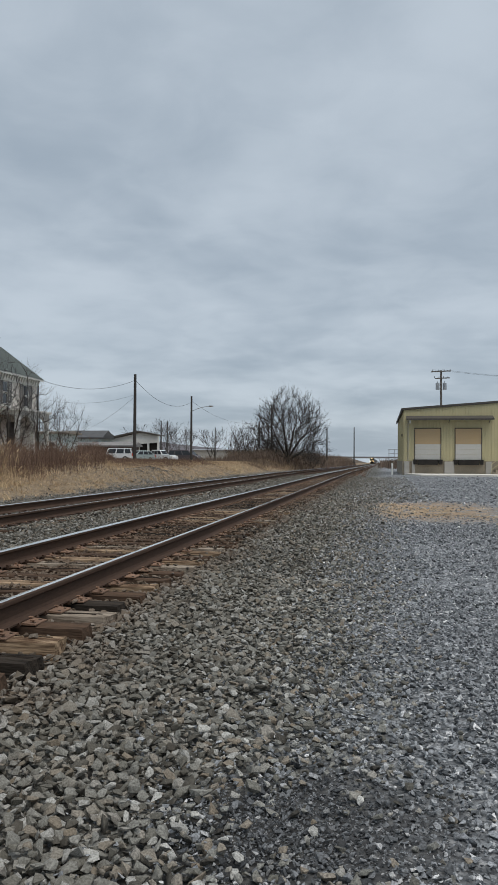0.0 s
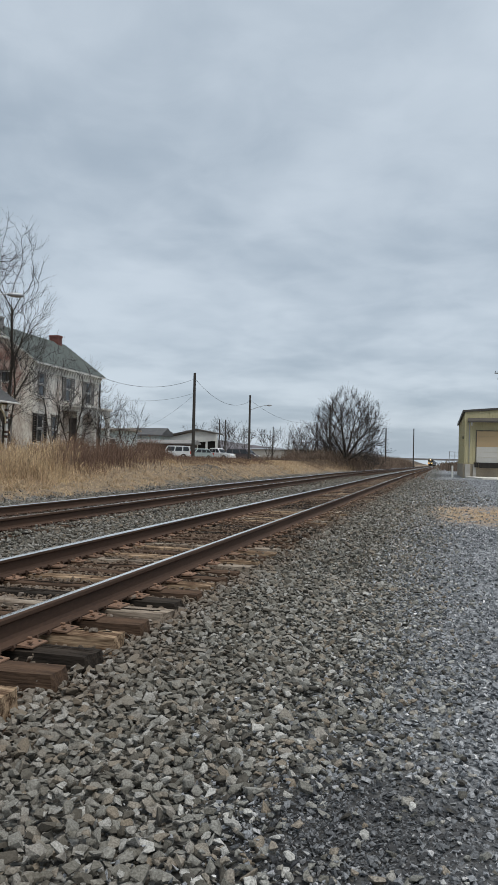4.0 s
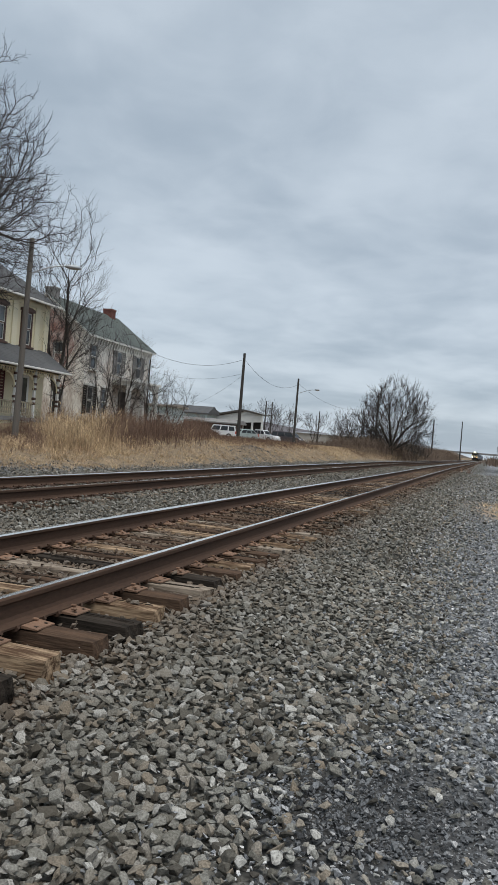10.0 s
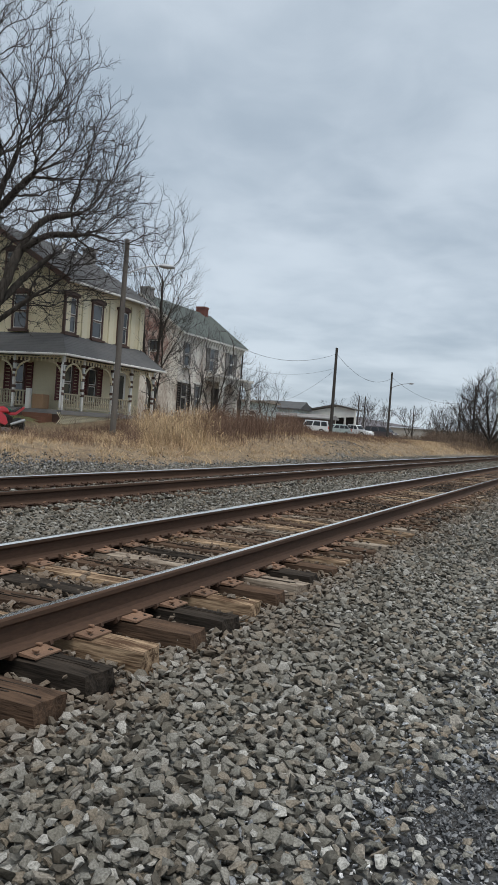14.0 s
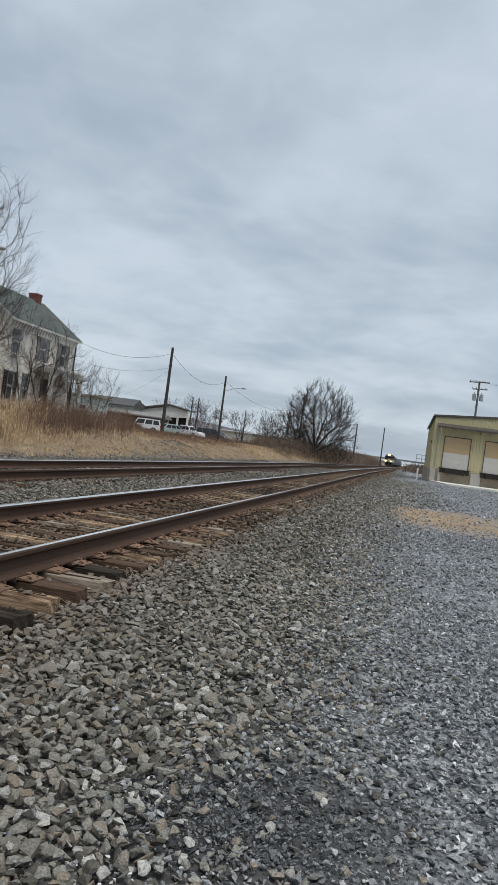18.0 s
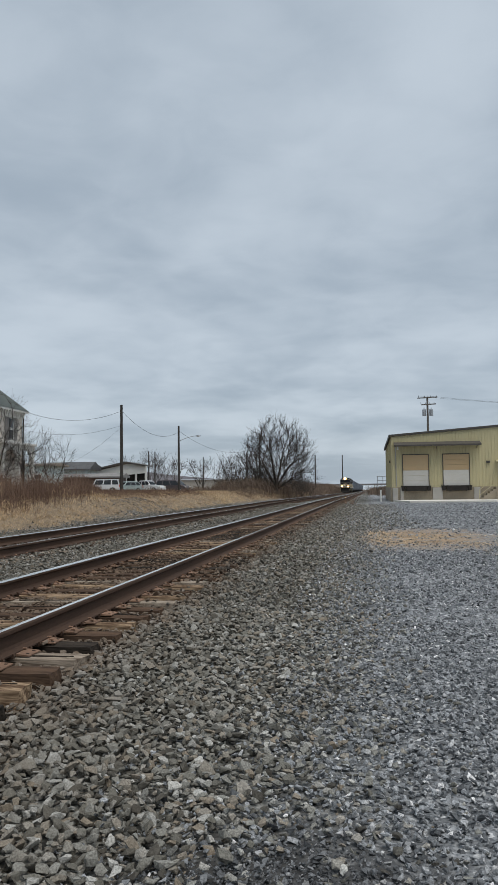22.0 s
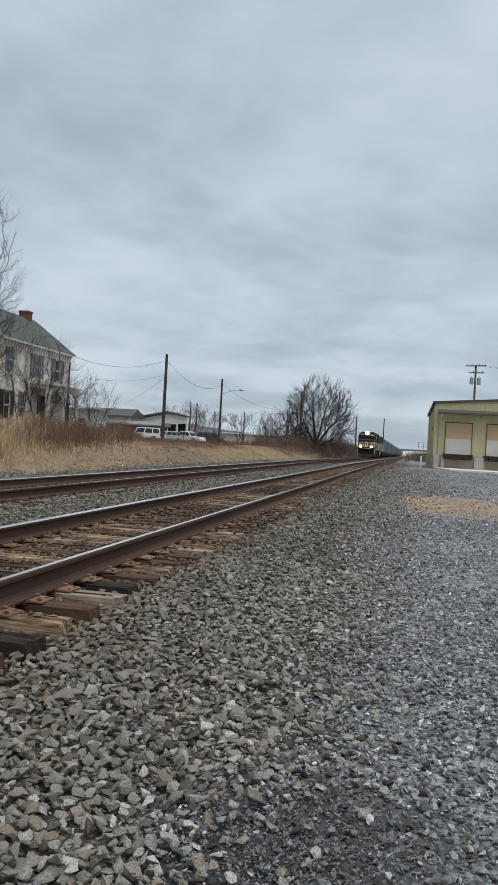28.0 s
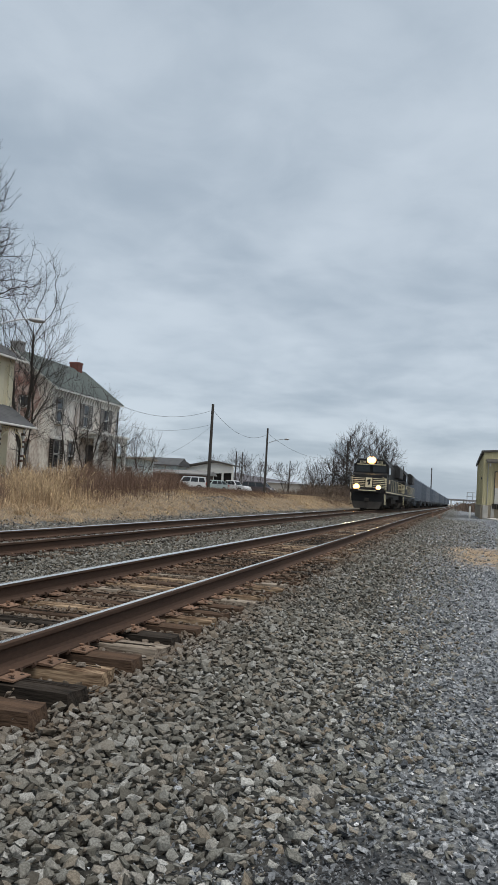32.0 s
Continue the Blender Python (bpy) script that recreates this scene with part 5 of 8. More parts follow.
    box(bm, -36.5, 29.3, 1.8, 1.7, 0.45, 0.06)
    part("stand", bm, M["grime"], g)
    bm = bmesh.new()
    bmesh.ops.create_icosphere(bm, subdivisions=2, radius=0.26, matrix=Matrix.Translation((-21.85, 27.2, gz(-21.85, 27.2) + 0.2)) @ Matrix.Diagonal((1.3, 1, 0.8, 1)))
    solid("garden_tub", bm, mat("green_plastic", (0.02, 0.12, 0.06), 0.5, 0, (0.02, 0.09, 0.05), 3, 20, 0.4, 0.05), "green plastic tub on the ground by the steps", "tub", smooth=True)


def old_farmhouse():
    X1, X0, Y0, Y1, ZB, ZE, ZP = -24.9, -31.6, 47.9, 58.4, 0.9, 7.95, 10.4
    XM = (X0 + X1) / 2
    h = thing("old_house", "derelict white brick house with peeling paint and green roof", "house")
    bm = bmesh.new()
    prism(bm, [(X0, ZB), (X1, ZB), (X1, ZE), (XM, ZP), (X0, ZE)], "y", Y0, Y1)
    part("wall", bm, M["peeling"], h, "peeling white paint over red brick")
    # bare brick showing high on the gable
    bm = bmesh.new()
    prism(bm, [(X0 + 0.8, 5.6), (X1 - 1.6, 5.4), (X1 - 0.9, 6.9), (X1 - 1.5, 8.4), (XM, 9.7), (X0 + 1.3, 8.4)], "y", Y0 - 0.02, Y0 + 0.1)
    part("bare_brick", bm, M["brick"], h, "red brick bared where paint fell off")
    roof = bmesh.new()
    dz = (ZP - ZE) / (X1 - XM)
    for s in (-1, 1):
        xe, ze = XM + s * (X1 - XM + 0.45), ZE - dz * 0.45
        prism(roof, [(xe, ze), (XM, ZP), (XM, ZP + 0.16), (xe, ze + 0.14)], "y", Y0 - 0.3, Y1 + 0.3)
    rf = part("roof", roof, M["white_paint"], h)
    sh = bmesh.new()
    for s in (-1, 1):
        xe, ze = XM + s * (X1 - XM + 0.47), ZE - dz * 0.45 + 0.145
        shingled(sh, (xe, Y0 - 0.32, ze), (xe, Y1 + 0.32, ze), (XM, Y1 + 0.32, ZP + 0.165), (XM, Y0 - 0.32, ZP + 0.165), 20)
    part("shingle_course", sh, M["green_roof"], rf, "green-grey worn shingles")
    bm = bmesh.new()
    box(bm, X1 + 0.06, (Y0 + Y1) / 2, ZE - 0.5, 0.12, Y1 - Y0, 0.6)
    part("cornice", bm, M["white_paint"], h)
    n = 26
    bm = bmesh.new()
    prism(bm, [(X1 + 0.1, ZE - 0.72), (X1 + 0.18, ZE - 0.72), (X1 + 0.4, ZE - 0.22), (X1 + 0.1, ZE - 0.22)], "y", -0.07, 0.07)
    me = mesh_of("corbel", bm, M["white_paint"])
    for i in range(n):
        share("corbel", me, h, pose(0, Y0 + 0.2 + (Y1 - Y0 - 0.4) * i / (n - 1), 0))
    for x, y, z1, m in ((-28.25, 57.1, 11.0, "chimney_brick"), (-28.25, 48.4, 11.0, "grey_wood")):
        bm = bmesh.new()
        box(bm, x, y, (9 + z1) / 2, 0.8, 0.68, z1 - 9)
        box(bm, x, y, z1, 0.88, 0.76, 0.16)
        part("chimney", bm, M[m], h)
    for y, w in ((49.0, 1.0), (53.0, 1.0), (56.4, 1.1)):
        window(h, pose(X1, y, 5.35, 0, 0, EAST), w, 1.85, M["grey_wood"], True, M["grey_wood"] if y > 52 else None, M["white_paint"])
    for y in (48.9, 51.0):
        window(h, pose(X1, y, 2.1, 0, 0, EAST), 0.95, 2.1, M["grey_wood"], True, M["grime"] if y < 50 else None, M["white_paint"])
    for x, z0, hh in ((-27.0, 5.5, 1.7), (-30.0, 5.5, 1.7), (-26.9, 2.0, 1.9)):
        window(h, pose(x, Y0, z0), 0.95, hh, M["grey_wood"], True, None, M["brick"])
    # entrance bay with arches
    bay = thing("entry_porch", "weathered white entry porch with round arches", "porch")
    bm = bmesh.new()
    box(bm, X1 + 0.75, 54.8, 4.75, 1.6, 5.2, 0.3)
    box(bm, X1 + 0.8, 54.8, 4.98, 1.8, 5.5, 0.16)
    part("porch_roof", bm, M["white_paint"], bay)
    ys = (52.3, 54.75, 57.2)
    for y in ys:
        bm = bmesh.new()
        box(bm, X1 + 1.4, y, 2.8, 0.3, 0.3, 3.7)
        part("post", bm, M["white_paint"], bay)
    for a, b in zip(ys, ys[1:]):
        bm = bmesh.new()
        c, r = (a + b) / 2, (b - a) / 2 - 0.12
        arc = [(c + r * math.cos(t), 3.45 + r * math.sin(t)) for t in np.linspace(0, math.pi, 13)]
        prism(bm, [(b, 3.45), (b, 4.65), (a, 4.65), (a, 3.45)] + [(y, z) for y, z in arc[::-1]], "x", X1 + 1.33, X1 + 1.47)
        part("arch", bm, M["white_paint"], bay)
    bm = bmesh.new()
    box(bm, X1 + 0.7, 54.8, 1.25, 1.6, 5.2, 0.6)
    part("deck", bm, M["grey_wood"], bay)
    bm = bmesh.new()
    box(bm, X1 + 0.05, 54.0, 2.9, 0.1, 1.2, 2.5)
    part("entry_door", bm, M["grime"], h)
    bm = bmesh.new()
    rod(bm, (X1 + 0.15, Y1 - 0.1, 1.2), (X1 + 0.15, Y1 - 0.1, 7.4), 0.06, sides=6)
    part("downpipe", bm, M["grime"], h)


cream_house()
old_farmhouse()


# ---- low buildings behind the parked cars ----
M["tan_roof"] = mat("tan_roofing", (0.30, 0.26, 0.215), 0.85, 0, (0.22, 0.195, 0.165), 1, 15, 0.6, 0.2)
M["aqua"] = mat("faded_aqua_paint", (0.42, 0.55, 0.56), 0.7, 0, (0.56, 0.59, 0.58), 1, 15, 0.6, 0.1)


def low_building(name, label, x0, x1, y0, y1, z0, ze, zp, wall, roof, windows):
    b = thing(name, label, "building")
    bm = bmesh.new()
    box(bm, (x0 + x1) / 2, (y0 + y1) / 2, (z0 + ze) / 2, x1 - x0, y1 - y0, ze - z0)
    part("wall", bm, M[wall], b)
    bm = bmesh.new()
    ym = (y0 + y1) / 2
    prism(bm, [(y0 - 0.4, ze - 0.05), (y0 - 0.4, ze + 0.12), (ym, zp), (y1 + 0.4, ze + 0.12), (y1 + 0.4, ze - 0.05)], "x", x0 - 0.4, x1 + 0.4)
    part("roof", bm, M[roof], b)
    for u, w, h in windows:
        window(b, pose(x0 + u, y0, z0 + 1.1), w, h, M["white_paint"], False)
    return b


low_building("mobile_home", "pale aqua mobile home with a low tan roof", -37.5, -30.9, 77.6, 81.5, 0.9, 4.1, 4.4, "aqua", "tan_roof", ((2.2, 0.9, 1.0), (4.9, 1.7, 1.25)))
low_building("trailer", "faded aqua cottage with a dark shingled roof", -41.4, -35.9, 102.0, 106.0, 0.9, 4.25, 5.4, "aqua", "slate", ((1.8, 0.9, 0.9), (3.2, 0.9, 0.9), (4.6, 0.8, 0.9)))
low_building("lean_to", "low weathered lean-to with a grey roof", -37.4, -29.4, 96.5, 99.0, 0.8, 3.05, 3.6, "brown_paint", "grey_wood", ())
low_building("far_shop", "long dark-roofed shop building far behind", -50, -41.6, 117, 125, 0.9, 4.4, 5.5, "grey_wood", "slate", ())
low_building("far_warehouse", "long pale warehouse far beyond the trees", -50, -30, 210, 225, 0.6, 3.9, 4.3, "concrete", "galv", ())


def open_shed():
    s = thing("open_shed", "white shed with a low-pitched dark roof and open bays", "shed")
    bm = bmesh.new()
    box(bm, -36.0, 109.6, 1.9, 11.5, 2.4, 2.6)
    part("wall", bm, M["grey_wood"], s)
    bm = bmesh.new()
    prism(bm, [(-42.0, 3.2), (-32.3, 5.25), (-29.3, 4.75), (-29.3, 4.95), (-32.3, 5.5), (-42.0, 3.4)], "y", 107.2, 111.2)
    part("roof", bm, M["dark_trim"], s)
    bm = bmesh.new()
    prism(bm, [(-41.4, 3.15), (-32.1, 5.18), (-29.2, 4.75), (-29.2, 3.8), (-41.4, 2.8)], "y", 107.6, 107.85)
    part("fascia", bm, M["white_paint"], s)
    for x in (-29.3, -30.8, -32.3, -33.8):
        bm = bmesh.new()
        box(bm, x, 107.75, 2.4, 0.26, 0.26, 3.0)
        part("post", bm, M["white_paint"], s)
    # dark sheet before the wall stands in for shade inside the open bays
    bm = bmesh.new()
    box(bm, -31.6, 108.3, 2.4, 4.4, 0.2, 2.9)
    part("bay", bm, M["grime"], s)


open_shed()


# ---- vehicles ----
def paint(name, c, rough=0.35):
    m = mat(name, c, rough, 0, tuple(v * 0.85 for v in c), 1.5, 20, 0.4, 0, spec=0.6)
    m.node_tree.nodes["Principled BSDF"].inputs["Coat Weight"].default_value = 0.25
    return m


M["red_paint"] = paint("red_car_paint", (0.42, 0.010, 0.018))
M["white_car"] = paint("white_car_paint", (0.66, 0.67, 0.68))
M["silver_car"] = paint("silver_car_paint", (0.45, 0.47, 0.49))
M["dark_car"] = paint("dark_brown_van_paint", (0.07, 0.055, 0.058), 0.5)
M["teal_car"] = paint("pale_teal_car_paint", (0.36, 0.43, 0.43))
M["cladding"] = mat("grey_plastic_cladding", (0.075, 0.08, 0.085), 0.6, 0, (0.10, 0.105, 0.11), 3, 30, 0.4, 0.05)
M["tail_red"] = mat("red_lamp_lens", (0.35, 0.02, 0.015), 0.2, 0, (0.45, 0.08, 0.03), 6, 30, 0.4, 0)
M["alloy"] = mat("painted_wheel_rim", (0.5, 0.5, 0.5), 0.4, 0.6, (0.4, 0.4, 0.4), 5, 30, 0.4, 0)


def wheel_of(parent, x, y, r, w, side, rim="alloy"):
    bm = bmesh.new()
    n = 24
    prof = [(r * 0.62, -w / 2), (r * 0.93, -w / 2), (r, -w * 0.32), (r, w * 0.32), (r * 0.93, w / 2), (r * 0.62, w / 2)]
    rings = [[bm.verts.new((v, u * math.cos(2 * math.pi * k / n), u * math.sin(2 * math.pi * k / n))) for u, v in prof] for k in range(n)]
    for k in range(n):
        a, b = rings[k], rings[(k + 1) % n]
        for i in range(len(prof)):
            j = (i + 1) % len(prof)
            bm.faces.new((a[i], a[j], b[j], b[i]))
    wh = part("wheel", bm, M["rubber"], parent, at=pose(x, y, r))
    bm = bmesh.new()
    rod(bm, (-w * 0.25, 0, 0), (w * 0.25, 0, 0), r * 0.63, sides=20)
    rod(bm, (side * w * 0.2, 0, 0), (side * w * 0.5, 0, 0), r * 0.2, r * 0.14, sides=12)
    for k in range(6):
        a = k * math.pi / 3
        box(bm, side * w * 0.33, 0.4 * r * math.cos(a), 0.4 * r * math.sin(a), w * 0.2, r * 0.42, r * 0.16, rx=math.degrees(a))
    part("rim", bm, M[rim], wh)
    return wh


def car(name, label, m, L, W, H, colour, belt, screen, roof0, roof1, tail, r=0.35, clad=None, axle=(0.18, 0.79), hood=None, category="car"):
    """A car whose nose points to -y; lengths along it are given as shares of L."""
    c = thing(name, label, category, m)
    hood = hood or belt - 0.06
    bm = bmesh.new()
    low = 0.3 * r / 0.35
    def arch(cy):
        return [(cy + (r + 0.07) * math.cos(t), r + (r + 0.07) * math.sin(t)) for t in np.linspace(math.pi, 0, 9) if True]
    ya, yb = axle[0] * L, axle[1] * L
    under = [(0.03 * L, low)] + [(max(u, 0.03 * L + 0.01), max(v, low)) for u, v in arch(ya)] + [(u, max(v, low)) for u, v in arch(yb)] + [(L * 0.97, low)]
    top = [(L, 0.45), (L * 0.995, belt - 0.1), (tail * L, belt), (screen * L, belt), (0.06 * L, hood), (0.0, hood - 0.25), (0.0, 0.45)]
    prism(bm, under + top, "x", -W / 2, W / 2)
    bmesh.ops.bevel(bm, geom=[e for e in bm.edges if abs(e.verts[0].co.x) > W / 2 - 1e-4 and abs(e.verts[1].co.x - e.verts[0].co.x) < 1e-4], offset=0.05, segments=2, affect="EDGES", clamp_overlap=True)
    part("body", bm, colour, c, smooth=False)
    bm = bmesh.new()
    inset = 0.14
    lo = [(screen * L, belt), (tail * L, belt)]
    hi = [(roof0 * L, H - 0.03), ((roof0 + roof1) / 2 * L, H), (roof1 * L, H - 0.03)]
    quad = [lo[0], lo[1], hi[2], hi[1], hi[0]]
    a = [bm.verts.new((-(W / 2 - 0.04 if z == belt else W / 2 - inset), y, z)) for y, z in quad]
    b = [bm.verts.new(((W / 2 - 0.04 if z == belt else W / 2 - inset), y, z)) for y, z in quad]
    for i in range(5):
        bm.faces.new((a[i], a[(i + 1) % 5], b[(i + 1) % 5], b[i]))
    bm.faces.new(a[::-1]), bm.faces.new(b)
    bmesh.ops.bevel(bm, geom=list(bm.edges), offset=0.025, segments=1, affect="EDGES", clamp_overlap=True)
    part("cabin", bm, colour, c)

    def pane(pts, name="window"):
        g = bmesh.new()
        g.faces.new([g.verts.new(p) for p in pts])
        bmesh.ops.solidify(g, geom=list(g.faces), thickness=0.012)
        part(name, g, M["glass"], c)

    def side_x(z):
        f = (z - belt) / (H - 0.03 - belt)
        return W / 2 - 0.04 - f * (inset - 0.04) + 0.012
    z0, z1 = belt + 0.05, H - 0.13
    f1 = (z1 - belt) / (H - 0.03 - belt)
    f0 = (z0 - belt) / (H - 0.03 - belt)
    def front(f):
        return (screen + (roof0 - screen) * f) * L
    def rear(f):
        return (tail + (roof1 - tail) * f) * L
    stops = [0.05, 0.36, 0.40, 0.68, 0.72, 0.95]
    for s in (-1, 1):
        for k in range(3):
            u0, u1 = stops[2 * k], stops[2 * k + 1]
            pts = [(s * side_x(z), front(f) + (rear(f) - front(f)) * u, z) for u, z, f in ((u0, z0, f0), (u1, z0, f0), (u1, z1, f1), (u0, z1, f1))]
            pane(pts)
    for fy, off, nm in ((front, -0.012, "windscreen"), (rear, 0.012, "rear_window")):
        pane([(x * (side_x(z) - 0.1), fy(f) + off, z) for x, z, f in ((-1, z0, f0), (1, z0, f0), (1, z1, f1), (-1, z1, f1))], nm)
    for y0, h in ((0.0, 0.26), (L, 0.3)):
        bm = bmesh.new()
        box(bm, 0, y0, 0.5, W - 0.02, 0.2, h)
        bevel(bm, 0.04, 2)
        part("bumper", bm, clad or colour, c)
    if clad:
        for s in (-1, 1):
            bm = bmesh.new()
            box(bm, s * (W / 2 + 0.006), (ya + yb) / 2, 0.42, 0.03, (yb - ya) - 2 * r - 0.15, 0.26)
            for cy in (ya, yb):
                pts = [(cy + (r + 0.15) * math.cos(t), r + (r + 0.15) * math.sin(t)) for t in np.linspace(math.pi, 0, 12)]
                inner = [(cy + (r + 0.06) * math.cos(t), r + (r + 0.06) * math.sin(t)) for t in np.linspace(0, math.pi, 12)]
                prism(bm, pts + inner, "x", s * (W / 2) - 0.012, s * (W / 2) + 0.018)
            part("cladding", bm, clad, c)
    for s in (-1, 1):
        for cy in (ya, yb):
            wheel_of(c, s * (W / 2 - 0.11), cy, r, 0.22, s)
        bm = bmesh.new()
        box(bm, s * (W / 2 - 0.06), L * 0.985, belt - 0.13, 0.17, 0.14, 0.34)
        bevel(bm, 0.02)
        part("tail_light", bm, M["tail_red"], c)
        bm = bmesh.new()
        box(bm, s * (W / 2 - 0.22), 0.03, hood - 0.16, 0.34, 0.1, 0.16)
        bevel(bm, 0.02)
        part("headlight", bm, M["white_paint"], c)
        bm = bmesh.new()
        box(bm, s * (W / 2 + 0.1), (screen + 0.03) * L, belt + 0.08, 0.2, 0.08, 0.13)
        bevel(bm, 0.02)
        part("mirror", bm, clad or colour, c)
        for u in (0.42, 0.62):
            bm = bmesh.new()
            box(bm, s * (W / 2 + 0.012), u * L, belt - 0.14, 0.03, 0.16, 0.035)
            part("door_handle", bm, clad or colour, c)
    return c


def lay(x, y, turn, dz=0.0):
    return pose(x, y, gz(x, y) + dz, 0, 0, turn)


red = car("red_suv", "red SUV with grey cladding parked on the street", lay(-17.85, 10.0, 2, 0.05), 4.4, 1.8, 1.74, M["red_paint"], 1.05, 0.24, 0.37, 0.93, 0.985, 0.36, M["cladding"], (0.19, 0.775))
bm = bmesh.new()
for s in (-1, 1):
    rod(bm, (s * 0.62, 1.8, 1.78), (s * 0.62, 4.0, 1.78), 0.02, sides=6)
part("roof_rail", bm, M["cladding"], red)
car("white_suv", "old white SUV parked in the weeds", lay(-32.8, 92.4, -76), 4.6, 1.8, 1.75, M["white_car"], 1.02, 0.25, 0.34, 0.94, 0.985, 0.36)
car("teal_car", "pale teal hatchback parked among other cars", lay(-29.8, 94.9, -35), 4.2, 1.7, 1.5, M["teal_car"], 0.92, 0.24, 0.4, 0.8, 0.96, 0.31)
car("silver_pickup", "white and silver pickup parked beside the shed", lay(-24.8, 100.4, 78), 5.0, 1.8, 1.65, M["white_car"], 1.0, 0.28, 0.38, 0.62, 0.66, 0.36)
car("dark_van", "dark brown van parked at the end of the row", lay(-22.9, 107.0, 80), 4.9, 1.9, 1.75, M["dark_car"], 1.0, 0.14, 0.3, 0.9, 0.99, 0.34)


def motorbike():
    b = thing("motorcycle", "red sport motorcycle on its stand by the street", "motorcycle", pose(-17.6, 22.45, gz(-17.6, 22.45), 0, -8, -10))
    for y, w in ((-0.68, 0.11), (0.68, 0.16)):
        wh = wheel_of(b, 0, y, 0.3, w, 1, "grime")
    bm = bmesh.new()
    prism(bm, [(-0.7, 0.74), (-0.8, 0.84), (-0.62, 1.0), (-0.4, 1.02), (-0.22, 0.9), (-0.2, 0.74), (-0.46, 0.68)], "x", -0.2, 0.2)
    for v in bm.verts:
        v.co.x *= 1 - 0.45 * max(0.0, (-0.5 - v.co.y) / 0.3)
    bevel(bm, 0.045, 2)
    part("fairing", bm, M["red_paint"], b)
    for s in (-1, 1):
        bm = bmesh.new()
        prism(bm, [(-0.46, 0.7), (-0.2, 0.76), (-0.02, 0.6), (0.06, 0.36), (-0.06, 0.26), (-0.3, 0.34), (-0.42, 0.5)], "x", s * 0.19 - 0.03, s * 0.19 + 0.03)
        bevel(bm, 0.02, 2)
        part("side_panel", bm, M["red_paint"], b)
        bm = bmesh.new()
        box(bm, s * 0.16, 0.42, 0.32, 0.05, 0.62, 0.07, rx=4)
        part("swingarm", bm, M["grime"], b)
    bm = bmesh.new()
    prism(bm, [(-0.34, 0.3), (0.2, 0.24), (0.34, 0.3), (0.3, 0.62), (0.1, 0.72), (-0.2, 0.66)], "x", -0.15, 0.15)
    bevel(bm, 0.03)
    part("frame", bm, M["grime"], b)
    bm = bmesh.new()
    prism(bm, [(-0.3, 0.9), (-0.1, 1.0), (0.15, 0.92), (0.2, 0.75), (-0.25, 0.75)], "x", -0.15, 0.15)
    bevel(bm, 0.05, 2)
    part("tank", bm, M["red_paint"], b)
    bm = bmesh.new()
    prism(bm, [(0.2, 0.76), (0.45, 0.8), (0.85, 1.0), (1.0, 1.02), (0.95, 0.94), (0.55, 0.68), (0.2, 0.66)], "x", -0.1, 0.1)
    bevel(bm, 0.03)
    part("tail", bm, M["red_paint"], b)
    bm = bmesh.new()
    prism(bm, [(0.15, 0.84), (0.5, 0.86), (0.85, 1.04), (0.8, 0.98), (0.5, 0.8), (0.15, 0.78)], "x", -0.12, 0.12)
    part("seat", bm, M["rubber"], b)
    bm = bmesh.new()
    prism(bm, [(-0.68, 0.9), (-0.5, 1.14), (-0.38, 1.16), (-0.42, 1.0)], "x", -0.13, 0.13)
    bevel(bm, 0.03)
    part("windshield", bm, M["white_paint"], b, "pale windshield")
    bm = bmesh.new()
    box(bm, 0, 0.12, 0.42, 0.3, 0.5, 0.4)
    bevel(bm, 0.04)
    part("engine", bm, M["grime"], b)
    bm = bmesh.new()
    for s in (-1, 1):
        rod(bm, (s * 0.09, -0.68, 0.3), (s * 0.1, -0.45, 0.92), 0.028)
    part("fork", bm, M["galv"], b)
    bm = bmesh.new()
    rod(bm, (0.15, 0.2, 0.3), (0.2, 0.85, 0.5), 0.05, 0.06)
    part("exhaust", bm, M["galv"], b)
    bm = bmesh.new()
    for s in (-1, 1):
        rod(bm, (s * 0.12, -0.5, 1.0), (s * 0.3, -0.52, 1.14), 0.012, sides=6)
        box(bm, s * 0.34, -0.52, 1.15, 0.13, 0.05, 0.08)
    part("mirror", bm, M["rubber"], b)
    bm = bmesh.new()
    box(bm, 0, -0.73, 0.8, 0.24, 0.08, 0.1, rx=-20)
    bevel(bm, 0.02)
    part("headlight", bm, M["white_paint"], b)
    bm = bmesh.new()
    prism(bm, [(-0.98, 0.5), (-0.86, 0.63), (-0.66, 0.66), (-0.5, 0.58), (-0.66, 0.62), (-0.84, 0.59)], "x", -0.07, 0.07)
    part("fender", bm, M["red_paint"], b)


motorbike()

# ---- street ----
def ribbon(name, left, right, material, lift, label):
    bm = bmesh.new()
    rows = []
    n = 24
    for k in range(n + 1):
        f = k / n * (len(left) - 1)
        i = min(int(f), len(left) - 2)
        a, b = Vector(left[i]).lerp(Vector(left[i + 1]), f - i), Vector(right[i]).lerp(Vector(right[i + 1]), f - i)
        rows.append([bm.verts.new((*(a.lerp(b, j / 10)), gz(*a.lerp(b, j / 10)) + lift)) for j in range(11)])
    for a, b in zip(rows, rows[1:]):
        for j in range(10):
            bm.faces.new((a[j], a[j + 1], b[j + 1], b[j]))
    return solid(name, bm, material, label, "road", "structure", smooth=True)


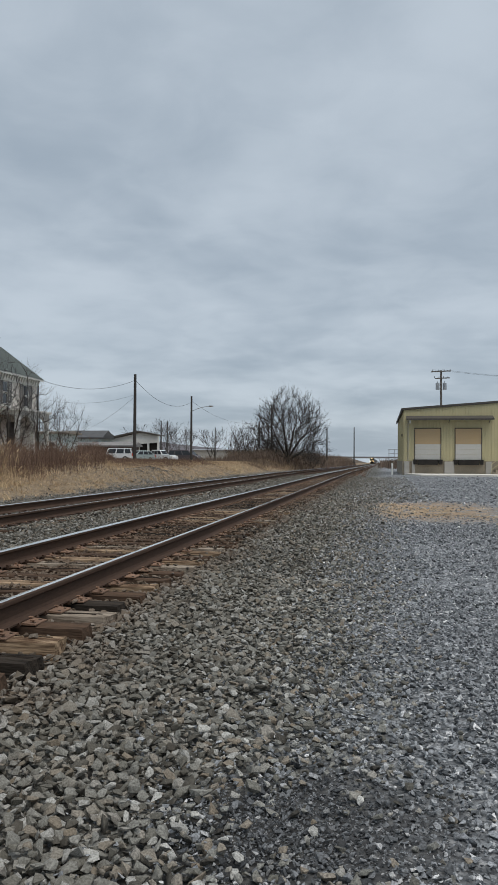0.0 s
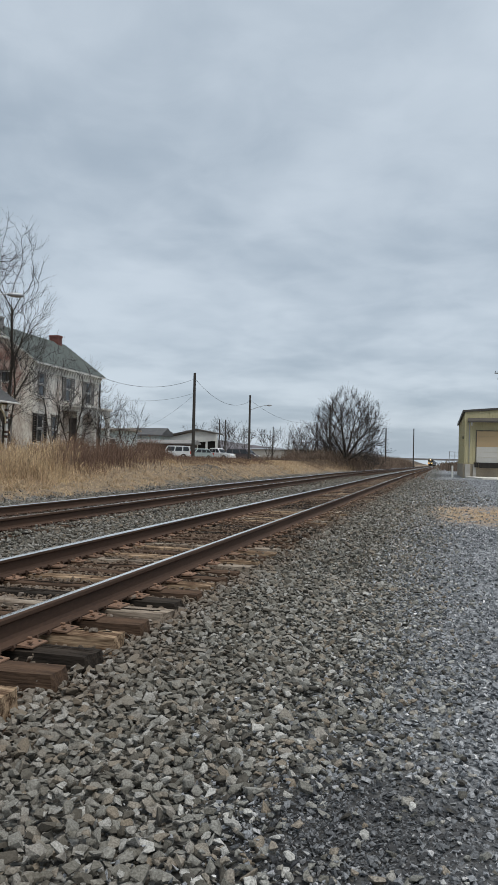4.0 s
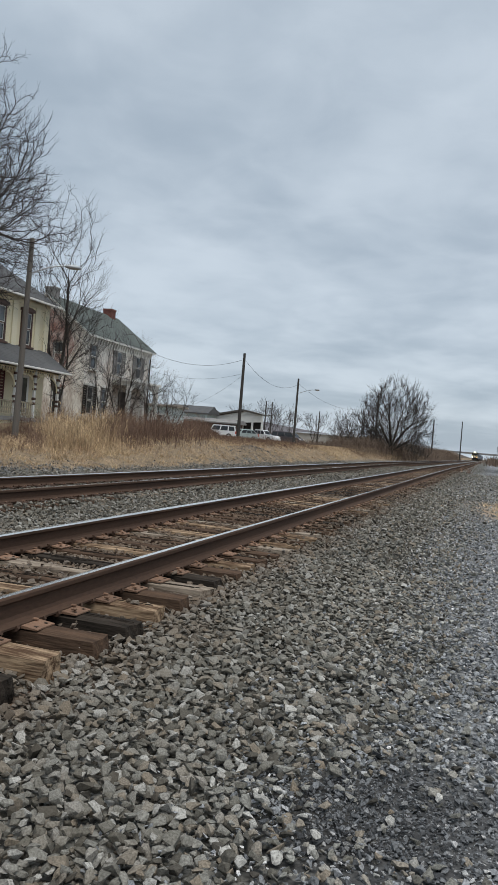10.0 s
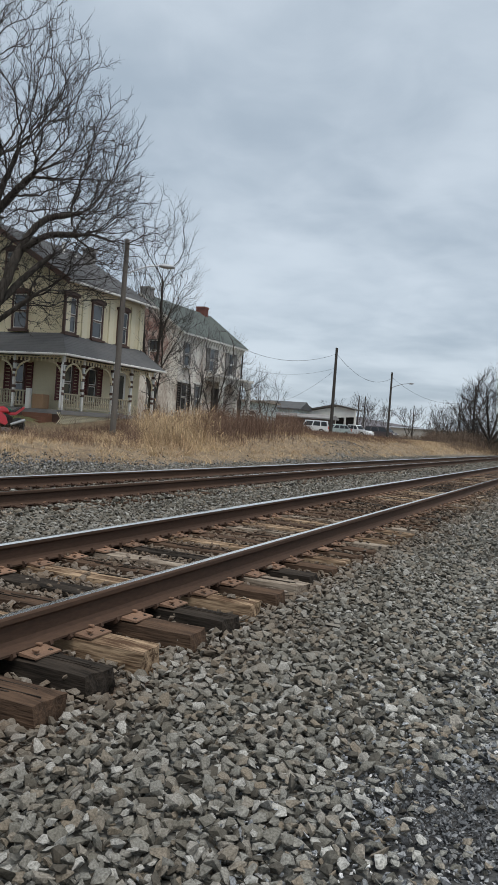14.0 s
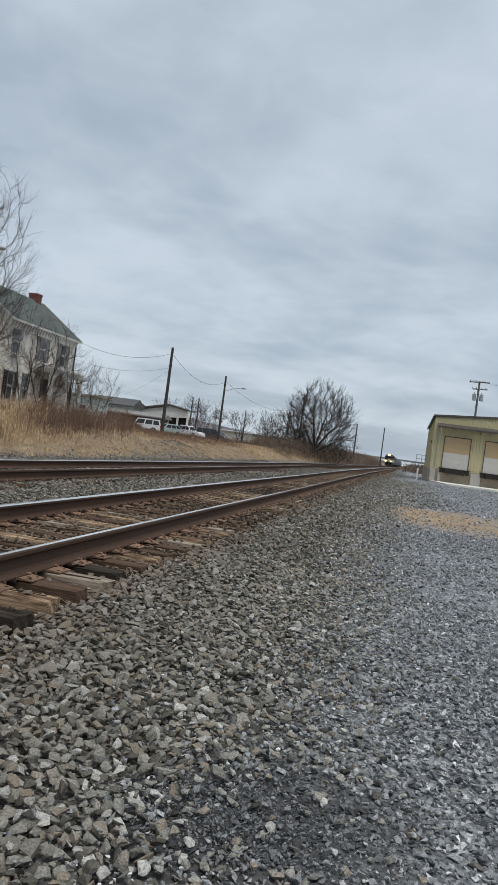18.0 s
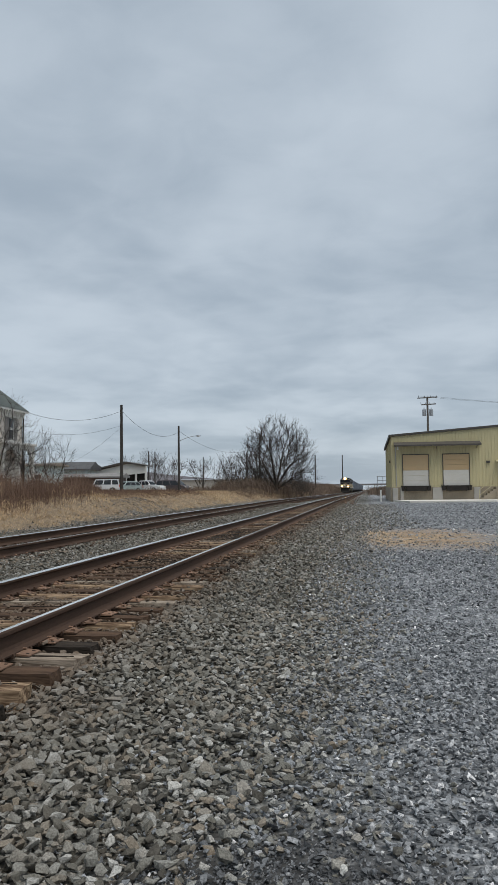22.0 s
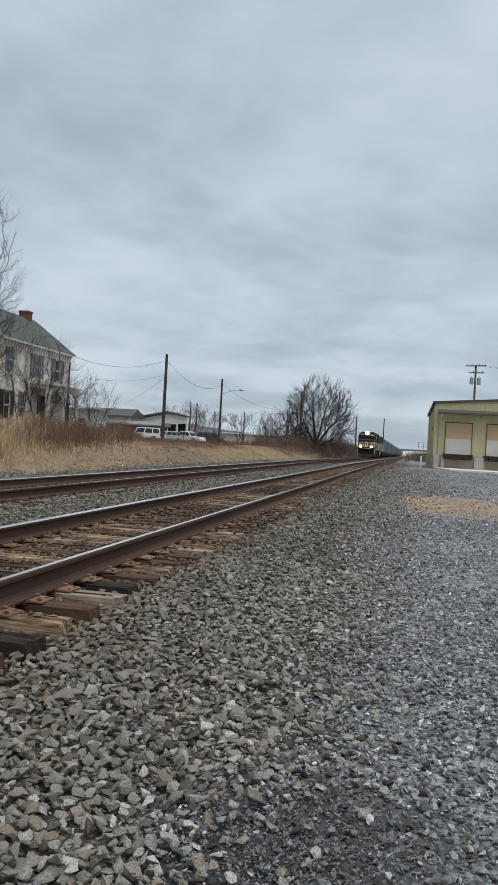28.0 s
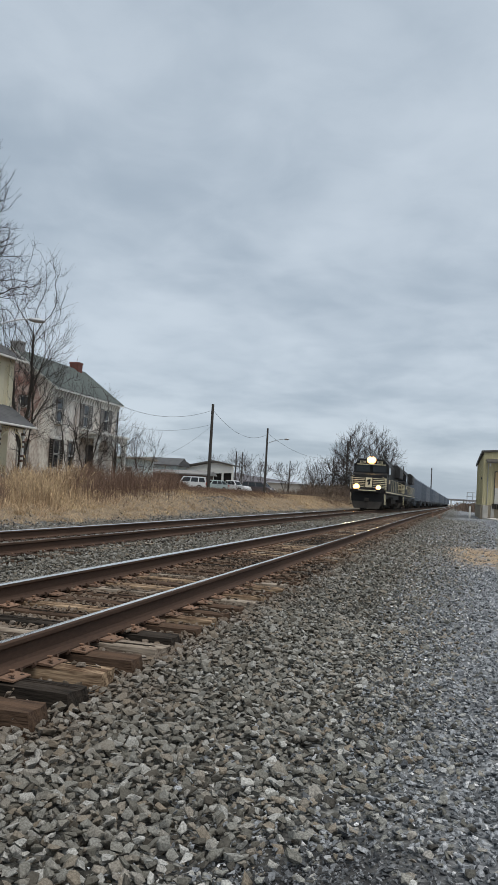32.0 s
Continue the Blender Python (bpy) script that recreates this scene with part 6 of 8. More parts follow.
M["asphalt"] = mat("worn_grey_asphalt", (0.125, 0.128, 0.132), 0.9, 0, (0.20, 0.20, 0.20), 0.6, 14, 0.8, 0.3)
ribbon("street", [(-10.6, -12), (-10.6, 4), (-11.2, 10.5), (-13.4, 15), (-16.4, 20.5), (-19.0, 25)], [(-21, -12), (-20.3, 4), (-19.7, 12), (-19.9, 17), (-20.3, 21), (-20.6, 25.3)], M["asphalt"], 0.035, "worn grey asphalt street beside the lawn")
bm = bmesh.new()
pts = [(-20.4, 6), (-19.9, 12), (-20.15, 17), (-20.6, 21.5)]
for a, b in zip(pts, pts[1:]):
    n = 6
    for k in range(n):
        p, q = Vector(a).lerp(Vector(b), k / n), Vector(a).lerp(Vector(b), (k + 1) / n)
        c = (p + q) / 2
        box(bm, c.x, c.y, gz(c.x, c.y) + 0.02, 0.2, (q - p).length - 0.015, 0.2, rz=math.degrees(math.atan2(q.y - p.y, q.x - p.x)) - 90)
solid("kerb", bm, M["concrete"], "low concrete kerb along the lawn", "kerb", "structure")


# ---- poles and wires ----
def utility_pole(x, y, top, r=0.14, lean=0.0, material="pole", label="bare dark wooden utility pole beside the track"):
    base = gz(x, y) - 0.3
    p = thing("utility_pole", label, "utility pole", pose(x, y, base, 0, lean, 0), group="poles along the track")
    bm = bmesh.new()
    rod(bm, (0, 0, 0), (0, 0, top - base), r, r * 0.7, 12)
    part("shaft", bm, M[material], p)
    return p


def lamp_arm(p, z, reach, turn):
    bm = bmesh.new()
    c, s = math.cos(radians(turn)), math.sin(radians(turn))
    pts = [(reach * f * c, reach * f * s, z + 0.55 * math.sin(f * math.pi * 0.5)) for f in np.linspace(0, 1, 7)]
    pipe(bm, pts, 0.03)
    arm = part("lamp_arm", bm, M["galv"], p)
    bm = bmesh.new()
    bmesh.ops.create_icosphere(bm, subdivisions=2, radius=0.3, matrix=Matrix.Translation((pts[-1][0] + 0.25 * c, pts[-1][1] + 0.25 * s, pts[-1][2])) @ pose(0, 0, 0, 0, 0, turn) @ Matrix.Diagonal((1.25, 0.5, 0.35, 1)))
    part("lamp_head", bm, M["galv"], arm, smooth=True)


P1, P2, P3 = (-19.46, 67.1), (-20.49, 92.3), (-12.83, 108.9)
utility_pole(*P1, 9.11, 0.17)
p2 = utility_pole(*P2, 9.2, 0.16)
lamp_arm(p2, 6.6, 2.6, -20)
utility_pole(*P3, 9.25, 0.15)
utility_pole(-9.2, 170.3, 8.6, 0.17)
utility_pole(-8.2, 312.0, 14.5, 0.26)
lp = utility_pole(-16.1, 27.4, 8.91, 0.14, 0.6, "grey_pole", "weathered street lamp pole in front of the house")
lamp_arm(lp, 7.15, 1.5, 35)
for x, y, t in ((-40, 150, 9), (-34, 168, 8.5), (-29, 200, 11.5), (-27, 185, 10.2), (-36, 132, 8.2)):
    utility_pole(x, y, t, 0.15, 0, "pole", "dark utility pole far behind the sheds")


def cable(name, a, b, sag, r=0.012, label="black cable slung between the poles"):
    a, b = Vector(a), Vector(b)
    bm = bmesh.new()
    n = 14
    pts = [a.lerp(b, k / n) - Vector((0, 0, 4 * sag * (k / n) * (1 - k / n))) for k in range(n + 1)]
    pipe(bm, pts, r, 5)
    return solid(name, bm, M["wire"], label, "cable")


cable("cable", (-24.6, 58.6, 7.75), (*P1, 8.55), 0.75, 0.014)
cable("cable", (-24.8, 58.2, 6.3), (*P1, 7.25), 0.6, 0.009)
cable("cable", (-33.0, 86.0, 4.4), (*P1, 7.1), 0.5, 0.008)
cable("cable", (*P1, 8.6), (*P2, 8.45), 1.3, 0.016)
cable("cable", (*P2, 8.6), (*P3, 7.3), 1.6, 0.015)
cable("cable", (-16.1, 27.4, 6.4), (-55, 30, 7.2), 0.5, 0.014, "black cable running past the house")
cable("cable", (-16.1, 27.4, 8.3), (-24.9, 47.8, 7.2), 0.5, 0.014, "black service cable to the old house")


def transformer_pole():
    x, y = 9.95, 97.5 + 12
    f = 1.126
    p = thing("power_pole", "wooden power pole with crossarms and two transformers", "utility pole", pose(x + 0.9, y, 0))
    bm = bmesh.new()
    top = 13.9
    rod(bm, (0, 0, -0.3 + gz(x, y)), (0, 0, top), 0.2, 0.13, 10)
    part("shaft", bm, M["grey_pole"], p)
    for z, w in ((top - 0.15, 2.7), (top - 1.1, 2.0)):
        bm = bmesh.new()
        box(bm, 0.15 if z < top - 1 else 0, -0.18, z, w, 0.12, 0.14, ry=-2)
        arm = part("crossarm", bm, M["grey_pole"], p)
        for s in (-0.45, -0.15, 0.15, 0.45):
            bm = bmesh.new()
            rod(bm, (s * w, -0.18, z + 0.05), (s * w, -0.18, z + 0.28), 0.05, 0.03, 6)
            part("insulator", bm, M["grime"], arm)
    for s in (-1, 1):
        bm = bmesh.new()
        rod(bm, (s * 0.48, -0.1, 11.2), (s * 0.48, -0.1, 12.1), 0.26, sides=12)
        rod(bm, (s * 0.48, -0.1, 12.1), (s * 0.48, -0.1, 12.35), 0.06, sides=6)
        part("transformer", bm, M["galv"], p)


transformer_pole()
cable("cable", (10.9, 109.5, 14.0), (60, 108, 12.5), 1.4, 0.012, "power line leaving the transformer pole")
cable("cable", (9.8, 109.5, 14.0), (60, 107, 12.4), 1.4, 0.012, "power line leaving the transformer pole")


# ---- distance: road bridge, gantry, mounds ----
def bridge():
    b = thing("road_bridge", "low concrete road bridge across the line far off", "bridge", pose(-10, 1100, float(grade(1100))))
    bm = bmesh.new()
    box(bm, 0, 0, 8.2, 130, 10, 1.5)
    part("deck", bm, M["grey_wood"], b)
    bm = bmesh.new()
    box(bm, 0, -4.9, 9.4, 130, 0.3, 1.0)
    part("parapet", bm, M["grey_wood"], b)
    for x in (-26, 2, 19):
        bm = bmesh.new()
        box(bm, x, 0, 3.7, 1.6, 8, 7.8)
        part("pier", bm, M["concrete"], b)


bridge()


def gantry():
    g = thing("steel_gantry", "grey steel lattice gantry far beyond the warehouse", "gantry", pose(6.6, 254, float(grade(254))))
    for x in (-1.5, 0.2, 1.7):
        bm = bmesh.new()
        rod(bm, (x, 0, -0.2), (x, 0, 5.6), 0.11, sides=6)
        part("post", bm, M["galv"], g)
    for z in (4.2, 5.5):
        bm = bmesh.new()
        rod(bm, (-1.7, 0, z), (1.9, 0, z), 0.08, sides=6)
        part("beam", bm, M["galv"], g)


gantry()


def mound(name, cx, cy, sx, sy, h, material, seed, label, kind="structure"):
    bm = bmesh.new()
    n, k = 28, 9
    rows = []
    for i in range(k + 1):
        f = i / k
        ring = []
        for j in range(n):
            a = 2 * math.pi * j / n
            w = 1 + 0.25 * noise.noise((math.cos(a) * 2 + seed, math.sin(a) * 2, f))
            x, y = cx + sx * f * w * math.cos(a), cy + sy * f * w * math.sin(a)
            z = gz(x, y) - 0.06 + h * (1 - f * f) ** 1.2 * (1 + 0.35 * noise.noise((x * 1.2, y * 1.2, seed)))
            ring.append(bm.verts.new((x, y, z)))
        rows.append(ring)
    for a, b in zip(rows, rows[1:]):
        for j in range(n):
            bm.faces.new((a[j], a[(j + 1) % n], b[(j + 1) % n], b[j]))
    bmesh.ops.remove_doubles(bm, verts=bm.verts, dist=0.001)
    return solid(name, bm, material, label, "ground", kind, smooth=True)


M["soil"] = mat("brown_overgrown_soil", (0.075, 0.058, 0.046), 0.95, 0, (0.125, 0.095, 0.072), 0.25, 3, 0.8, 0.5)
mound("embankment", 16.5, 330, 14, 200, 4.2, M["soil"], 9, "brown overgrown embankment beyond the warehouse")
mound("embankment", -62, 1090, 45, 60, 8.5, M["soil"], 12, "brown embankment carrying the road to the bridge")
mound("embankment", 52, 1095, 50, 60, 9.5, M["soil"], 14, "brown embankment carrying the road to the bridge")
mound("hill", -420, 1100, 330, 260, 30, mat("bare_wooded_hill", (0.10, 0.095, 0.105), 0.95, 0, (0.14, 0.13, 0.135), 0.02, 0.2, 0.8, 0.3), 21, "bare wooded hill on the horizon")


# ---- bare trees ----
def tubes(segs, sides):
    """Frustums for rows of (a, b, ra, rb)."""
    a = np.array([s[0] for s in segs], float)
    b = np.array([s[1] for s in segs], float)
    ra, rb = np.array([s[2] for s in segs])[:, None, None], np.array([s[3] for s in segs])[:, None, None]
    d = b - a
    d /= np.linalg.norm(d, axis=1, keepdims=True) + 1e-9
    ref = np.where(np.abs(d[:, 2:3]) > 0.9, np.array([[1.0, 0, 0]]), np.array([[0, 0, 1.0]]))
    u = np.cross(d, ref)
    u /= np.linalg.norm(u, axis=1, keepdims=True)
    w = np.cross(d, u)
    t = np.linspace(0, 2 * np.pi, sides, endpoint=False)
    ring = np.cos(t)[None, :, None] * u[:, None] + np.sin(t)[None, :, None] * w[:, None]
    v = np.concatenate([a[:, None] + ring * ra, b[:, None] + ring * rb], 1)
    base = np.array([(i, (i + 1) % sides, sides + (i + 1) % sides, sides + i) for i in range(sides)])
    f = base[None] + (np.arange(len(segs)) * 2 * sides)[:, None, None]
    return v.reshape(-1, 3), f.reshape(-1, 4)


def reach(env, q):
    """Whether a place lies inside a crown given as rows of (height, radius) round a shifted axis."""
    (ox, oy), rows = env
    for (z0, r0), (z1, r1) in zip(rows, rows[1:]):
        if z0 <= q.z < z1:
            r = r0 + (r1 - r0) * (q.z - z0) / (z1 - z0)
            return (q.x - ox) ** 2 + (q.y - oy) ** 2 < r * r
    return q.z < rows[0][0]


def grow(rnd, p, d, length, r, level, top, out, up, spread_, kids, bushy=0, fine_r=0.006, env=None, thin=0.0):
    """One branch with its twigs; out collects (a, b, ra, rb, level)."""
    n = 6 if level == 1 else (4 if level < top - 1 else 3)
    q, cur, rr = p, d, r
    end = max(r * (0.24 if level == 1 else 0.42 if level < top else 0.6), fine_r * 0.7)
    jit = 0.085 + 0.017 * level
    for k in range(n):
        cur = (cur + Vector((rnd.gauss(0, jit), rnd.gauss(0, jit), rnd.gauss(0, jit * 0.7) + up * (0.11 if level < 4 else 0.13)))).normalized()
        nq = q + cur * (length / n)
        nr = r + (end - r) * (k + 1) / n
        if env and not reach(env, nq + cur * (0.25 * length / n)):
            if level < 3 or rnd.random() < 0.75:
                nq = q + cur * (length / n * rnd.uniform(0.3, 0.9))
                out.append((q[:], nq[:], rr, max(fine_r * 0.5, nr * 0.4), level))
                return
        out.append((q[:], nq[:], rr, nr, level))
        q, rr = nq, nr
        if level < top and k >= 1:
            more = kids + (bushy if level >= 3 else 0) - (rnd.random() < thin) + (rnd.random() < -thin)
            for _ in range(more if k < n - 1 else more + 1):
                ang = rnd.uniform(0.45, 1.0) * spread_
                axis = cur.orthogonal().normalized()
                axis.rotate(Matrix.Rotation(rnd.uniform(0, 6.283), 3, cur))
                nd = (cur * math.cos(ang) + axis * math.sin(ang)).normalized()
                left = 1.0 - 0.4 * k / n
                grow(rnd, q, nd, length * left * rnd.uniform(0.5, 0.8), max(rr * rnd.uniform(0.42, 0.72), fine_r), level + 1, top, out, up, spread_, kids, bushy, fine_r, env, thin)


def tree_parts(t, segs, split=2):
    thick = [s[:4] for s in segs if s[4] <= split]
    thin = [s[:4] for s in segs if s[4] > split]
    for nm, ss, sides, m in (("trunk", thick, 8, M["bark"]), ("crown", thin, 3, M["twig"])):
        if ss:
            ob = soup(nm, *tubes(ss, sides), m, nm == "trunk")
            ob.parent = t


def bare_tree(x, y, label, seed, trunk_h, trunk_r, limbs, limb_len, top=5, up=0.5, spread_=0.9, kids=1, lean=0.0, flare=1.5, cone=0.5, hint=None, bushy=0, fine_r=0.006, env=None, stem=None, thin=0.0):
    rnd = random.Random(seed)
    z = gz(x, y)
    t = thing("bare_tree", label, "tree", pose(x, y, z - 0.1))
    segs = []
    p, n = Vector((0, 0, 0)), 7
    for k in range(n):
        f0, f1 = k / n, (k + 1) / n
        q = Vector((lean * f1 * trunk_h + rnd.gauss(0, 0.006), rnd.gauss(0, 0.006), trunk_h * f1))
        r0 = trunk_r * (1 + (flare - 1) * max(0, 1 - f0 * 4) ** 2) * (1 - 0.16 * f0 + 0.55 * max(0, f0 - 0.6))
        r1 = trunk_r * (1 + (flare - 1) * max(0, 1 - f1 * 4) ** 2) * (1 - 0.16 * f1 + 0.55 * max(0, f1 - 0.6))
        segs.append((p[:], q[:], r0, r1, 0))
        p = q
    a0 = rnd.uniform(0, 6.28)
    for i in range(limbs):
        a = a0 + 2 * math.pi * i / limbs + rnd.gauss(0, 0.25)
        c = cone * rnd.uniform(0.55, 1.25)
        d = Vector((math.cos(a) * math.sin(c), math.sin(a) * math.sin(c), math.cos(c)))
        start = p - Vector((0, 0, rnd.uniform(0, 0.22) * trunk_h))
        grow(rnd, start, d, limb_len * rnd.uniform(0.8, 1.15), (stem or trunk_r * 0.5) * rnd.uniform(0.75, 1.2), 1, top, segs, up, spread_, kids, bushy, fine_r, env, thin)
    if hint:
        for d, ln, rr, h in hint:
            grow(rnd, Vector((lean * h, 0, h)), Vector(d).normalized(), ln, rr, 1, top, segs, up * 0.5, spread_, kids, bushy, fine_r, env, thin)
    tree_parts(t, segs)
    return t


def loft(chains, sides):
    """Bent tapering limbs, each an unbroken skin along its chain of places."""
    verts, faces, base = [], [], 0
    ang = np.linspace(0, 2 * np.pi, sides, endpoint=False)
    for row, radii in chains:
        row = np.array(row)
        d = np.gradient(row, axis=0)
        d /= np.linalg.norm(d, axis=1, keepdims=True) + 1e-9
        u = np.array((1.0, 0, 0)) if abs(d[0][0]) < 0.8 else np.array((0, 1.0, 0))
        for p, t_, r in zip(row, d, radii):
            u = u - t_ * u.dot(t_)
            u /= np.linalg.norm(u)
            w = np.cross(t_, u)
            verts.append(p + r * (np.cos(ang)[:, None] * u + np.sin(ang)[:, None] * w))
        for k in range(len(row) - 1):
            for j in range(sides):
                faces.append((base + j, base + (j + 1) % sides, base + sides + (j + 1) % sides, base + sides + j))
            base += sides
        base += sides
    return np.concatenate(verts), np.array(faces)


def colonise(rng, pts, parents, env, count, step, reach_, kill, rise=0.12, jitter=0.19, hollow=0.5, rounds=140):
    """Branches grow from the stems towards points strewn in a crown, each drawn by those nearest to it."""
    (ox, oy), rows = env
    zs, rs = np.array([r[0] for r in rows]), np.array([r[1] for r in rows])
    z = rng.uniform(zs[0], zs[-1], count * 6)
    r = np.interp(z, zs, rs)
    z, r = z[rng.random(len(z)) < (r / rs.max()) ** 2], r
    z = z[:count]
    r = np.interp(z, zs, rs) * np.sqrt(hollow * rng.random(len(z)) + (1 - hollow) * rng.random(len(z)) ** 0.4)
    a = rng.uniform(0, 2 * np.pi, len(z))
    # an uneven outline: lobes and hollows round the crown, and a loose rim
    r *= 0.94 + 0.1 * np.sin(3 * a + z * 0.9) + 0.07 * np.sin(7 * a - z * 1.7) + np.clip(rng.normal(0, 0.07, len(z)), -0.1, 0.2)
    z = z + np.clip(rng.normal(0, 0.03, len(z)), -0.04, 0.08) * (zs[-1] - zs[0])
    goal = np.stack([ox + r * np.cos(a), oy + r * np.sin(a), z], -1)
    pos, par = [np.array(p, float) for p in pts], list(parents)
    arr = np.array(pos)
    shoots = np.zeros(len(arr), int)
    d = np.linalg.norm(goal[:, None] - arr[None], axis=2)
    near_i, near_d = d.argmin(1), d.min(1)
    for _ in range(rounds):
        live = (near_d < reach_) & (shoots[near_i] < 2)
        if not live.any():
            break
        # a shoot heeds what lies ahead of it; the stems also branch sideways
        parent_ = np.maximum(np.array(par)[near_i], 0)
        ahead = arr[near_i] - arr[parent_]
        ahead /= np.linalg.norm(ahead, axis=1, keepdims=True) + 1e-9
        towards = (goal - arr[near_i]) / (near_d[:, None] + 1e-9)
        live &= (ahead * towards).sum(1) > np.where(near_i < len(pos), -0.7, -0.25)
        if not live.any():
            break
        ids, inv = np.unique(near_i[live], return_inverse=True)
        way = goal[live] - arr[near_i[live]]
        way /= np.linalg.norm(way, axis=1, keepdims=True) + 1e-9
        total = np.zeros((len(ids), 3))
        np.add.at(total, inv, way)
        total /= np.linalg.norm(total, axis=1, keepdims=True) + 1e-9
        along = arr[ids] - arr[np.maximum(np.array(par)[ids], 0)]
        along /= np.linalg.norm(along, axis=1, keepdims=True) + 1e-9
        out_ = arr[ids] - np.array((ox, oy, zs[0]))
        out_ /= np.linalg.norm(out_, axis=1, keepdims=True) + 1e-9
        # a branch keeps its course and strives outward; points behind it are left to others
        total = 0.55 * total + 0.4 * along + 0.34 * out_ + rng.normal(0, jitter, total.shape)
        total[:, 2] += rise
        total /= np.linalg.norm(total, axis=1, keepdims=True) + 1e-9
        fresh = arr[ids] + total * step
        first = len(arr)
        arr = np.concatenate([arr, fresh])
        shoots[ids] += 1
        shoots = np.concatenate([shoots, np.zeros(len(fresh), int)])
        par += list(ids)
        d = np.linalg.norm(goal[:, None] - fresh[None], axis=2)
        k, m = d.argmin(1), d.min(1)
        better = m < near_d
        near_i, near_d = np.where(better, k + first, near_i), np.where(better, m, near_d)
        keep = near_d > kill
        # points that a branch circles without reaching are given up
        keep &= rng.random(len(goal)) > 0.03
        goal, near_i, near_d = goal[keep], near_i[keep], near_d[keep]
        if not len(goal):
            break
    return arr, np.array(par)


def crown_tree(x, y, label, seed, stem_rows, env, count, step=0.3, reach_=3.0, kill=0.5, tip=0.008, power=2.4, trunk_r=0.4, flare=1.35, twigs=2, twig_len=0.55, rise=0.12, turn=0.0, split_r=0.035, most=0.6):
    """A bare tree: the first row of stem_rows is its trunk, the others limbs that leave it at their first point; the crown grows between."""
    rng = np.random.default_rng(seed)
    t = thing("bare_tree", label, "tree", pose(x, y, gz(x, y) - 0.1))
    c, s_ = math.cos(radians(turn)), math.sin(radians(turn))
    pts, par, bole = [], [], 0
    for row in stem_rows:
        row = [np.array((u * c - v * s_, u * s_ + v * c, w)) for u, v, w in row]
        if pts:
            last = int(np.linalg.norm(np.array(pts) - row[0], axis=1).argmin())
        else:
            pts.append(row[0]), par.append(-1)
            last = 0
        row[0] = pts[last]
        tang = np.gradient(np.array(row), axis=0)
        for p, q, t0, t1 in zip(row, row[1:], tang, tang[1:]):
            n = max(1, int(np.linalg.norm(q - p) / step))
            for k in range(1, n + 1):
                f = k / n
                g = f * f * (3 - 2 * f)
                pts.append(p + (q - p) * g + t0 * (f - 2 * f * f + f ** 3) + t1 * (f ** 3 - f * f) + rng.normal(0, 0.06 * step, 3))
                par.append(last)
                last = len(pts) - 1
        bole = bole or len(pts)
    trunk_n = len(pts)
    arr, par = colonise(rng, pts, par, env, count, step, reach_, kill, rise)
    n = len(arr)
    load = np.zeros(n)
    kids = np.zeros(n, int)
    heavy = np.full(n, -1)
    for i in range(n - 1, 0, -1):
        load[i] = max(load[i], tip ** power)
        p = par[i]
        load[p] += load[i]
        kids[p] += 1
        if heavy[p] < 0 or load[i] > load[heavy[p]]:
            heavy[p] = i
    rad = load ** (1 / power)
    rad = np.minimum(rad * trunk_r / rad[0], np.where(np.arange(n) < 4, 9, trunk_r * most * 1.6)) if rad[0] > trunk_r else rad * (1 + (trunk_r / rad[0] - 1) * np.clip(rad / rad[0], 0, 1))
    # the guided limbs are stout, and the trunk tapers little
    node = np.arange(n)
    rad = np.where((node >= bole) & (node < trunk_n), np.minimum(rad * 1.4, trunk_r * 0.62), rad)
    rad = np.where(node < bole, trunk_r * (1 - 0.16 * arr[:, 2] / stem_rows[0][-1][2]), rad)
    rad = np.maximum(rad, tip)
    swell = rad * (1 + (flare - 1) * np.clip(1 - arr[:, 2] / 0.9, 0, 1) ** 2)
    segs, chains = [], []
    for i in range(1, n):
        if heavy[par[i]] == i and par[i] != 0:
            continue
        row, r = [arr[par[i]]], [swell[par[i]] if par[i] == 0 else min(swell[par[i]] * 0.9, swell[i] * 1.1)]
        k = i
        while k >= 0:
            row.append(arr[k]), r.append(swell[k])
            k = heavy[k]
        thick = max([j for j in range(len(r)) if r[j] > split_r], default=0)
        if thick > 1:
            chains.append((row[:thick + 1], r[:thick + 1]))
        else:
            thick = 0
        segs += [(row[j], row[j + 1], r[j], r[j + 1]) for j in range(thick, len(row) - 1)]
    fine = np.flatnonzero((rad < tip * 3.2) & (np.arange(n) >= trunk_n))
    for i in fine:
        way = arr[i] - arr[par[i]]
        way /= np.linalg.norm(way) + 1e-9
        for _ in range(rng.integers(1, twigs + 1) if kids[i] else twigs + 1):
            away = arr[i] - np.array((env[0][0], env[0][1], env[1][0][0]))
            away /= np.linalg.norm(away) + 1e-9
            bare_end = not kids[i]
            q, dirn = arr[i], way * (0.6 if bare_end else 1.0) + away * (0.8 if bare_end else 0.15) + rng.normal(0, 0.4, 3) + (0, 0, 0.2)
            ln = twig_len * rng.uniform(0.5, 1.1) * (1.7 if bare_end else 1.0)
            r = tip * 0.8
            for k in range(3):
                dirn = dirn / np.linalg.norm(dirn)
                e = q + dirn * ln / 3
                segs.append((q, e, r, r * 0.75))
                if k < 2 and rng.random() < 0.5:
                    w = dirn + rng.normal(0, 0.6, 3)
                    segs.append((e, e + w / np.linalg.norm(w) * ln * 0.3, r * 0.7, r * 0.45))
                q, r = e, r * 0.75
                dirn = dirn + rng.normal(0, 0.28, 3) + (0, 0, 0.12)
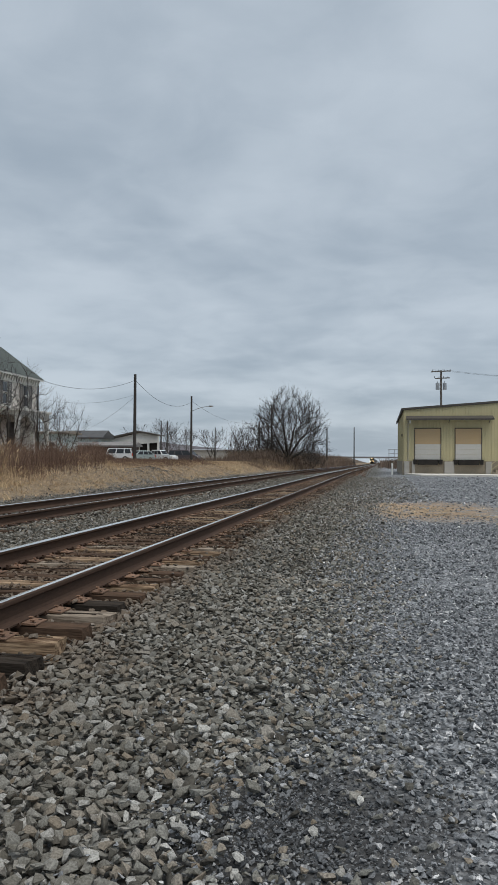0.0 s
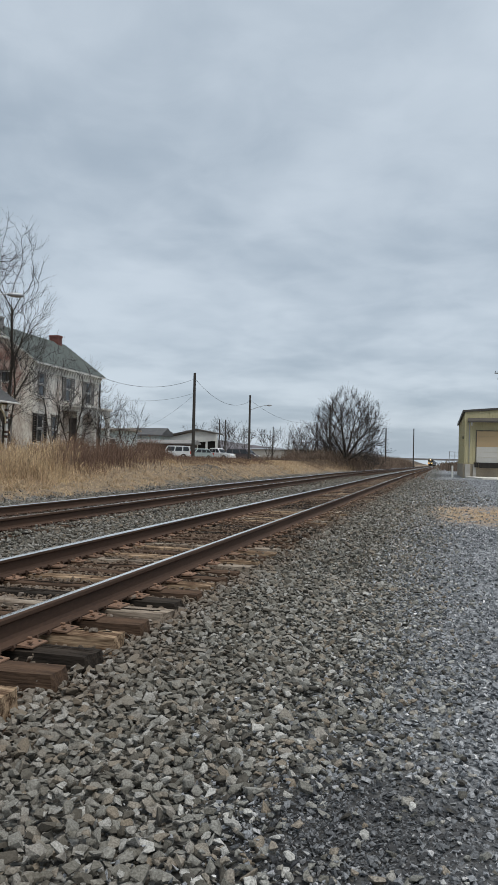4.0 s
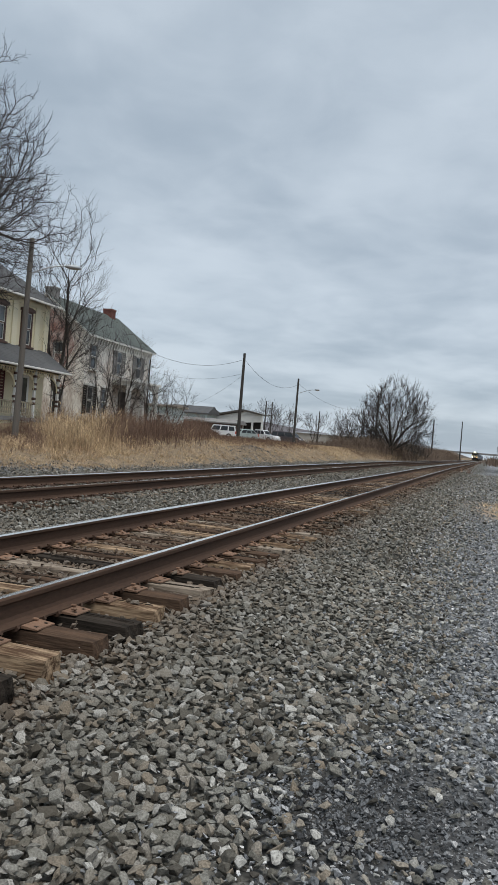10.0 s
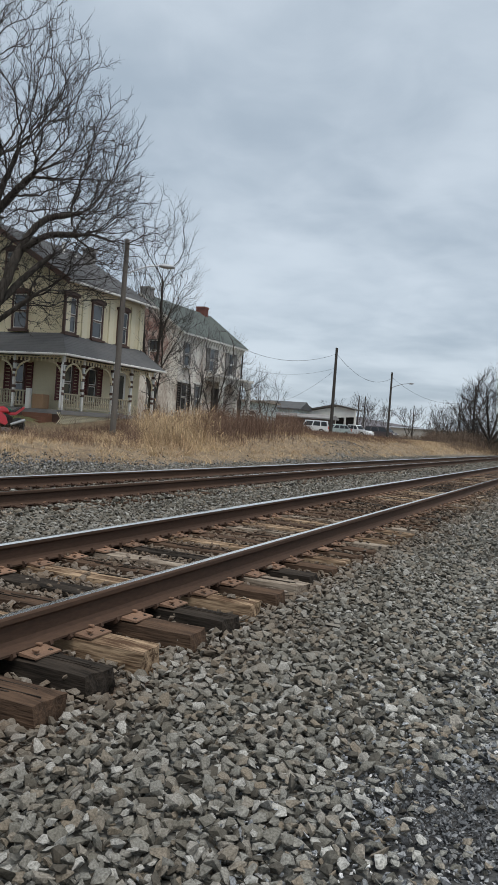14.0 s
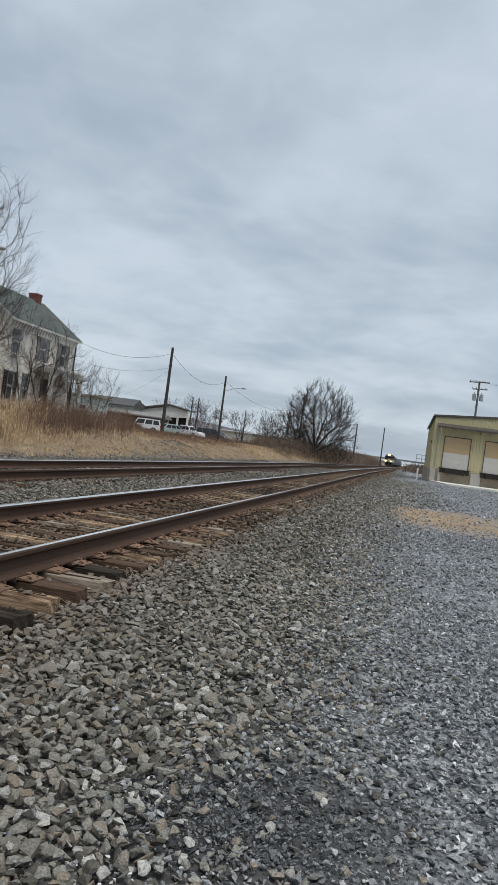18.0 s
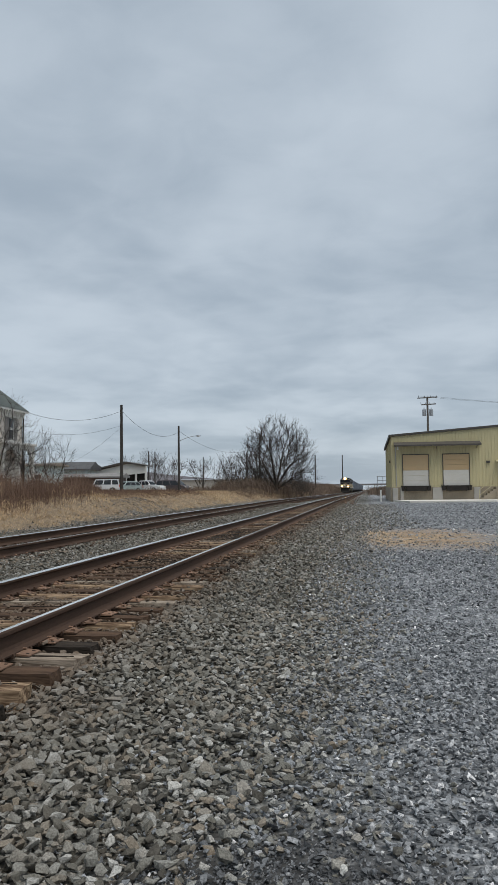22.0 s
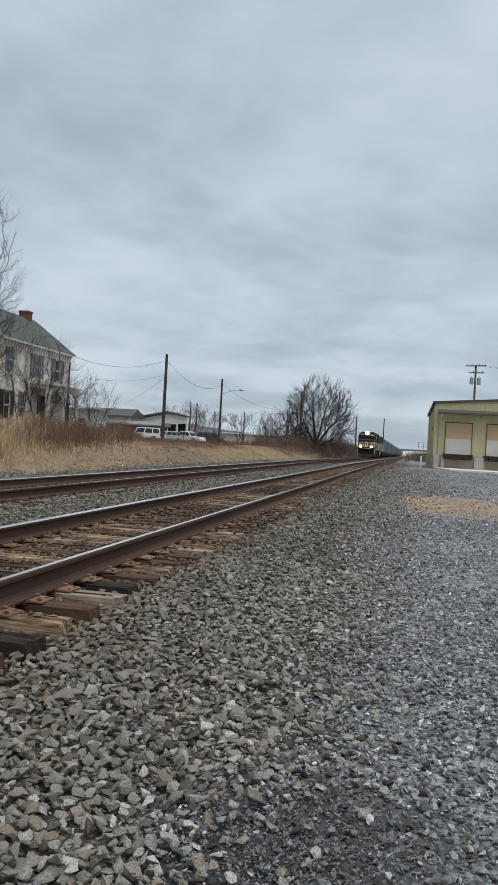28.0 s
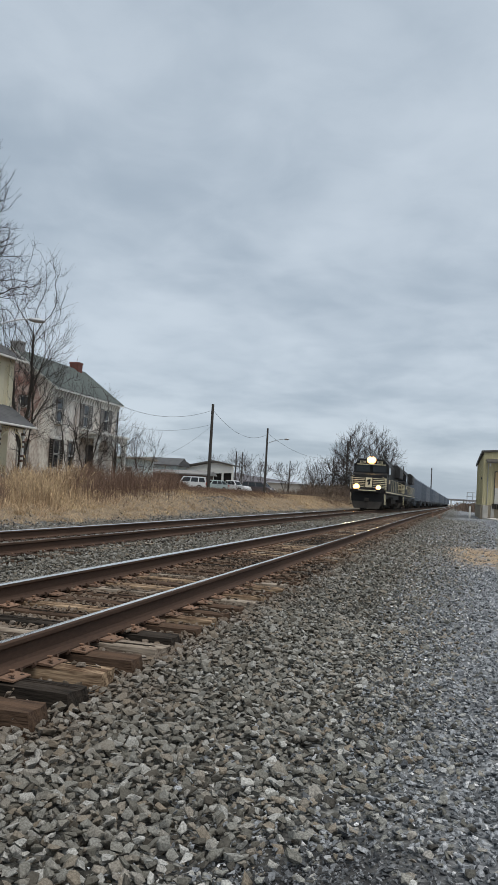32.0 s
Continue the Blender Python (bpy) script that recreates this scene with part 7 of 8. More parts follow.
    for nm, rows_, make, sides, m in (("trunk", chains, loft, 9, M["bark"]), ("crown", segs, tubes, 3, M["twig"])):
        if rows_:
            ob = soup(nm, *make(rows_, sides), m, True)
            ob.parent = t
    return t


MAPLE = ((0.9, 0.1), ((4.6, 3.0), (5.6, 4.8), (7.5, 6.6), (10.3, 7.0), (12.0, 5.8), (13.4, 4.8), (16.8, 3.2), (18.3, 1.6), (18.7, 0.4)))
TALL = ((-0.5, 0.0), ((4.6, 1.5), (6.5, 2.8), (9.0, 4.0), (14.0, 3.8), (20.0, 2.8), (22.5, 0.8)))
# limbs as (along the street front, away from the tracks, up)
crown_tree(-21.75, 24.6, "large bare maple with a thick forked trunk by the porch", 4, [
    [(0, 0, 0), (-0.05, 0.02, 1.8), (0.05, 0, 3.7)],
    [(0, 0, 3.4), (-0.8, 0.2, 4.6), (-2.2, 0.8, 7.6), (-3.1, 1.2, 9.2)],
    [(0, 0, 3.6), (-0.9, -0.6, 4.9), (-1.6, -1.4, 8.0), (-1.7, -1.7, 11.0), (-1.2, -1.8, 14.0)],
    [(0.05, 0, 3.7), (0.05, 0.8, 5.0), (-0.3, 1.6, 8.0), (-0.2, 1.9, 10.5), (0.5, 2.0, 12.0)],
    [(0.05, 0, 3.7), (0.6, -0.9, 4.3), (1.0, -2.0, 8.2), (1.7, -2.4, 10.4)],
    [(0.05, 0, 3.5), (0.9, 0.3, 4.8), (1.7, 0.9, 7.4), (2.6, 1.2, 8.9), (4.2, 1.4, 9.5)],
    [(1.7, 0.9, 7.4), (2.9, 0.4, 8.1), (4.2, 0.0, 8.2)],
    [(0, 0, 3.2), (1.0, -0.4, 4.0), (2.7, -0.8, 5.4)],
    [(-0.3, 1.6, 8.0), (-0.7, 3.0, 10.2)],
    [(-1.7, -1.7, 11.0), (-0.4, -2.2, 13.0)],
    [(1.0, -2.0, 8.2), (2.6, -3.0, 9.8)],
    [(-2.2, 0.8, 7.6), (-2.4, 1.6, 10.4)],
    [(0.9, 0.3, 4.8), (2.2, 1.9, 6.8), (3.2, 2.9, 8.0)],
    [(0, 0, 3.6), (-0.6, 1.4, 5.4), (-1.5, 2.7, 7.4)]], MAPLE, 8200, 0.2, 1.7, 0.28, 0.0095, 2.6, 0.45, 1.45, 1, 0.5, 0.1, 35.0)
crown_tree(-24.05, 22.15, "tall bare maple with upright limbs on the lawn", 17, [
    [(0, 0, 0), (0, 0, 2.5), (-0.12, 0, 5.2)],
    [(-0.12, 0, 5.2), (-0.35, 0.4, 7.2), (-0.5, 0.8, 9.7), (-0.8, 0.9, 13.8)],
    [(-0.12, 0, 5.2), (0.3, -0.3, 7.2), (0.6, -0.7, 10.4), (0.7, -1.0, 14.5)],
    [(-0.1, 0, 4.6), (-0.7, -0.4, 6.0), (-1.3, -1.0, 8.2), (-2.1, -1.6, 10.2)],
    [(-0.12, 0, 5.0), (0.3, 0.5, 6.8), (1.2, 1.1, 10.0), (1.8, 1.4, 13.0)],
    [(-0.1, 0, 4.2), (-1.2, 0.8, 5.4), (-2.6, 1.6, 8.0)]], TALL, 3000, 0.2, 1.7, 0.33, 0.0095, 2.5, 0.36, 1.3, 1, 0.5, 0.18, 35.0)
for i, (x, y) in enumerate(((-47.5, 46.0), (-60.5, 44.0), (-66.0, 47.0), (-57.5, 43.0), (-64.0, 52.0))):
    bare_tree(x, y, "bare tree standing far behind the lawn", 23 + i, 3.2, 0.15, 7, 6.2, 5, 0.45, 0.8, 1, 0, 1.2, 0.45, None, 0, 0.013, None, 0.06)
for x, y, h, r, seed in ((-21.35, 38.7, 13.4, 0.12, 31), (-20.5, 37.7, 8.6, 0.07, 35)):
    w = h / 13.4
    crown_tree(x, y, "slender bare tree between the two houses", seed, [
        [(0, 0, 0), (0.05, 0.05, 2.2 * w)],
        [(0.05, 0.05, 2.2 * w), (0.3, -0.1, 5 * w), (0.25, -0.3, 8.5 * w)],
        [(0.05, 0.05, 1.6 * w), (-0.5, 0.2, 4 * w), (-0.8, 0.4, 7 * w)],
        [(0.3, -0.1, 5 * w), (0.9, 0.3, 7.0 * w)]], ((0.2, 0), ((2.5 * w, 0.8), (5 * w, 1.9), (8.5 * w, 2.4), (11.5 * w, 2.0), (13.2 * w, 0.6))), int(520 * w), 0.24, 1.9, 0.38, 0.008, 2.3, r, 1.3, 1, 0.6, 0.3, 30.0, 0.03)
for i, (x, y, h) in enumerate(((-22.6, 46.6, 6.4), (-22.3, 48.6, 7.0), (-22.6, 50.5, 4.6), (-22.0, 52.6, 6.0), (-22.2, 55.4, 4.4), (-23.2, 60.5, 5.0))):
    w = h / 5
    crown_tree(x, y, "bare shrubby tree in front of the old house", 141 + i, [
        [(0, 0, 0), (0.04, 0.03, 0.7 * w)],
        [(0, 0, 0.3 * w), (-0.5, 0.3, 1.6 * w), (-0.9, 0.5, 2.8 * w)],
        [(0, 0, 0.4 * w), (0.5, -0.2, 1.8 * w), (0.7, -0.4, 3.0 * w)],
        [(0.04, 0.03, 0.7 * w), (0.1, 0.3, 2.4 * w)]], ((0, 0), ((0.8 * w, 1.1 * w), (2.2 * w, 1.9 * w), (3.8 * w, 1.8 * w), (5.0 * w, 0.5))), int(120 * w), 0.22, 1.8, 0.4, 0.009, 2.2, 0.05 * w, 1.3, 1, 0.6, 0.2, 50.0 * i, 0.022)
crown_tree(-9.9, 104.4, "broad bare tree with a round crown beside the track", 52, [
    [(0, 0, 0), (0, 0, 1.6)],
    [(0, 0, 1.2), (-1.0, 0.3, 2.8), (-1.7, 0.4, 4.2)],
    [(0, 0, 1.6), (-0.3, -0.4, 3.4), (-0.5, -0.6, 5.2)],
    [(0, 0, 1.6), (0.4, 0.5, 3.4), (0.7, 0.7, 5.2)],
    [(0, 0, 1.3), (1.0, -0.3, 2.8), (1.8, -0.4, 4.0)],
    [(0, 0, 0.9), (1.6, 0.4, 2.0), (2.4, 0.5, 2.6)],
    [(0, 0, 0.9), (-1.6, -0.4, 2.0), (-2.4, -0.5, 2.6)]], ((0.1, 0), ((1.0, 3.0), (2.5, 4.6), (5.0, 5.2), (7.0, 4.6), (8.8, 2.8), (10.0, 0.6))), 3200, 0.3, 2.0, 0.36, 0.016, 2.3, 0.26, 1.3, 2, 0.8, 0.2, 0.0, 0.05)
for i, (x, y, h) in enumerate(((-15.0, 106, 5.0), (-13.2, 108, 6.0), (-16.8, 107, 4.4), (-18.2, 109, 4.0), (-12.2, 111, 5.4), (-6.9, 110, 3.4), (-8.0, 115, 3.8), (-6.6, 121, 3.0))):
    w = h / 5
    crown_tree(x, y, "small bare tree in the trackside scrub", 60 + i, [
        [(0, 0, 0), (0.05, 0, 0.5 * w)],
        [(0, 0, 0.3 * w), (-0.5, 0.3, 1.8 * w)],
        [(0, 0, 0.4 * w), (0.5, -0.3, 1.9 * w)],
        [(0, 0, 0.5 * w), (0.1, 0.4, 2.2 * w)]], ((0, 0), ((0.6 * w, 1.0 * w), (2.0 * w, 1.9 * w), (3.6 * w, 1.7 * w), (5.0 * w, 0.4))), int(420 * w), 0.24, 1.6, 0.3, 0.012, 2.3, 0.09 * w, 1.2, 1, 0.5, 0.3, 40.0 * i, 0.04)
for i, (x, y, h) in enumerate(((-30.5, 118, 5.4), (-33, 122, 5.0), (-28, 120, 4.4), (-37, 126, 5.4), (-24.5, 124, 4.4), (-20, 128, 3.6), (-23, 140, 5.0), (-18, 150, 3.8), (-35, 140, 5.6), (-27, 132, 4.4), (-15.5, 160, 3.8), (-13, 175, 3.6))):
    bare_tree(x, y, "bare tree behind the sheds", 80 + i, 1.0, 0.1, 6, h * 0.66, 4, 0.45, 0.75, 1, 0, 1.2, 0.5, None, 0, 0.016, None, 0.045, 0.35)
bare_tree(13.5, 118, "bare treetop behind the warehouse roof", 99, 5.5, 0.16, 5, 1.9, 5, 0.5, 0.9, 1, 0, 1.2, 0.7)


# ---- grass, reeds and scrub ----
def strips(name, root, tip, w, rise, material, rng, label, bend=0.35, w_end=0.25):
    """Bent strips of two quads each, from their roots by a sideways tip and a rise."""
    n = len(root)
    a = rng.uniform(0, 2 * np.pi, n)
    side = np.stack([np.cos(a), np.sin(a), np.zeros(n)], -1) * (w / 2)[:, None]
    zed = np.zeros((n, 3))
    zed[:, 2] = rise
    mid, end = root + tip * bend + zed * 0.62, root + tip + zed
    v = np.stack([root - side, root + side, mid - side * 0.85, mid + side * 0.85, end - side * w_end, end + side * w_end], 1)
    f = np.array([(0, 1, 3, 2), (2, 3, 5, 4)])[None] + (np.arange(n) * 6)[:, None, None]
    return tagged(soup(name, v.reshape(-1, 3), f.reshape(-1, 4), material), label, "grass", kind="stuff")


def blades(name, x, y, h, w, lean, material, rng, label, bend=0.35, k=None, twigs=0, plume=0.0):
    """Stalks standing on the ground; those of one clump k lean together; twigs fork from them, plumes sit on top."""
    n = len(x)
    b = rng.uniform(0, 2 * np.pi, n)
    if k is not None:
        b = rng.uniform(0, 2 * np.pi, k.max() + 1)[k] + rng.normal(0, 0.8, n)
    low = np.clip((x - (2.2 - 0.376 * y)) / (0.03 * y), 0, 1) * ((x < -8) & (y < 95) & (y > 30))
    h = np.minimum(h, h * (1 - low) + (0.10 + 0.2 * h) * low)
    tip = np.stack([np.cos(b), np.sin(b), np.zeros(n)], -1) * (lean * h)[:, None]
    root = np.stack([x, y, ground_z(x, y) - 0.03], -1)
    roots, tips, ws, hs = [root], [tip], [w], [h]
    up_ = np.array([0, 0, 1.0])
    for _ in range(twigs):
        f = rng.uniform(0.3, 0.95, n)
        c = rng.uniform(0, 2 * np.pi, n)
        ln = h * rng.uniform(0.15, 0.42, n)
        bow = bend * np.minimum(f / 0.62, 1) + (1 - bend) * np.clip((f - 0.62) / 0.38, 0, 1)
        roots.append(root + tip * bow[:, None] + (h * f)[:, None] * up_)
        tips.append(np.stack([np.cos(c), np.sin(c), np.zeros(n)], -1) * (ln * rng.uniform(0.3, 0.9, n))[:, None])
        ws.append(w * 0.6)
        hs.append(ln * rng.uniform(0.4, 0.9, n))
    if plume:
        m = np.flatnonzero(rng.random(n) < plume)
        roots.append(root[m] + tip[m] + (h[m])[:, None] * up_ - 0.05 * up_)
        tips.append(tip[m] * 0.25)
        ws.append(np.full(len(m), 0.035)), hs.append(rng.uniform(0.08, 0.2, len(m)))
    return strips(name, np.concatenate(roots), np.concatenate(tips), np.concatenate(ws), np.concatenate(hs), material, rng, label, bend)


def clumped(rng, x0, x1, y0, y1, clumps, per, radius):
    cx, cy = rng.uniform(x0, x1, clumps), rng.uniform(y0, y1, clumps)
    k = np.repeat(np.arange(clumps), rng.poisson(per, clumps))
    return cx[k] + rng.normal(0, radius, len(k)), cy[k] + rng.normal(0, radius, len(k)), k


def plants():
    rng = np.random.default_rng(5)
    U = rng.uniform
    # golden reeds on the crest of the bank
    x, y, k = clumped(rng, -18.5, -10.6, 23.5, 39.0, 270, 60, 0.3)
    keep = (x < 2.4 - 0.515 * y + rng.normal(0, 0.5, len(x))) & (y > 21.6 + 1.385 * (-11 - x) + np.abs(rng.normal(0, 0.9, len(x))))
    x, y, k = x[keep], y[keep], k[keep]
    h = (U(0.3, 0.85, 400)[k] + 0.45 * (rng.random(400) < 0.3)[k]) * np.clip((-9.4 - x) / 2.4, 0.25, 1) * U(0.45, 1.2, len(x))
    blades("dry_reeds", x, y, h, U(0.007, 0.018, len(x)), np.abs(rng.normal(0.2, 0.45, len(x))), M["straw"], rng, "tall dry golden reeds on the bank", 0.3, k, 1, 0.2)
    x, y = spread(rng, -16.5, -10.2, 21.0, 35, 70)
    keep = (x < 3.0 - 0.472 * y + rng.normal(0, 0.5, len(x))) & (y > 17.5 + 1.385 * (-11 - x))
    x, y = x[keep], y[keep]
    blades("dry_reeds", x, y, U(0.06, 0.34, len(x)), U(0.008, 0.02, len(x)), U(0.4, 2.0, len(x)), M["straw"], rng, "matted dry reeds at the foot of the stand")
    x, y, k = clumped(rng, -19.0, -11.0, 19, 36, 330, 24, 0.32)
    h = U(0.4, 1.2, 400)[k] * U(0.5, 1.15, len(x)) * np.where(y > 21.0 + 1.385 * (-11 - x), 1.0, 0.38)
    keep = (x > -11.0 - np.clip(y - 10, 0, 20) * 0.62 + 0.3) & (rng.random(400)[k] < np.where(y > 21.6 + 1.385 * (-11 - x), 0.16, 0.8))
    blades("brown_scrub", x[keep], y[keep], h[keep], U(0.006, 0.013, keep.sum()), np.abs(rng.normal(0.12, 0.38, keep.sum())), M["brush"], rng, "brown dead stalks among the reeds", 0.35, k[keep], 4)
    # short dry grass
    x, y = spread(rng, -14.5, -8.3, 7, 62, 75)
    patch = 0.5 + 0.5 * np.sin(x * 1.9 + 2.2 * np.sin(y * 0.41)) * np.sin(y * 0.77 + 1.3 * np.sin(x * 1.1))
    keep = (rng.random(len(x)) < np.clip((-8.0 - x) / 1.8, 0, 1) * (0.25 + 0.75 * patch)) & (x > -11.0 - np.clip(y - 10, 0, 20) * 0.62 + 0.6) & (np.hypot(x + 10.2, y - 12.2) > 1.2)
    x, y = x[keep], y[keep]
    blades("dry_grass", x, y, U(0.04, 0.17, len(x)), U(0.008, 0.02, len(x)), U(0.6, 2.4, len(x)), M["straw"], rng, "short dry grass beside the track")
    x, y, k = clumped(rng, -14.5, -8.7, 9.5, 66, 760, 26, 0.11)
    keep = (x < -8.6) & (x > -11.0 - np.clip(y - 10, 0, 20) * 0.62 + 0.5) & (np.hypot(x + 10.2, y - 12.2) > 1.3)
    x, y, k = x[keep], y[keep], k[keep]
    blades("grass_tufts", x, y, U(0.06, 0.24, 800)[k] * U(0.5, 1.2, len(x)), U(0.008, 0.018, len(x)), U(0.3, 1.3, len(x)), M["straw"], rng, "tufts of dry golden grass on the bank", 0.3, k)
    x, y = spread(rng, -15, -8.6, 62, 150, 40)
    keep = rng.random(len(x)) < np.clip((-8.4 - x) / 1.8, 0, 1)
    x, y = x[keep], y[keep]
    blades("dry_grass", x, y, U(0.2, 0.6, len(x)), U(0.015, 0.035, len(x)), U(0.3, 1.0, len(x)), M["straw"], rng, "pale dry grass along the track")
    x, y = spread(rng, -20, -12.5, 15, 30, 45)
    keep = (x < -10.6 - (y - 9) * 0.0) & (x > -11.0 - np.clip(y - 10, 0, 20) * 0.62 + 1.2)
    x, y = x[keep], y[keep]
    blades("dry_grass", x, y, U(0.06, 0.22, len(x)), U(0.008, 0.018, len(x)), U(0.5, 1.6, len(x)), M["straw"], rng, "matted dry grass beside the street")
    # brown scrub
    x, y, k = clumped(rng, -20.5, -11.0, 28, 66, 900, 27, 0.36)
    h = (U(0.4, 1.15, 1000)[k] + 0.5 * (rng.random(1000) < 0.25)[k]) * U(0.4, 1.15, len(x)) * np.clip((-10.4 - x) / 2.0, 0.3, 1)
    keep = (x > 2.4 - 0.53 * y) | (rng.random(1000)[k] < 0.14)
    x, y, h, k = x[keep], y[keep], h[keep], k[keep]
    blades("brown_scrub", x, y, h, U(0.009, 0.019, len(x)), np.abs(rng.normal(0.1, 0.38, len(x))), M["brush"], rng, "reddish brown dead scrub on the bank", 0.35, k, 3)
    x, y, k = clumped(rng, -17.5, -11.0, 34, 60, 60, 40, 0.25)
    h = U(0.3, 0.8, 700)[k] * U(0.5, 1.2, len(x))
    blades("dry_reeds", x, y, h, U(0.01, 0.02, len(x)), np.abs(rng.normal(0.2, 0.5, len(x))), M["straw"], rng, "golden grass tufts among the scrub", 0.3, k)
    x, y, k = clumped(rng, -16, -8.5, 95, 320, 700, 26, 0.9)
    h = U(0.8, 2.6, 800)[k] * U(0.5, 1.1, len(x))
    blades("brown_scrub", x, y, h, U(0.03, 0.06, len(x)), U(0.1, 0.6, len(x)), M["far_brush"], rng, "brown scrub lining the far track", 0.35, k, 2)
    x, y, k = clumped(rng, -17, -9.2, 78, 112, 330, 40, 0.5)
    h = U(0.5, 1.7, 400)[k] * U(0.5, 1.1, len(x)) * np.clip((-8.9 - x) / 1.6, 0.25, 1) * np.clip((y - 74) / 14, 0.3, 1)
    blades("brown_scrub", x, y, h, U(0.016, 0.03, len(x)), U(0.1, 0.6, len(x)), M["far_brush"], rng, "reddish brown brush under the trackside trees", 0.35, k, 4)
    x, y, k = clumped(rng, -45, -16, 66, 130, 420, 22, 0.7)
    h = U(0.4, 1.1, 500)[k] * U(0.5, 1.1, len(x))
    blades("brown_scrub", x, y, h, U(0.02, 0.04, len(x)), U(0.1, 0.7, len(x)), M["far_brush"], rng, "brown scrub round the parked cars", 0.35, k, 3)
    x, y, k = clumped(rng, 3.5, 22, 150, 420, 420, 22, 1.2)
    h = U(0.6, 1.8, 500)[k] * U(0.5, 1.1, len(x))
    blades("brown_scrub", x, y, h + 0.6, U(0.05, 0.1, len(x)), U(0.1, 0.6, len(x)), M["far_brush"], rng, "brown scrub beyond the warehouse", 0.35, k, 1)
    # straw lying on the yard
    cx, cy = rng.normal(3.9, 1.1, 70), rng.normal(21.6, 2.3, 70)
    pick = rng.integers(0, 70, 9000)
    x, y = cx[pick] + rng.normal(0, 0.3, 9000), cy[pick] + rng.normal(0, 0.45, 9000)
    blades("loose_straw", x, y, U(0.015, 0.06, len(x)), U(0.012, 0.03, len(x)), U(2.5, 6.0, len(x)), M["straw"], rng, "loose straw trodden into the gravel", 0.5)
    # lawn and fallen leaves
    x, y = spread(rng, -36, -20.6, 12, 28.3, 120)
    keep = (x < -21.6 + 0.15 * (y - 20)) & (rng.random(len(x)) < 0.8)
    x, y = x[keep], y[keep]
    blades("lawn_grass", x, y, U(0.03, 0.10, len(x)), U(0.01, 0.02, len(x)), U(0.3, 1.2, len(x)), mat("winter_lawn", (0.10, 0.115, 0.04), 0.9, 0, (0.18, 0.165, 0.07), 0.7, 4, 0.8, 0, per_island=0.3), rng, "patchy green winter lawn")
    y = U(9, 26, 7000)
    x = -19.5 - 0.07 * (y - 12) + rng.normal(0, 0.42, 7000) - 2.2 * (rng.random(7000) < 0.12) * rng.random(7000)
    blades("fallen_leaves", x, y, U(0.075, 0.12, len(x)), U(0.05, 0.11, len(x)), U(0.4, 1.3, len(x)), mat("dead_leaves", (0.20, 0.105, 0.055), 0.9, 0, (0.13, 0.075, 0.045), 2, 9, 0.8, 0, per_island=0.4), rng, "brown fallen leaves along the kerb", 0.5)


plants()
bm = bmesh.new()
for i in range(16):
    a = Vector((1.2 + random.gauss(0, 0.2), 60.5 + random.gauss(0, 0.5), 0.0))
    rod(bm, a, a + Vector((random.gauss(0, 0.3), random.gauss(0, 0.3), random.uniform(0.3, 0.8))), 0.02, 0.008, 4)
solid("weed_clump", bm, M["brush"], "dead weed clump growing in the gravel", "weed", "stuff")


# ---- the train ----
M["cab_glass"] = mat("dark_cab_glass", (0.015, 0.018, 0.02), 0.08, 0, (0.03, 0.032, 0.035), 2, 8, 0.4, 0, spec=0.3)
M["number_glow"] = glow("lit_number_board", (0.5, 0.44, 0.32), 0.03)
M["headlight"] = glow("lit_headlight", (1.0, 0.74, 0.38), 110.0)
# warm glow for discs that stand in for glare round the lamps
M["lamp_glare"] = glow("warm_lamp_glare", (1.0, 0.5, 0.14), 5.0)
M["ditch"] = glow("lit_ditch_light", (1.0, 0.74, 0.40), 50.0)
M["rail_yellow"] = mat("cream_handrail_paint", (0.62, 0.55, 0.36), 0.6, 0, (0.5, 0.45, 0.3), 3, 20, 0.4, 0)
M["loco_grey"] = mat("sooty_black_hood_paint", (0.014, 0.014, 0.015), 0.6, 0, (0.03, 0.028, 0.026), 1, 10, 0.6, 0.05)


def truck(parent, y, axles=3, gauge=0.7525, r=0.5):
    bm = bmesh.new()
    for s in (-1, 1):
        box(bm, s * 0.98, y, 0.62, 0.16, 1.75 * axles - 0.7, 0.34)
        for k in range(axles):
            box(bm, s * 1.02, y + (k - (axles - 1) / 2) * 1.75, 0.5, 0.2, 0.42, 0.5)
    box(bm, 0, y, 0.75, 1.9, 0.6, 0.3)
    t = part("truck", bm, M["grime"], parent)
    for k in range(axles):
        yy = y + (k - (axles - 1) / 2) * 1.75
        for s in (-1, 1):
            b = bmesh.new()
            rod(b, (s * (gauge - 0.05), yy, r), (s * (gauge + 0.07), yy, r), r, sides=20)
            rod(b, (s * (gauge - 0.09), yy, r), (s * (gauge - 0.05), yy, r), r + 0.03, sides=20)
            part("wheel", b, M["grime"], t)


def coupler(parent, y, s):
    bm = bmesh.new()
    box(bm, 0, y + s * 0.3, 0.88, 0.16, 0.7, 0.2)
    box(bm, 0.05, y + s * 0.7, 0.88, 0.34, 0.26, 0.3)
    bevel(bm, 0.03)
    part("coupler", bm, M["grime"], parent)


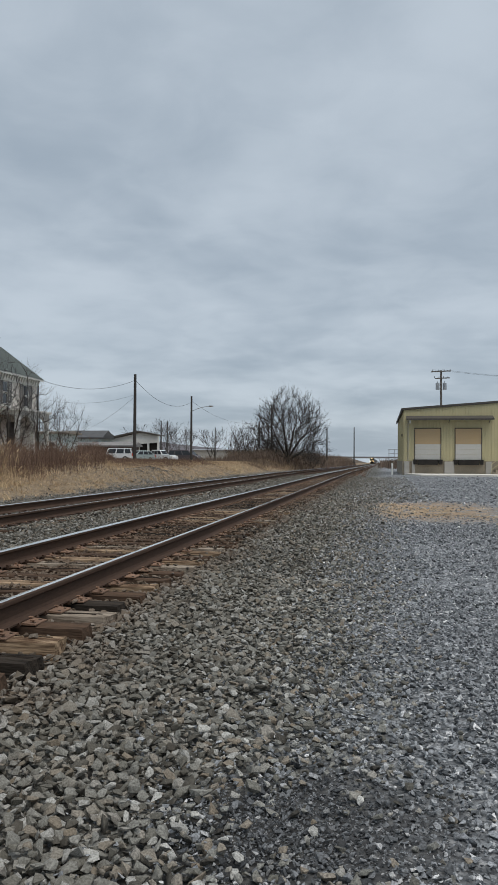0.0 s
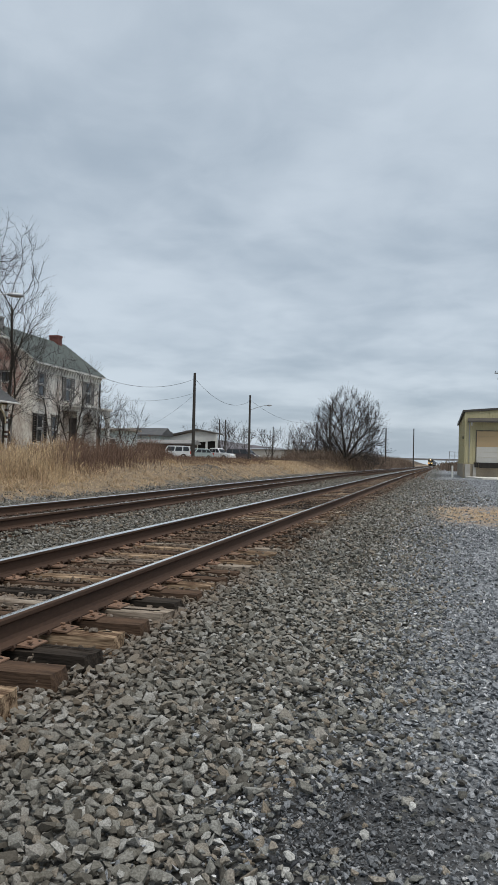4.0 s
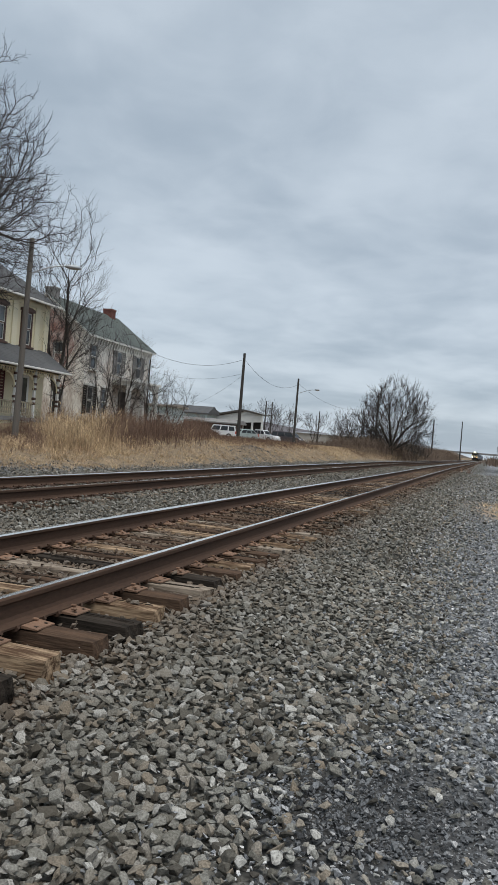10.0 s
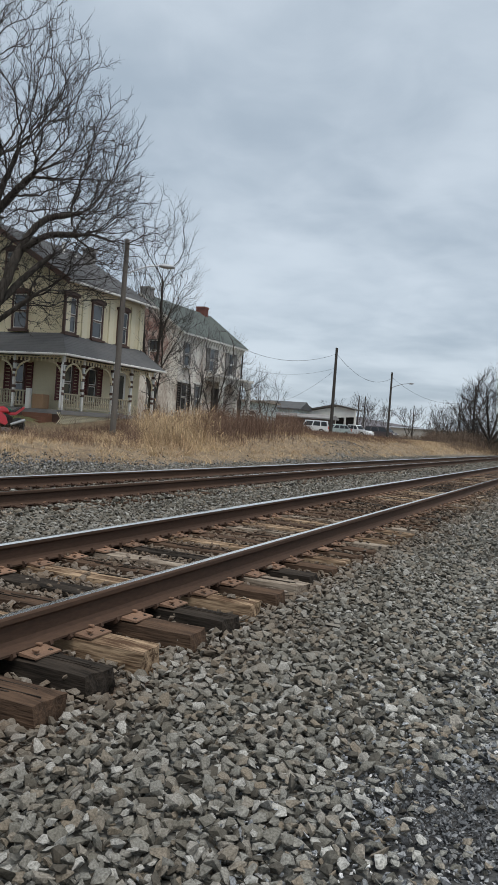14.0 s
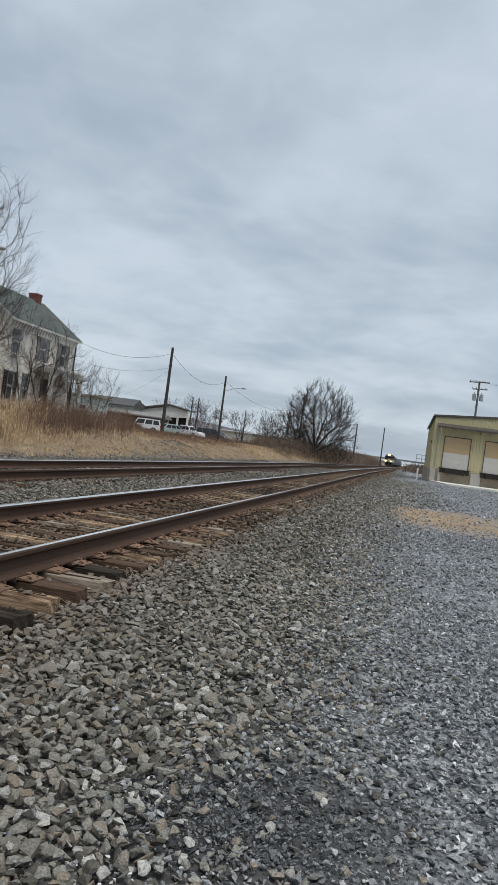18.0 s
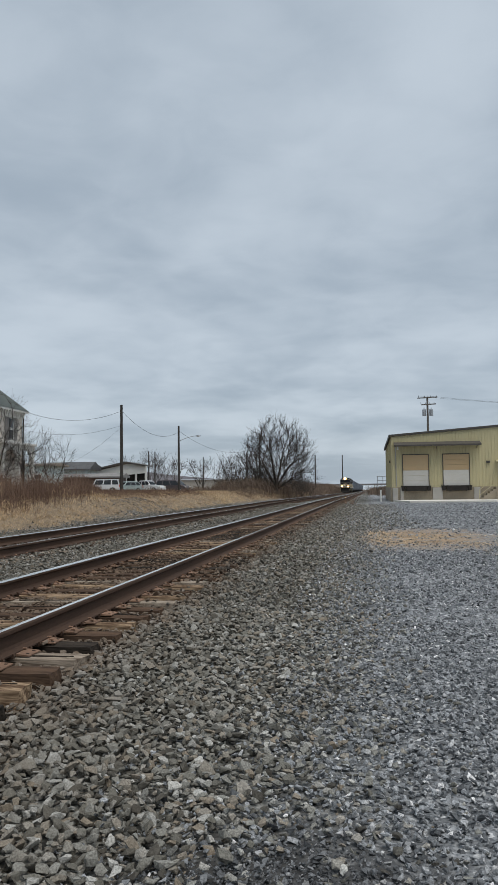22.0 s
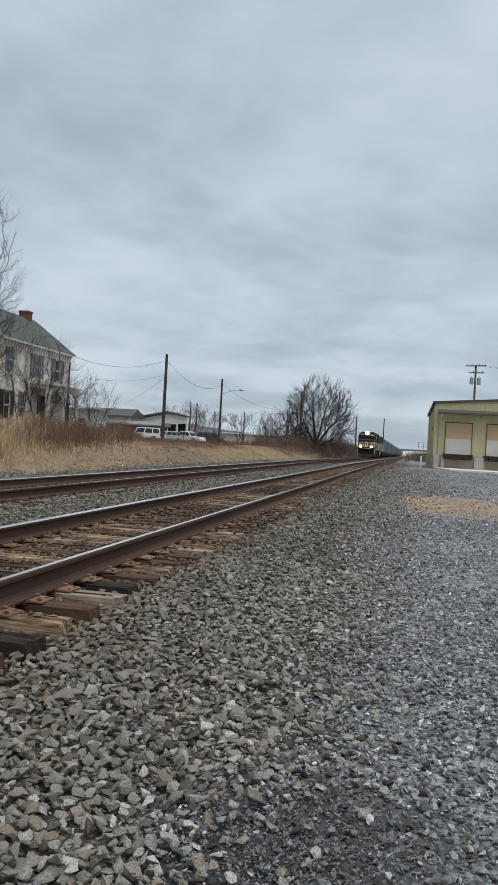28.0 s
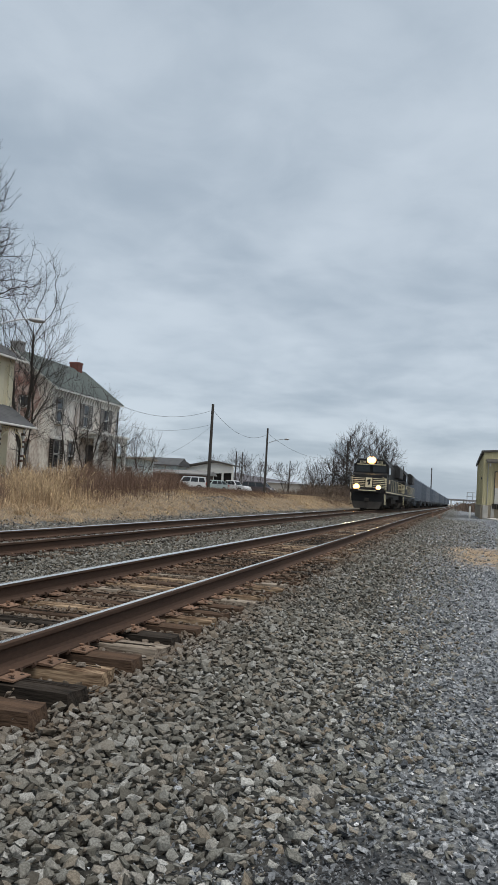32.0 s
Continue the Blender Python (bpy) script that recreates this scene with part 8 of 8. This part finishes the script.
def locomotive(name, label, lit):
    """The front end at y = 0, the rail head at z = 0."""
    L, W = 22.0, 3.05
    e = thing(name, label, "locomotive")
    bm = bmesh.new()
    box(bm, 0, L / 2, 1.62, W, L - 0.5, 0.28)
    box(bm, 0, L / 2, 1.3, W - 0.9, L - 2, 0.5)
    bevel(bm, 0.02)
    part("frame", bm, M["black_paint"], e)
    bm = bmesh.new()
    for s in (-1, 1):
        box(bm, s * (W / 2 + 0.004), L / 2, 1.62, 0.02, L - 0.6, 0.09)
    part("sill_stripe", bm, M["stripe"], e)
    # pilot, plough, steps
    bm = bmesh.new()
    box(bm, 0, 0.3, 1.15, W - 0.35, 0.22, 0.8)
    for s in (-1, 1):
        for k in range(4):
            b = bmesh.new()
            box(b, s * (W / 2 - 0.3), 0.75, 0.45 + 0.33 * k, 0.55, 0.6, 0.06)
            part("step", b, M["black_paint"], e)
    bevel(bm, 0.01)
    part("pilot", bm, M["black_paint"], e)
    bm = bmesh.new()
    prism(bm, [(-1.05, 0.14), (1.05, 0.14), (1.3, 0.75), (-1.3, 0.75)], "y", 0.0, 0.16)
    for v in bm.verts:
        if v.co.z < 0.3:
            v.co.y -= 0.28
        v.co.y += abs(v.co.x) * 0.1
    part("plough", bm, M["grime"], e)
    bm = bmesh.new()
    box(bm, 0, 0.02, 1.66, 2.2, 0.3, 0.3)
    bevel(bm, 0.03)
    part("anticlimber", bm, M["black_paint"], e)
    bm = bmesh.new()
    box(bm, 0, -0.16, 1.68, 1.5, 0.03, 0.07)
    part("step_light_bar", bm, M["stripe"], e)
    coupler(e, 0.1, -1)
    coupler(e, L - 0.1, 1)
    # nose: sloping top and chamfered sides
    ny = 0.85
    bm = bmesh.new()
    prism(bm, [(-1.2, ny), (1.2, ny), (1.48, ny + 0.45), (1.48, ny + 1.6), (-1.48, ny + 1.6), (-1.48, ny + 0.45)], "z", 1.76, 3.05)
    for v in bm.verts:
        if v.co.z > 3.0:
            v.co.y += 0.16
            v.co.z += 0.25 * (v.co.y - ny) / 1.6
    bmesh.ops.bevel(bm, geom=list(bm.edges), offset=0.06, segments=2, affect="EDGES", clamp_overlap=True)
    nose = part("nose", bm, M["black_paint"], e)
    for k in range(6):
        z = 1.98 + k * 0.15
        for s in (-1, 1):
            b = bmesh.new()
            y = ny - 0.012 + (z - 1.76) * 0.124
            box(b, s * 0.79, y, z, 0.86, 0.03, 0.055)
            box(b, s * 1.345, y + 0.235, z, 0.56, 0.03, 0.055, rz=s * 58)
            part("stripe", b, M["stripe"], nose)
    b = bmesh.new()
    box(b, 0, ny + 0.065, 2.38, 0.56, 0.03, 0.85, rx=-7)
    part("nose_panel", b, M["stripe"], nose, "white emblem panel")
    b = bmesh.new()
    prism(b, [(-0.18, 2.1), (-0.05, 2.2), (-0.02, 2.45), (-0.2, 2.42), (-0.12, 2.6), (0.08, 2.68), (0.2, 2.6), (0.1, 2.5), (0.12, 2.25), (0.02, 2.1)], "y", ny + 0.02, ny + 0.05)
    part("emblem", b, M["black_paint"], nose, "plain dark emblem")
    # cab
    cy = ny + 1.5
    bm = bmesh.new()
    prism(bm, [(-1.52, 1.76), (1.52, 1.76), (1.52, 4.0), (1.05, 4.5), (-1.05, 4.5), (-1.52, 4.0)], "y", cy, cy + 2.5)
    bevel(bm, 0.04)
    cab = part("cab", bm, M["black_paint"], e)
    bm = bmesh.new()
    prism(bm, [(-1.3, 4.02), (1.3, 4.02), (1.0, 4.46), (-1.0, 4.46)], "y", cy - 0.06, cy)
    part("cab_brow", bm, M["black_paint"], cab)
    bm = bmesh.new()
    box(bm, 0, cy - 0.07, 4.0, 2.5, 0.03, 0.07)
    part("cab_band", bm, M["stripe"], cab)
    for s in (-1, 1):
        b = bmesh.new()
        box(b, s * 0.72, cy - 0.03, 3.62, 1.2, 0.05, 0.62)
        bevel(b, 0.02)
        part("windscreen", b, M["cab_glass"], cab)
        b = bmesh.new()
        box(b, s * 0.74, cy - 0.09, 4.2, 0.5, 0.06, 0.18)
        part("number_board", b, M["number_glow"] if lit else M["stripe"], cab)
        for k in range(4):
            g = bmesh.new()
            box(g, s * 0.74 + (k - 1.5) * 0.11, cy - 0.125, 4.2, 0.07, 0.012, 0.14)
            part("number_bar", g, M["black_paint"], cab)
        for yy in (0.65, 1.55):
            b = bmesh.new()
            box(b, s * 1.53, cy + yy, 3.5, 0.03, 0.75, 0.6)
            part("side_window", b, M["cab_glass"], cab)
        b = bmesh.new()
        box(b, s * 1.535, cy + 1.2, 2.55, 0.03, 1.2, 0.34)
        part("number_panel", b, M["stripe"], cab)
    b = bmesh.new()
    for s in (-1, 1):
        rod(b, (s * 0.1, cy - 0.02, 4.38), (s * 0.1, cy - 0.12, 4.38), 0.12, 0.13, 14)
    box(b, 0, cy, 4.38, 0.62, 0.12, 0.36)
    hl = part("headlight_housing", b, M["black_paint"], cab)
    for s in (-1, 1):
        b = bmesh.new()
        rod(b, (s * 0.1, cy - 0.125, 4.38), (s * 0.1, cy - 0.145, 4.38), 0.10, sides=14)
        part("headlight", b, M["headlight"] if lit else M["cab_glass"], hl, "glowing headlight" if lit else "")
        # disc wider than the lamps; when lit it glows as their added halo
        b = bmesh.new()
        rod(b, (s * 0.1, cy - 0.118, 4.38), (s * 0.1, cy - 0.124 - 0.004 * s, 4.38), 0.3, sides=18)
        part("lamp_glare", b, M["lamp_glare"] if lit else M["cab_glass"], hl)
        # the same added glare disc behind each ditch light
        b = bmesh.new()
        rod(b, (s * 0.93, -0.052, 1.95), (s * 0.93, -0.058, 1.95), 0.24 - 0.03 * s, sides=18)
        part("ditch_glare", b, M["lamp_glare"] if lit else M["cab_glass"], e)
        b = bmesh.new()
        rod(b, (s * 0.93, -0.05, 1.95), (s * 0.93, -0.09, 1.95), 0.105, sides=14)
        part("ditch_light", b, M["ditch"] if lit else M["cab_glass"], e, "glowing ditch light" if lit else "")
        b = bmesh.new()
        box(b, s * 0.93, 0.05, 1.95, 0.32, 0.2, 0.32)
        bevel(b, 0.02)
        part("ditch_light_housing", b, M["black_paint"], e)
    # hood
    hy = cy + 2.5
    bm = bmesh.new()
    prism(bm, [(-0.95, 1.76), (0.95, 1.76), (0.95, 4.2), (0.75, 4.42), (-0.75, 4.42), (-0.95, 4.2)], "y", hy, L - 1.0)
    bevel(bm, 0.03)
    hood = part("hood", bm, M["loco_grey"], e)
    for k in range(14):
        yy = hy + 0.6 + k * 1.05
        for s in (-1, 1):
            b = bmesh.new()
            box(b, s * 0.955, yy, 2.75, 0.02, 0.92, 1.5)
            part("hood_door", b, M["black_paint"], hood)
    b = bmesh.new()
    prism(b, [(-1.5, 3.3), (1.5, 3.3), (1.5, 4.35), (1.2, 4.65), (-1.2, 4.65), (-1.5, 4.35)], "y", L - 6.2, L - 1.6)
    bevel(b, 0.03)
    rad = part("radiator", b, M["loco_grey"], e)
    for k in range(3):
        b = bmesh.new()
        rod(b, (0, L - 5.4 + k * 1.5, 4.65), (0, L - 5.4 + k * 1.5, 4.75), 0.6, sides=16)
        part("fan", b, M["grime"], rad)
    b = bmesh.new()
    prism(b, [(-1.25, 3.7), (1.25, 3.7), (1.25, 4.45), (1.0, 4.65), (-1.0, 4.65), (-1.25, 4.45)], "y", hy + 0.2, hy + 4.2)
    bevel(b, 0.03)
    part("dynamic_brake", b, M["loco_grey"], e)
    b = bmesh.new()
    box(b, 0, hy + 6.5, 4.55, 0.7, 1.2, 0.3)
    part("exhaust_stack", b, M["grime"], e)
    b = bmesh.new()
    for s in (-0.14, 0, 0.14):
        rod(b, (s, cy + 1.6, 4.68), (s, cy + 1.1 + abs(s), 4.7), 0.04, 0.08, 8)
    box(b, 0, cy + 1.6, 4.58, 0.5, 0.1, 0.2)
    part("horn", b, M["galv"], e)
    for s in (-1, 1):
        b = bmesh.new()
        rod(b, (s * 1.47, hy, 2.8), (s * 1.47, L - 0.8, 2.8), 0.02, sides=6)
        n = 9
        for k in range(n):
            yy = hy + (L - 0.8 - hy) * k / (n - 1)
            rod(b, (s * 1.47, yy, 1.76), (s * 1.47, yy, 2.8), 0.018, sides=6)
        part("side_handrail", b, M["rail_yellow"], e)
        b = bmesh.new()
        rod(b, (s * 1.46, 0.3, 0.5), (s * 1.46, 0.3, 2.75), 0.028, sides=6)
        rod(b, (s * 1.46, 0.3, 2.75), (s * 1.46, 1.15, 2.75), 0.022, sides=6)
        rod(b, (s * 1.46, 1.15, 0.5), (s * 1.46, 1.15, 2.75), 0.028, sides=6)
        rod(b, (s * 1.46, 0.28, 2.72), (s * 1.2, 0.2, 2.9), 0.02, sides=6)
        part("grab_iron", b, M["rail_yellow"], e)
    b = bmesh.new()
    box(b, 0, L / 2, 0.85, 2.7, 5.0, 0.85)
    bmesh.ops.bevel(b, geom=[x for x in b.edges if abs((x.verts[0].co - x.verts[1].co).y) > 2], offset=0.22, segments=2, affect="EDGES")
    part("fuel_tank", b, M["grime"], e)
    truck(e, 4.3)
    truck(e, L - 4.3)
    return e


def hopper_car(name, label, m_body):
    """A tall covered hopper, its front at y = 0."""
    L, W = 18.2, 3.1
    c = thing(name, label, "freight car", group="cars of the freight train")
    bm = bmesh.new()
    prism(bm, [(-W / 2 + 0.1, 1.15), (W / 2 - 0.1, 1.15), (W / 2, 1.5), (W / 2, 4.15), (W / 2 - 0.45, 4.55), (-W / 2 + 0.45, 4.55), (-W / 2, 4.15), (-W / 2, 1.5)], "y", 0.9, L - 0.9)
    body = part("body", bm, m_body, c)
    n = 15
    for s in (-1, 1):
        for k in range(n):
            b = bmesh.new()
            y = 1.0 + (L - 2.0) * k / (n - 1)
            box(b, s * (W / 2 + 0.03), y, 2.75, 0.07, 0.11, 2.75)
            part("rib", b, m_body, body)
    b = bmesh.new()
    box(b, 0, L / 2, 4.64, 0.9, L - 2.5, 0.1)
    for k in range(5):
        box(b, 0, 2.5 + k * (L - 5) / 4, 4.72, 0.8, 1.2, 0.08)
    part("roof_walk", b, M["galv"], body)
    b = bmesh.new()
    box(b, 0, L / 2, 1.1, 0.7, L - 0.4, 0.4)
    for y in (0.45, L - 0.45):
        box(b, 0, y, 1.25, 2.9, 0.7, 0.16)
    part("underframe", b, M["grime"], c)
    for y in (0.3, L - 0.3):
        b = bmesh.new()
        for s in (-1.2, -0.85):
            rod(b, (s, y, 1.2), (s, y, 4.5), 0.02, sides=6)
        for k in range(8):
            rod(b, (-1.2, y, 1.5 + 0.4 * k), (-0.85, y, 1.5 + 0.4 * k), 0.015, sides=6)
        part("ladder", b, M["galv"], c)
    for k in range(3):
        b = bmesh.new()
        y = L * (0.28 + 0.22 * k)
        prism(b, [(y - 1.5, 1.2), (y + 1.5, 1.2), (y + 0.35, 0.4), (y - 0.35, 0.4)], "x", -1.0, 1.0)
        part("hopper", b, m_body, c)
    coupler(c, 0.1, -1)
    coupler(c, L - 0.1, 1)
    truck(c, 2.2, 2, r=0.42)
    truck(c, L - 2.2, 2, r=0.42)
    return c


SPEED, FRONT = 17.0, 66.0
train = [(locomotive("locomotive", "black diesel locomotive with white nose stripes and lit headlights", True), 0.0)]
train.append((locomotive("locomotive", "black diesel locomotive trailing behind the first", False), 22.6))
GREYS = [mat("grey_hopper_paint", c, 0.6, 0, tuple(v * 0.72 for v in c), 0.5, 6, 0.7, 0.1) for c in ((0.17, 0.20, 0.24), (0.135, 0.16, 0.195), (0.21, 0.235, 0.265))]
cars = [hopper_car("hopper_car", "tall grey covered hopper car with ribbed sides", g) for g in GREYS]
for i in range(20):
    c = cars[i] if i < 3 else copy_thing(cars[(i * 2 + i // 3) % 3], Matrix())
    train.append((c, 45.2 + 18.9 * i))


def on_line(y):
    """A pose on the far track with the front end at y."""
    return pose(TRACK_2, y, RAIL + float(grade(y + 9)) , -0.206 * float(ease((y + 9 - 40) / 40)), 0, 0) if y > 20 else pose(TRACK_2, y, RAIL)


def motions():
    for ob, back in train:
        walk(ob, [(t, on_line(FRONT + back + SPEED * (32 - t))) for t in (0, 4, 8, 12, 16, 20, 24, 28, 30, 32)])


motions()
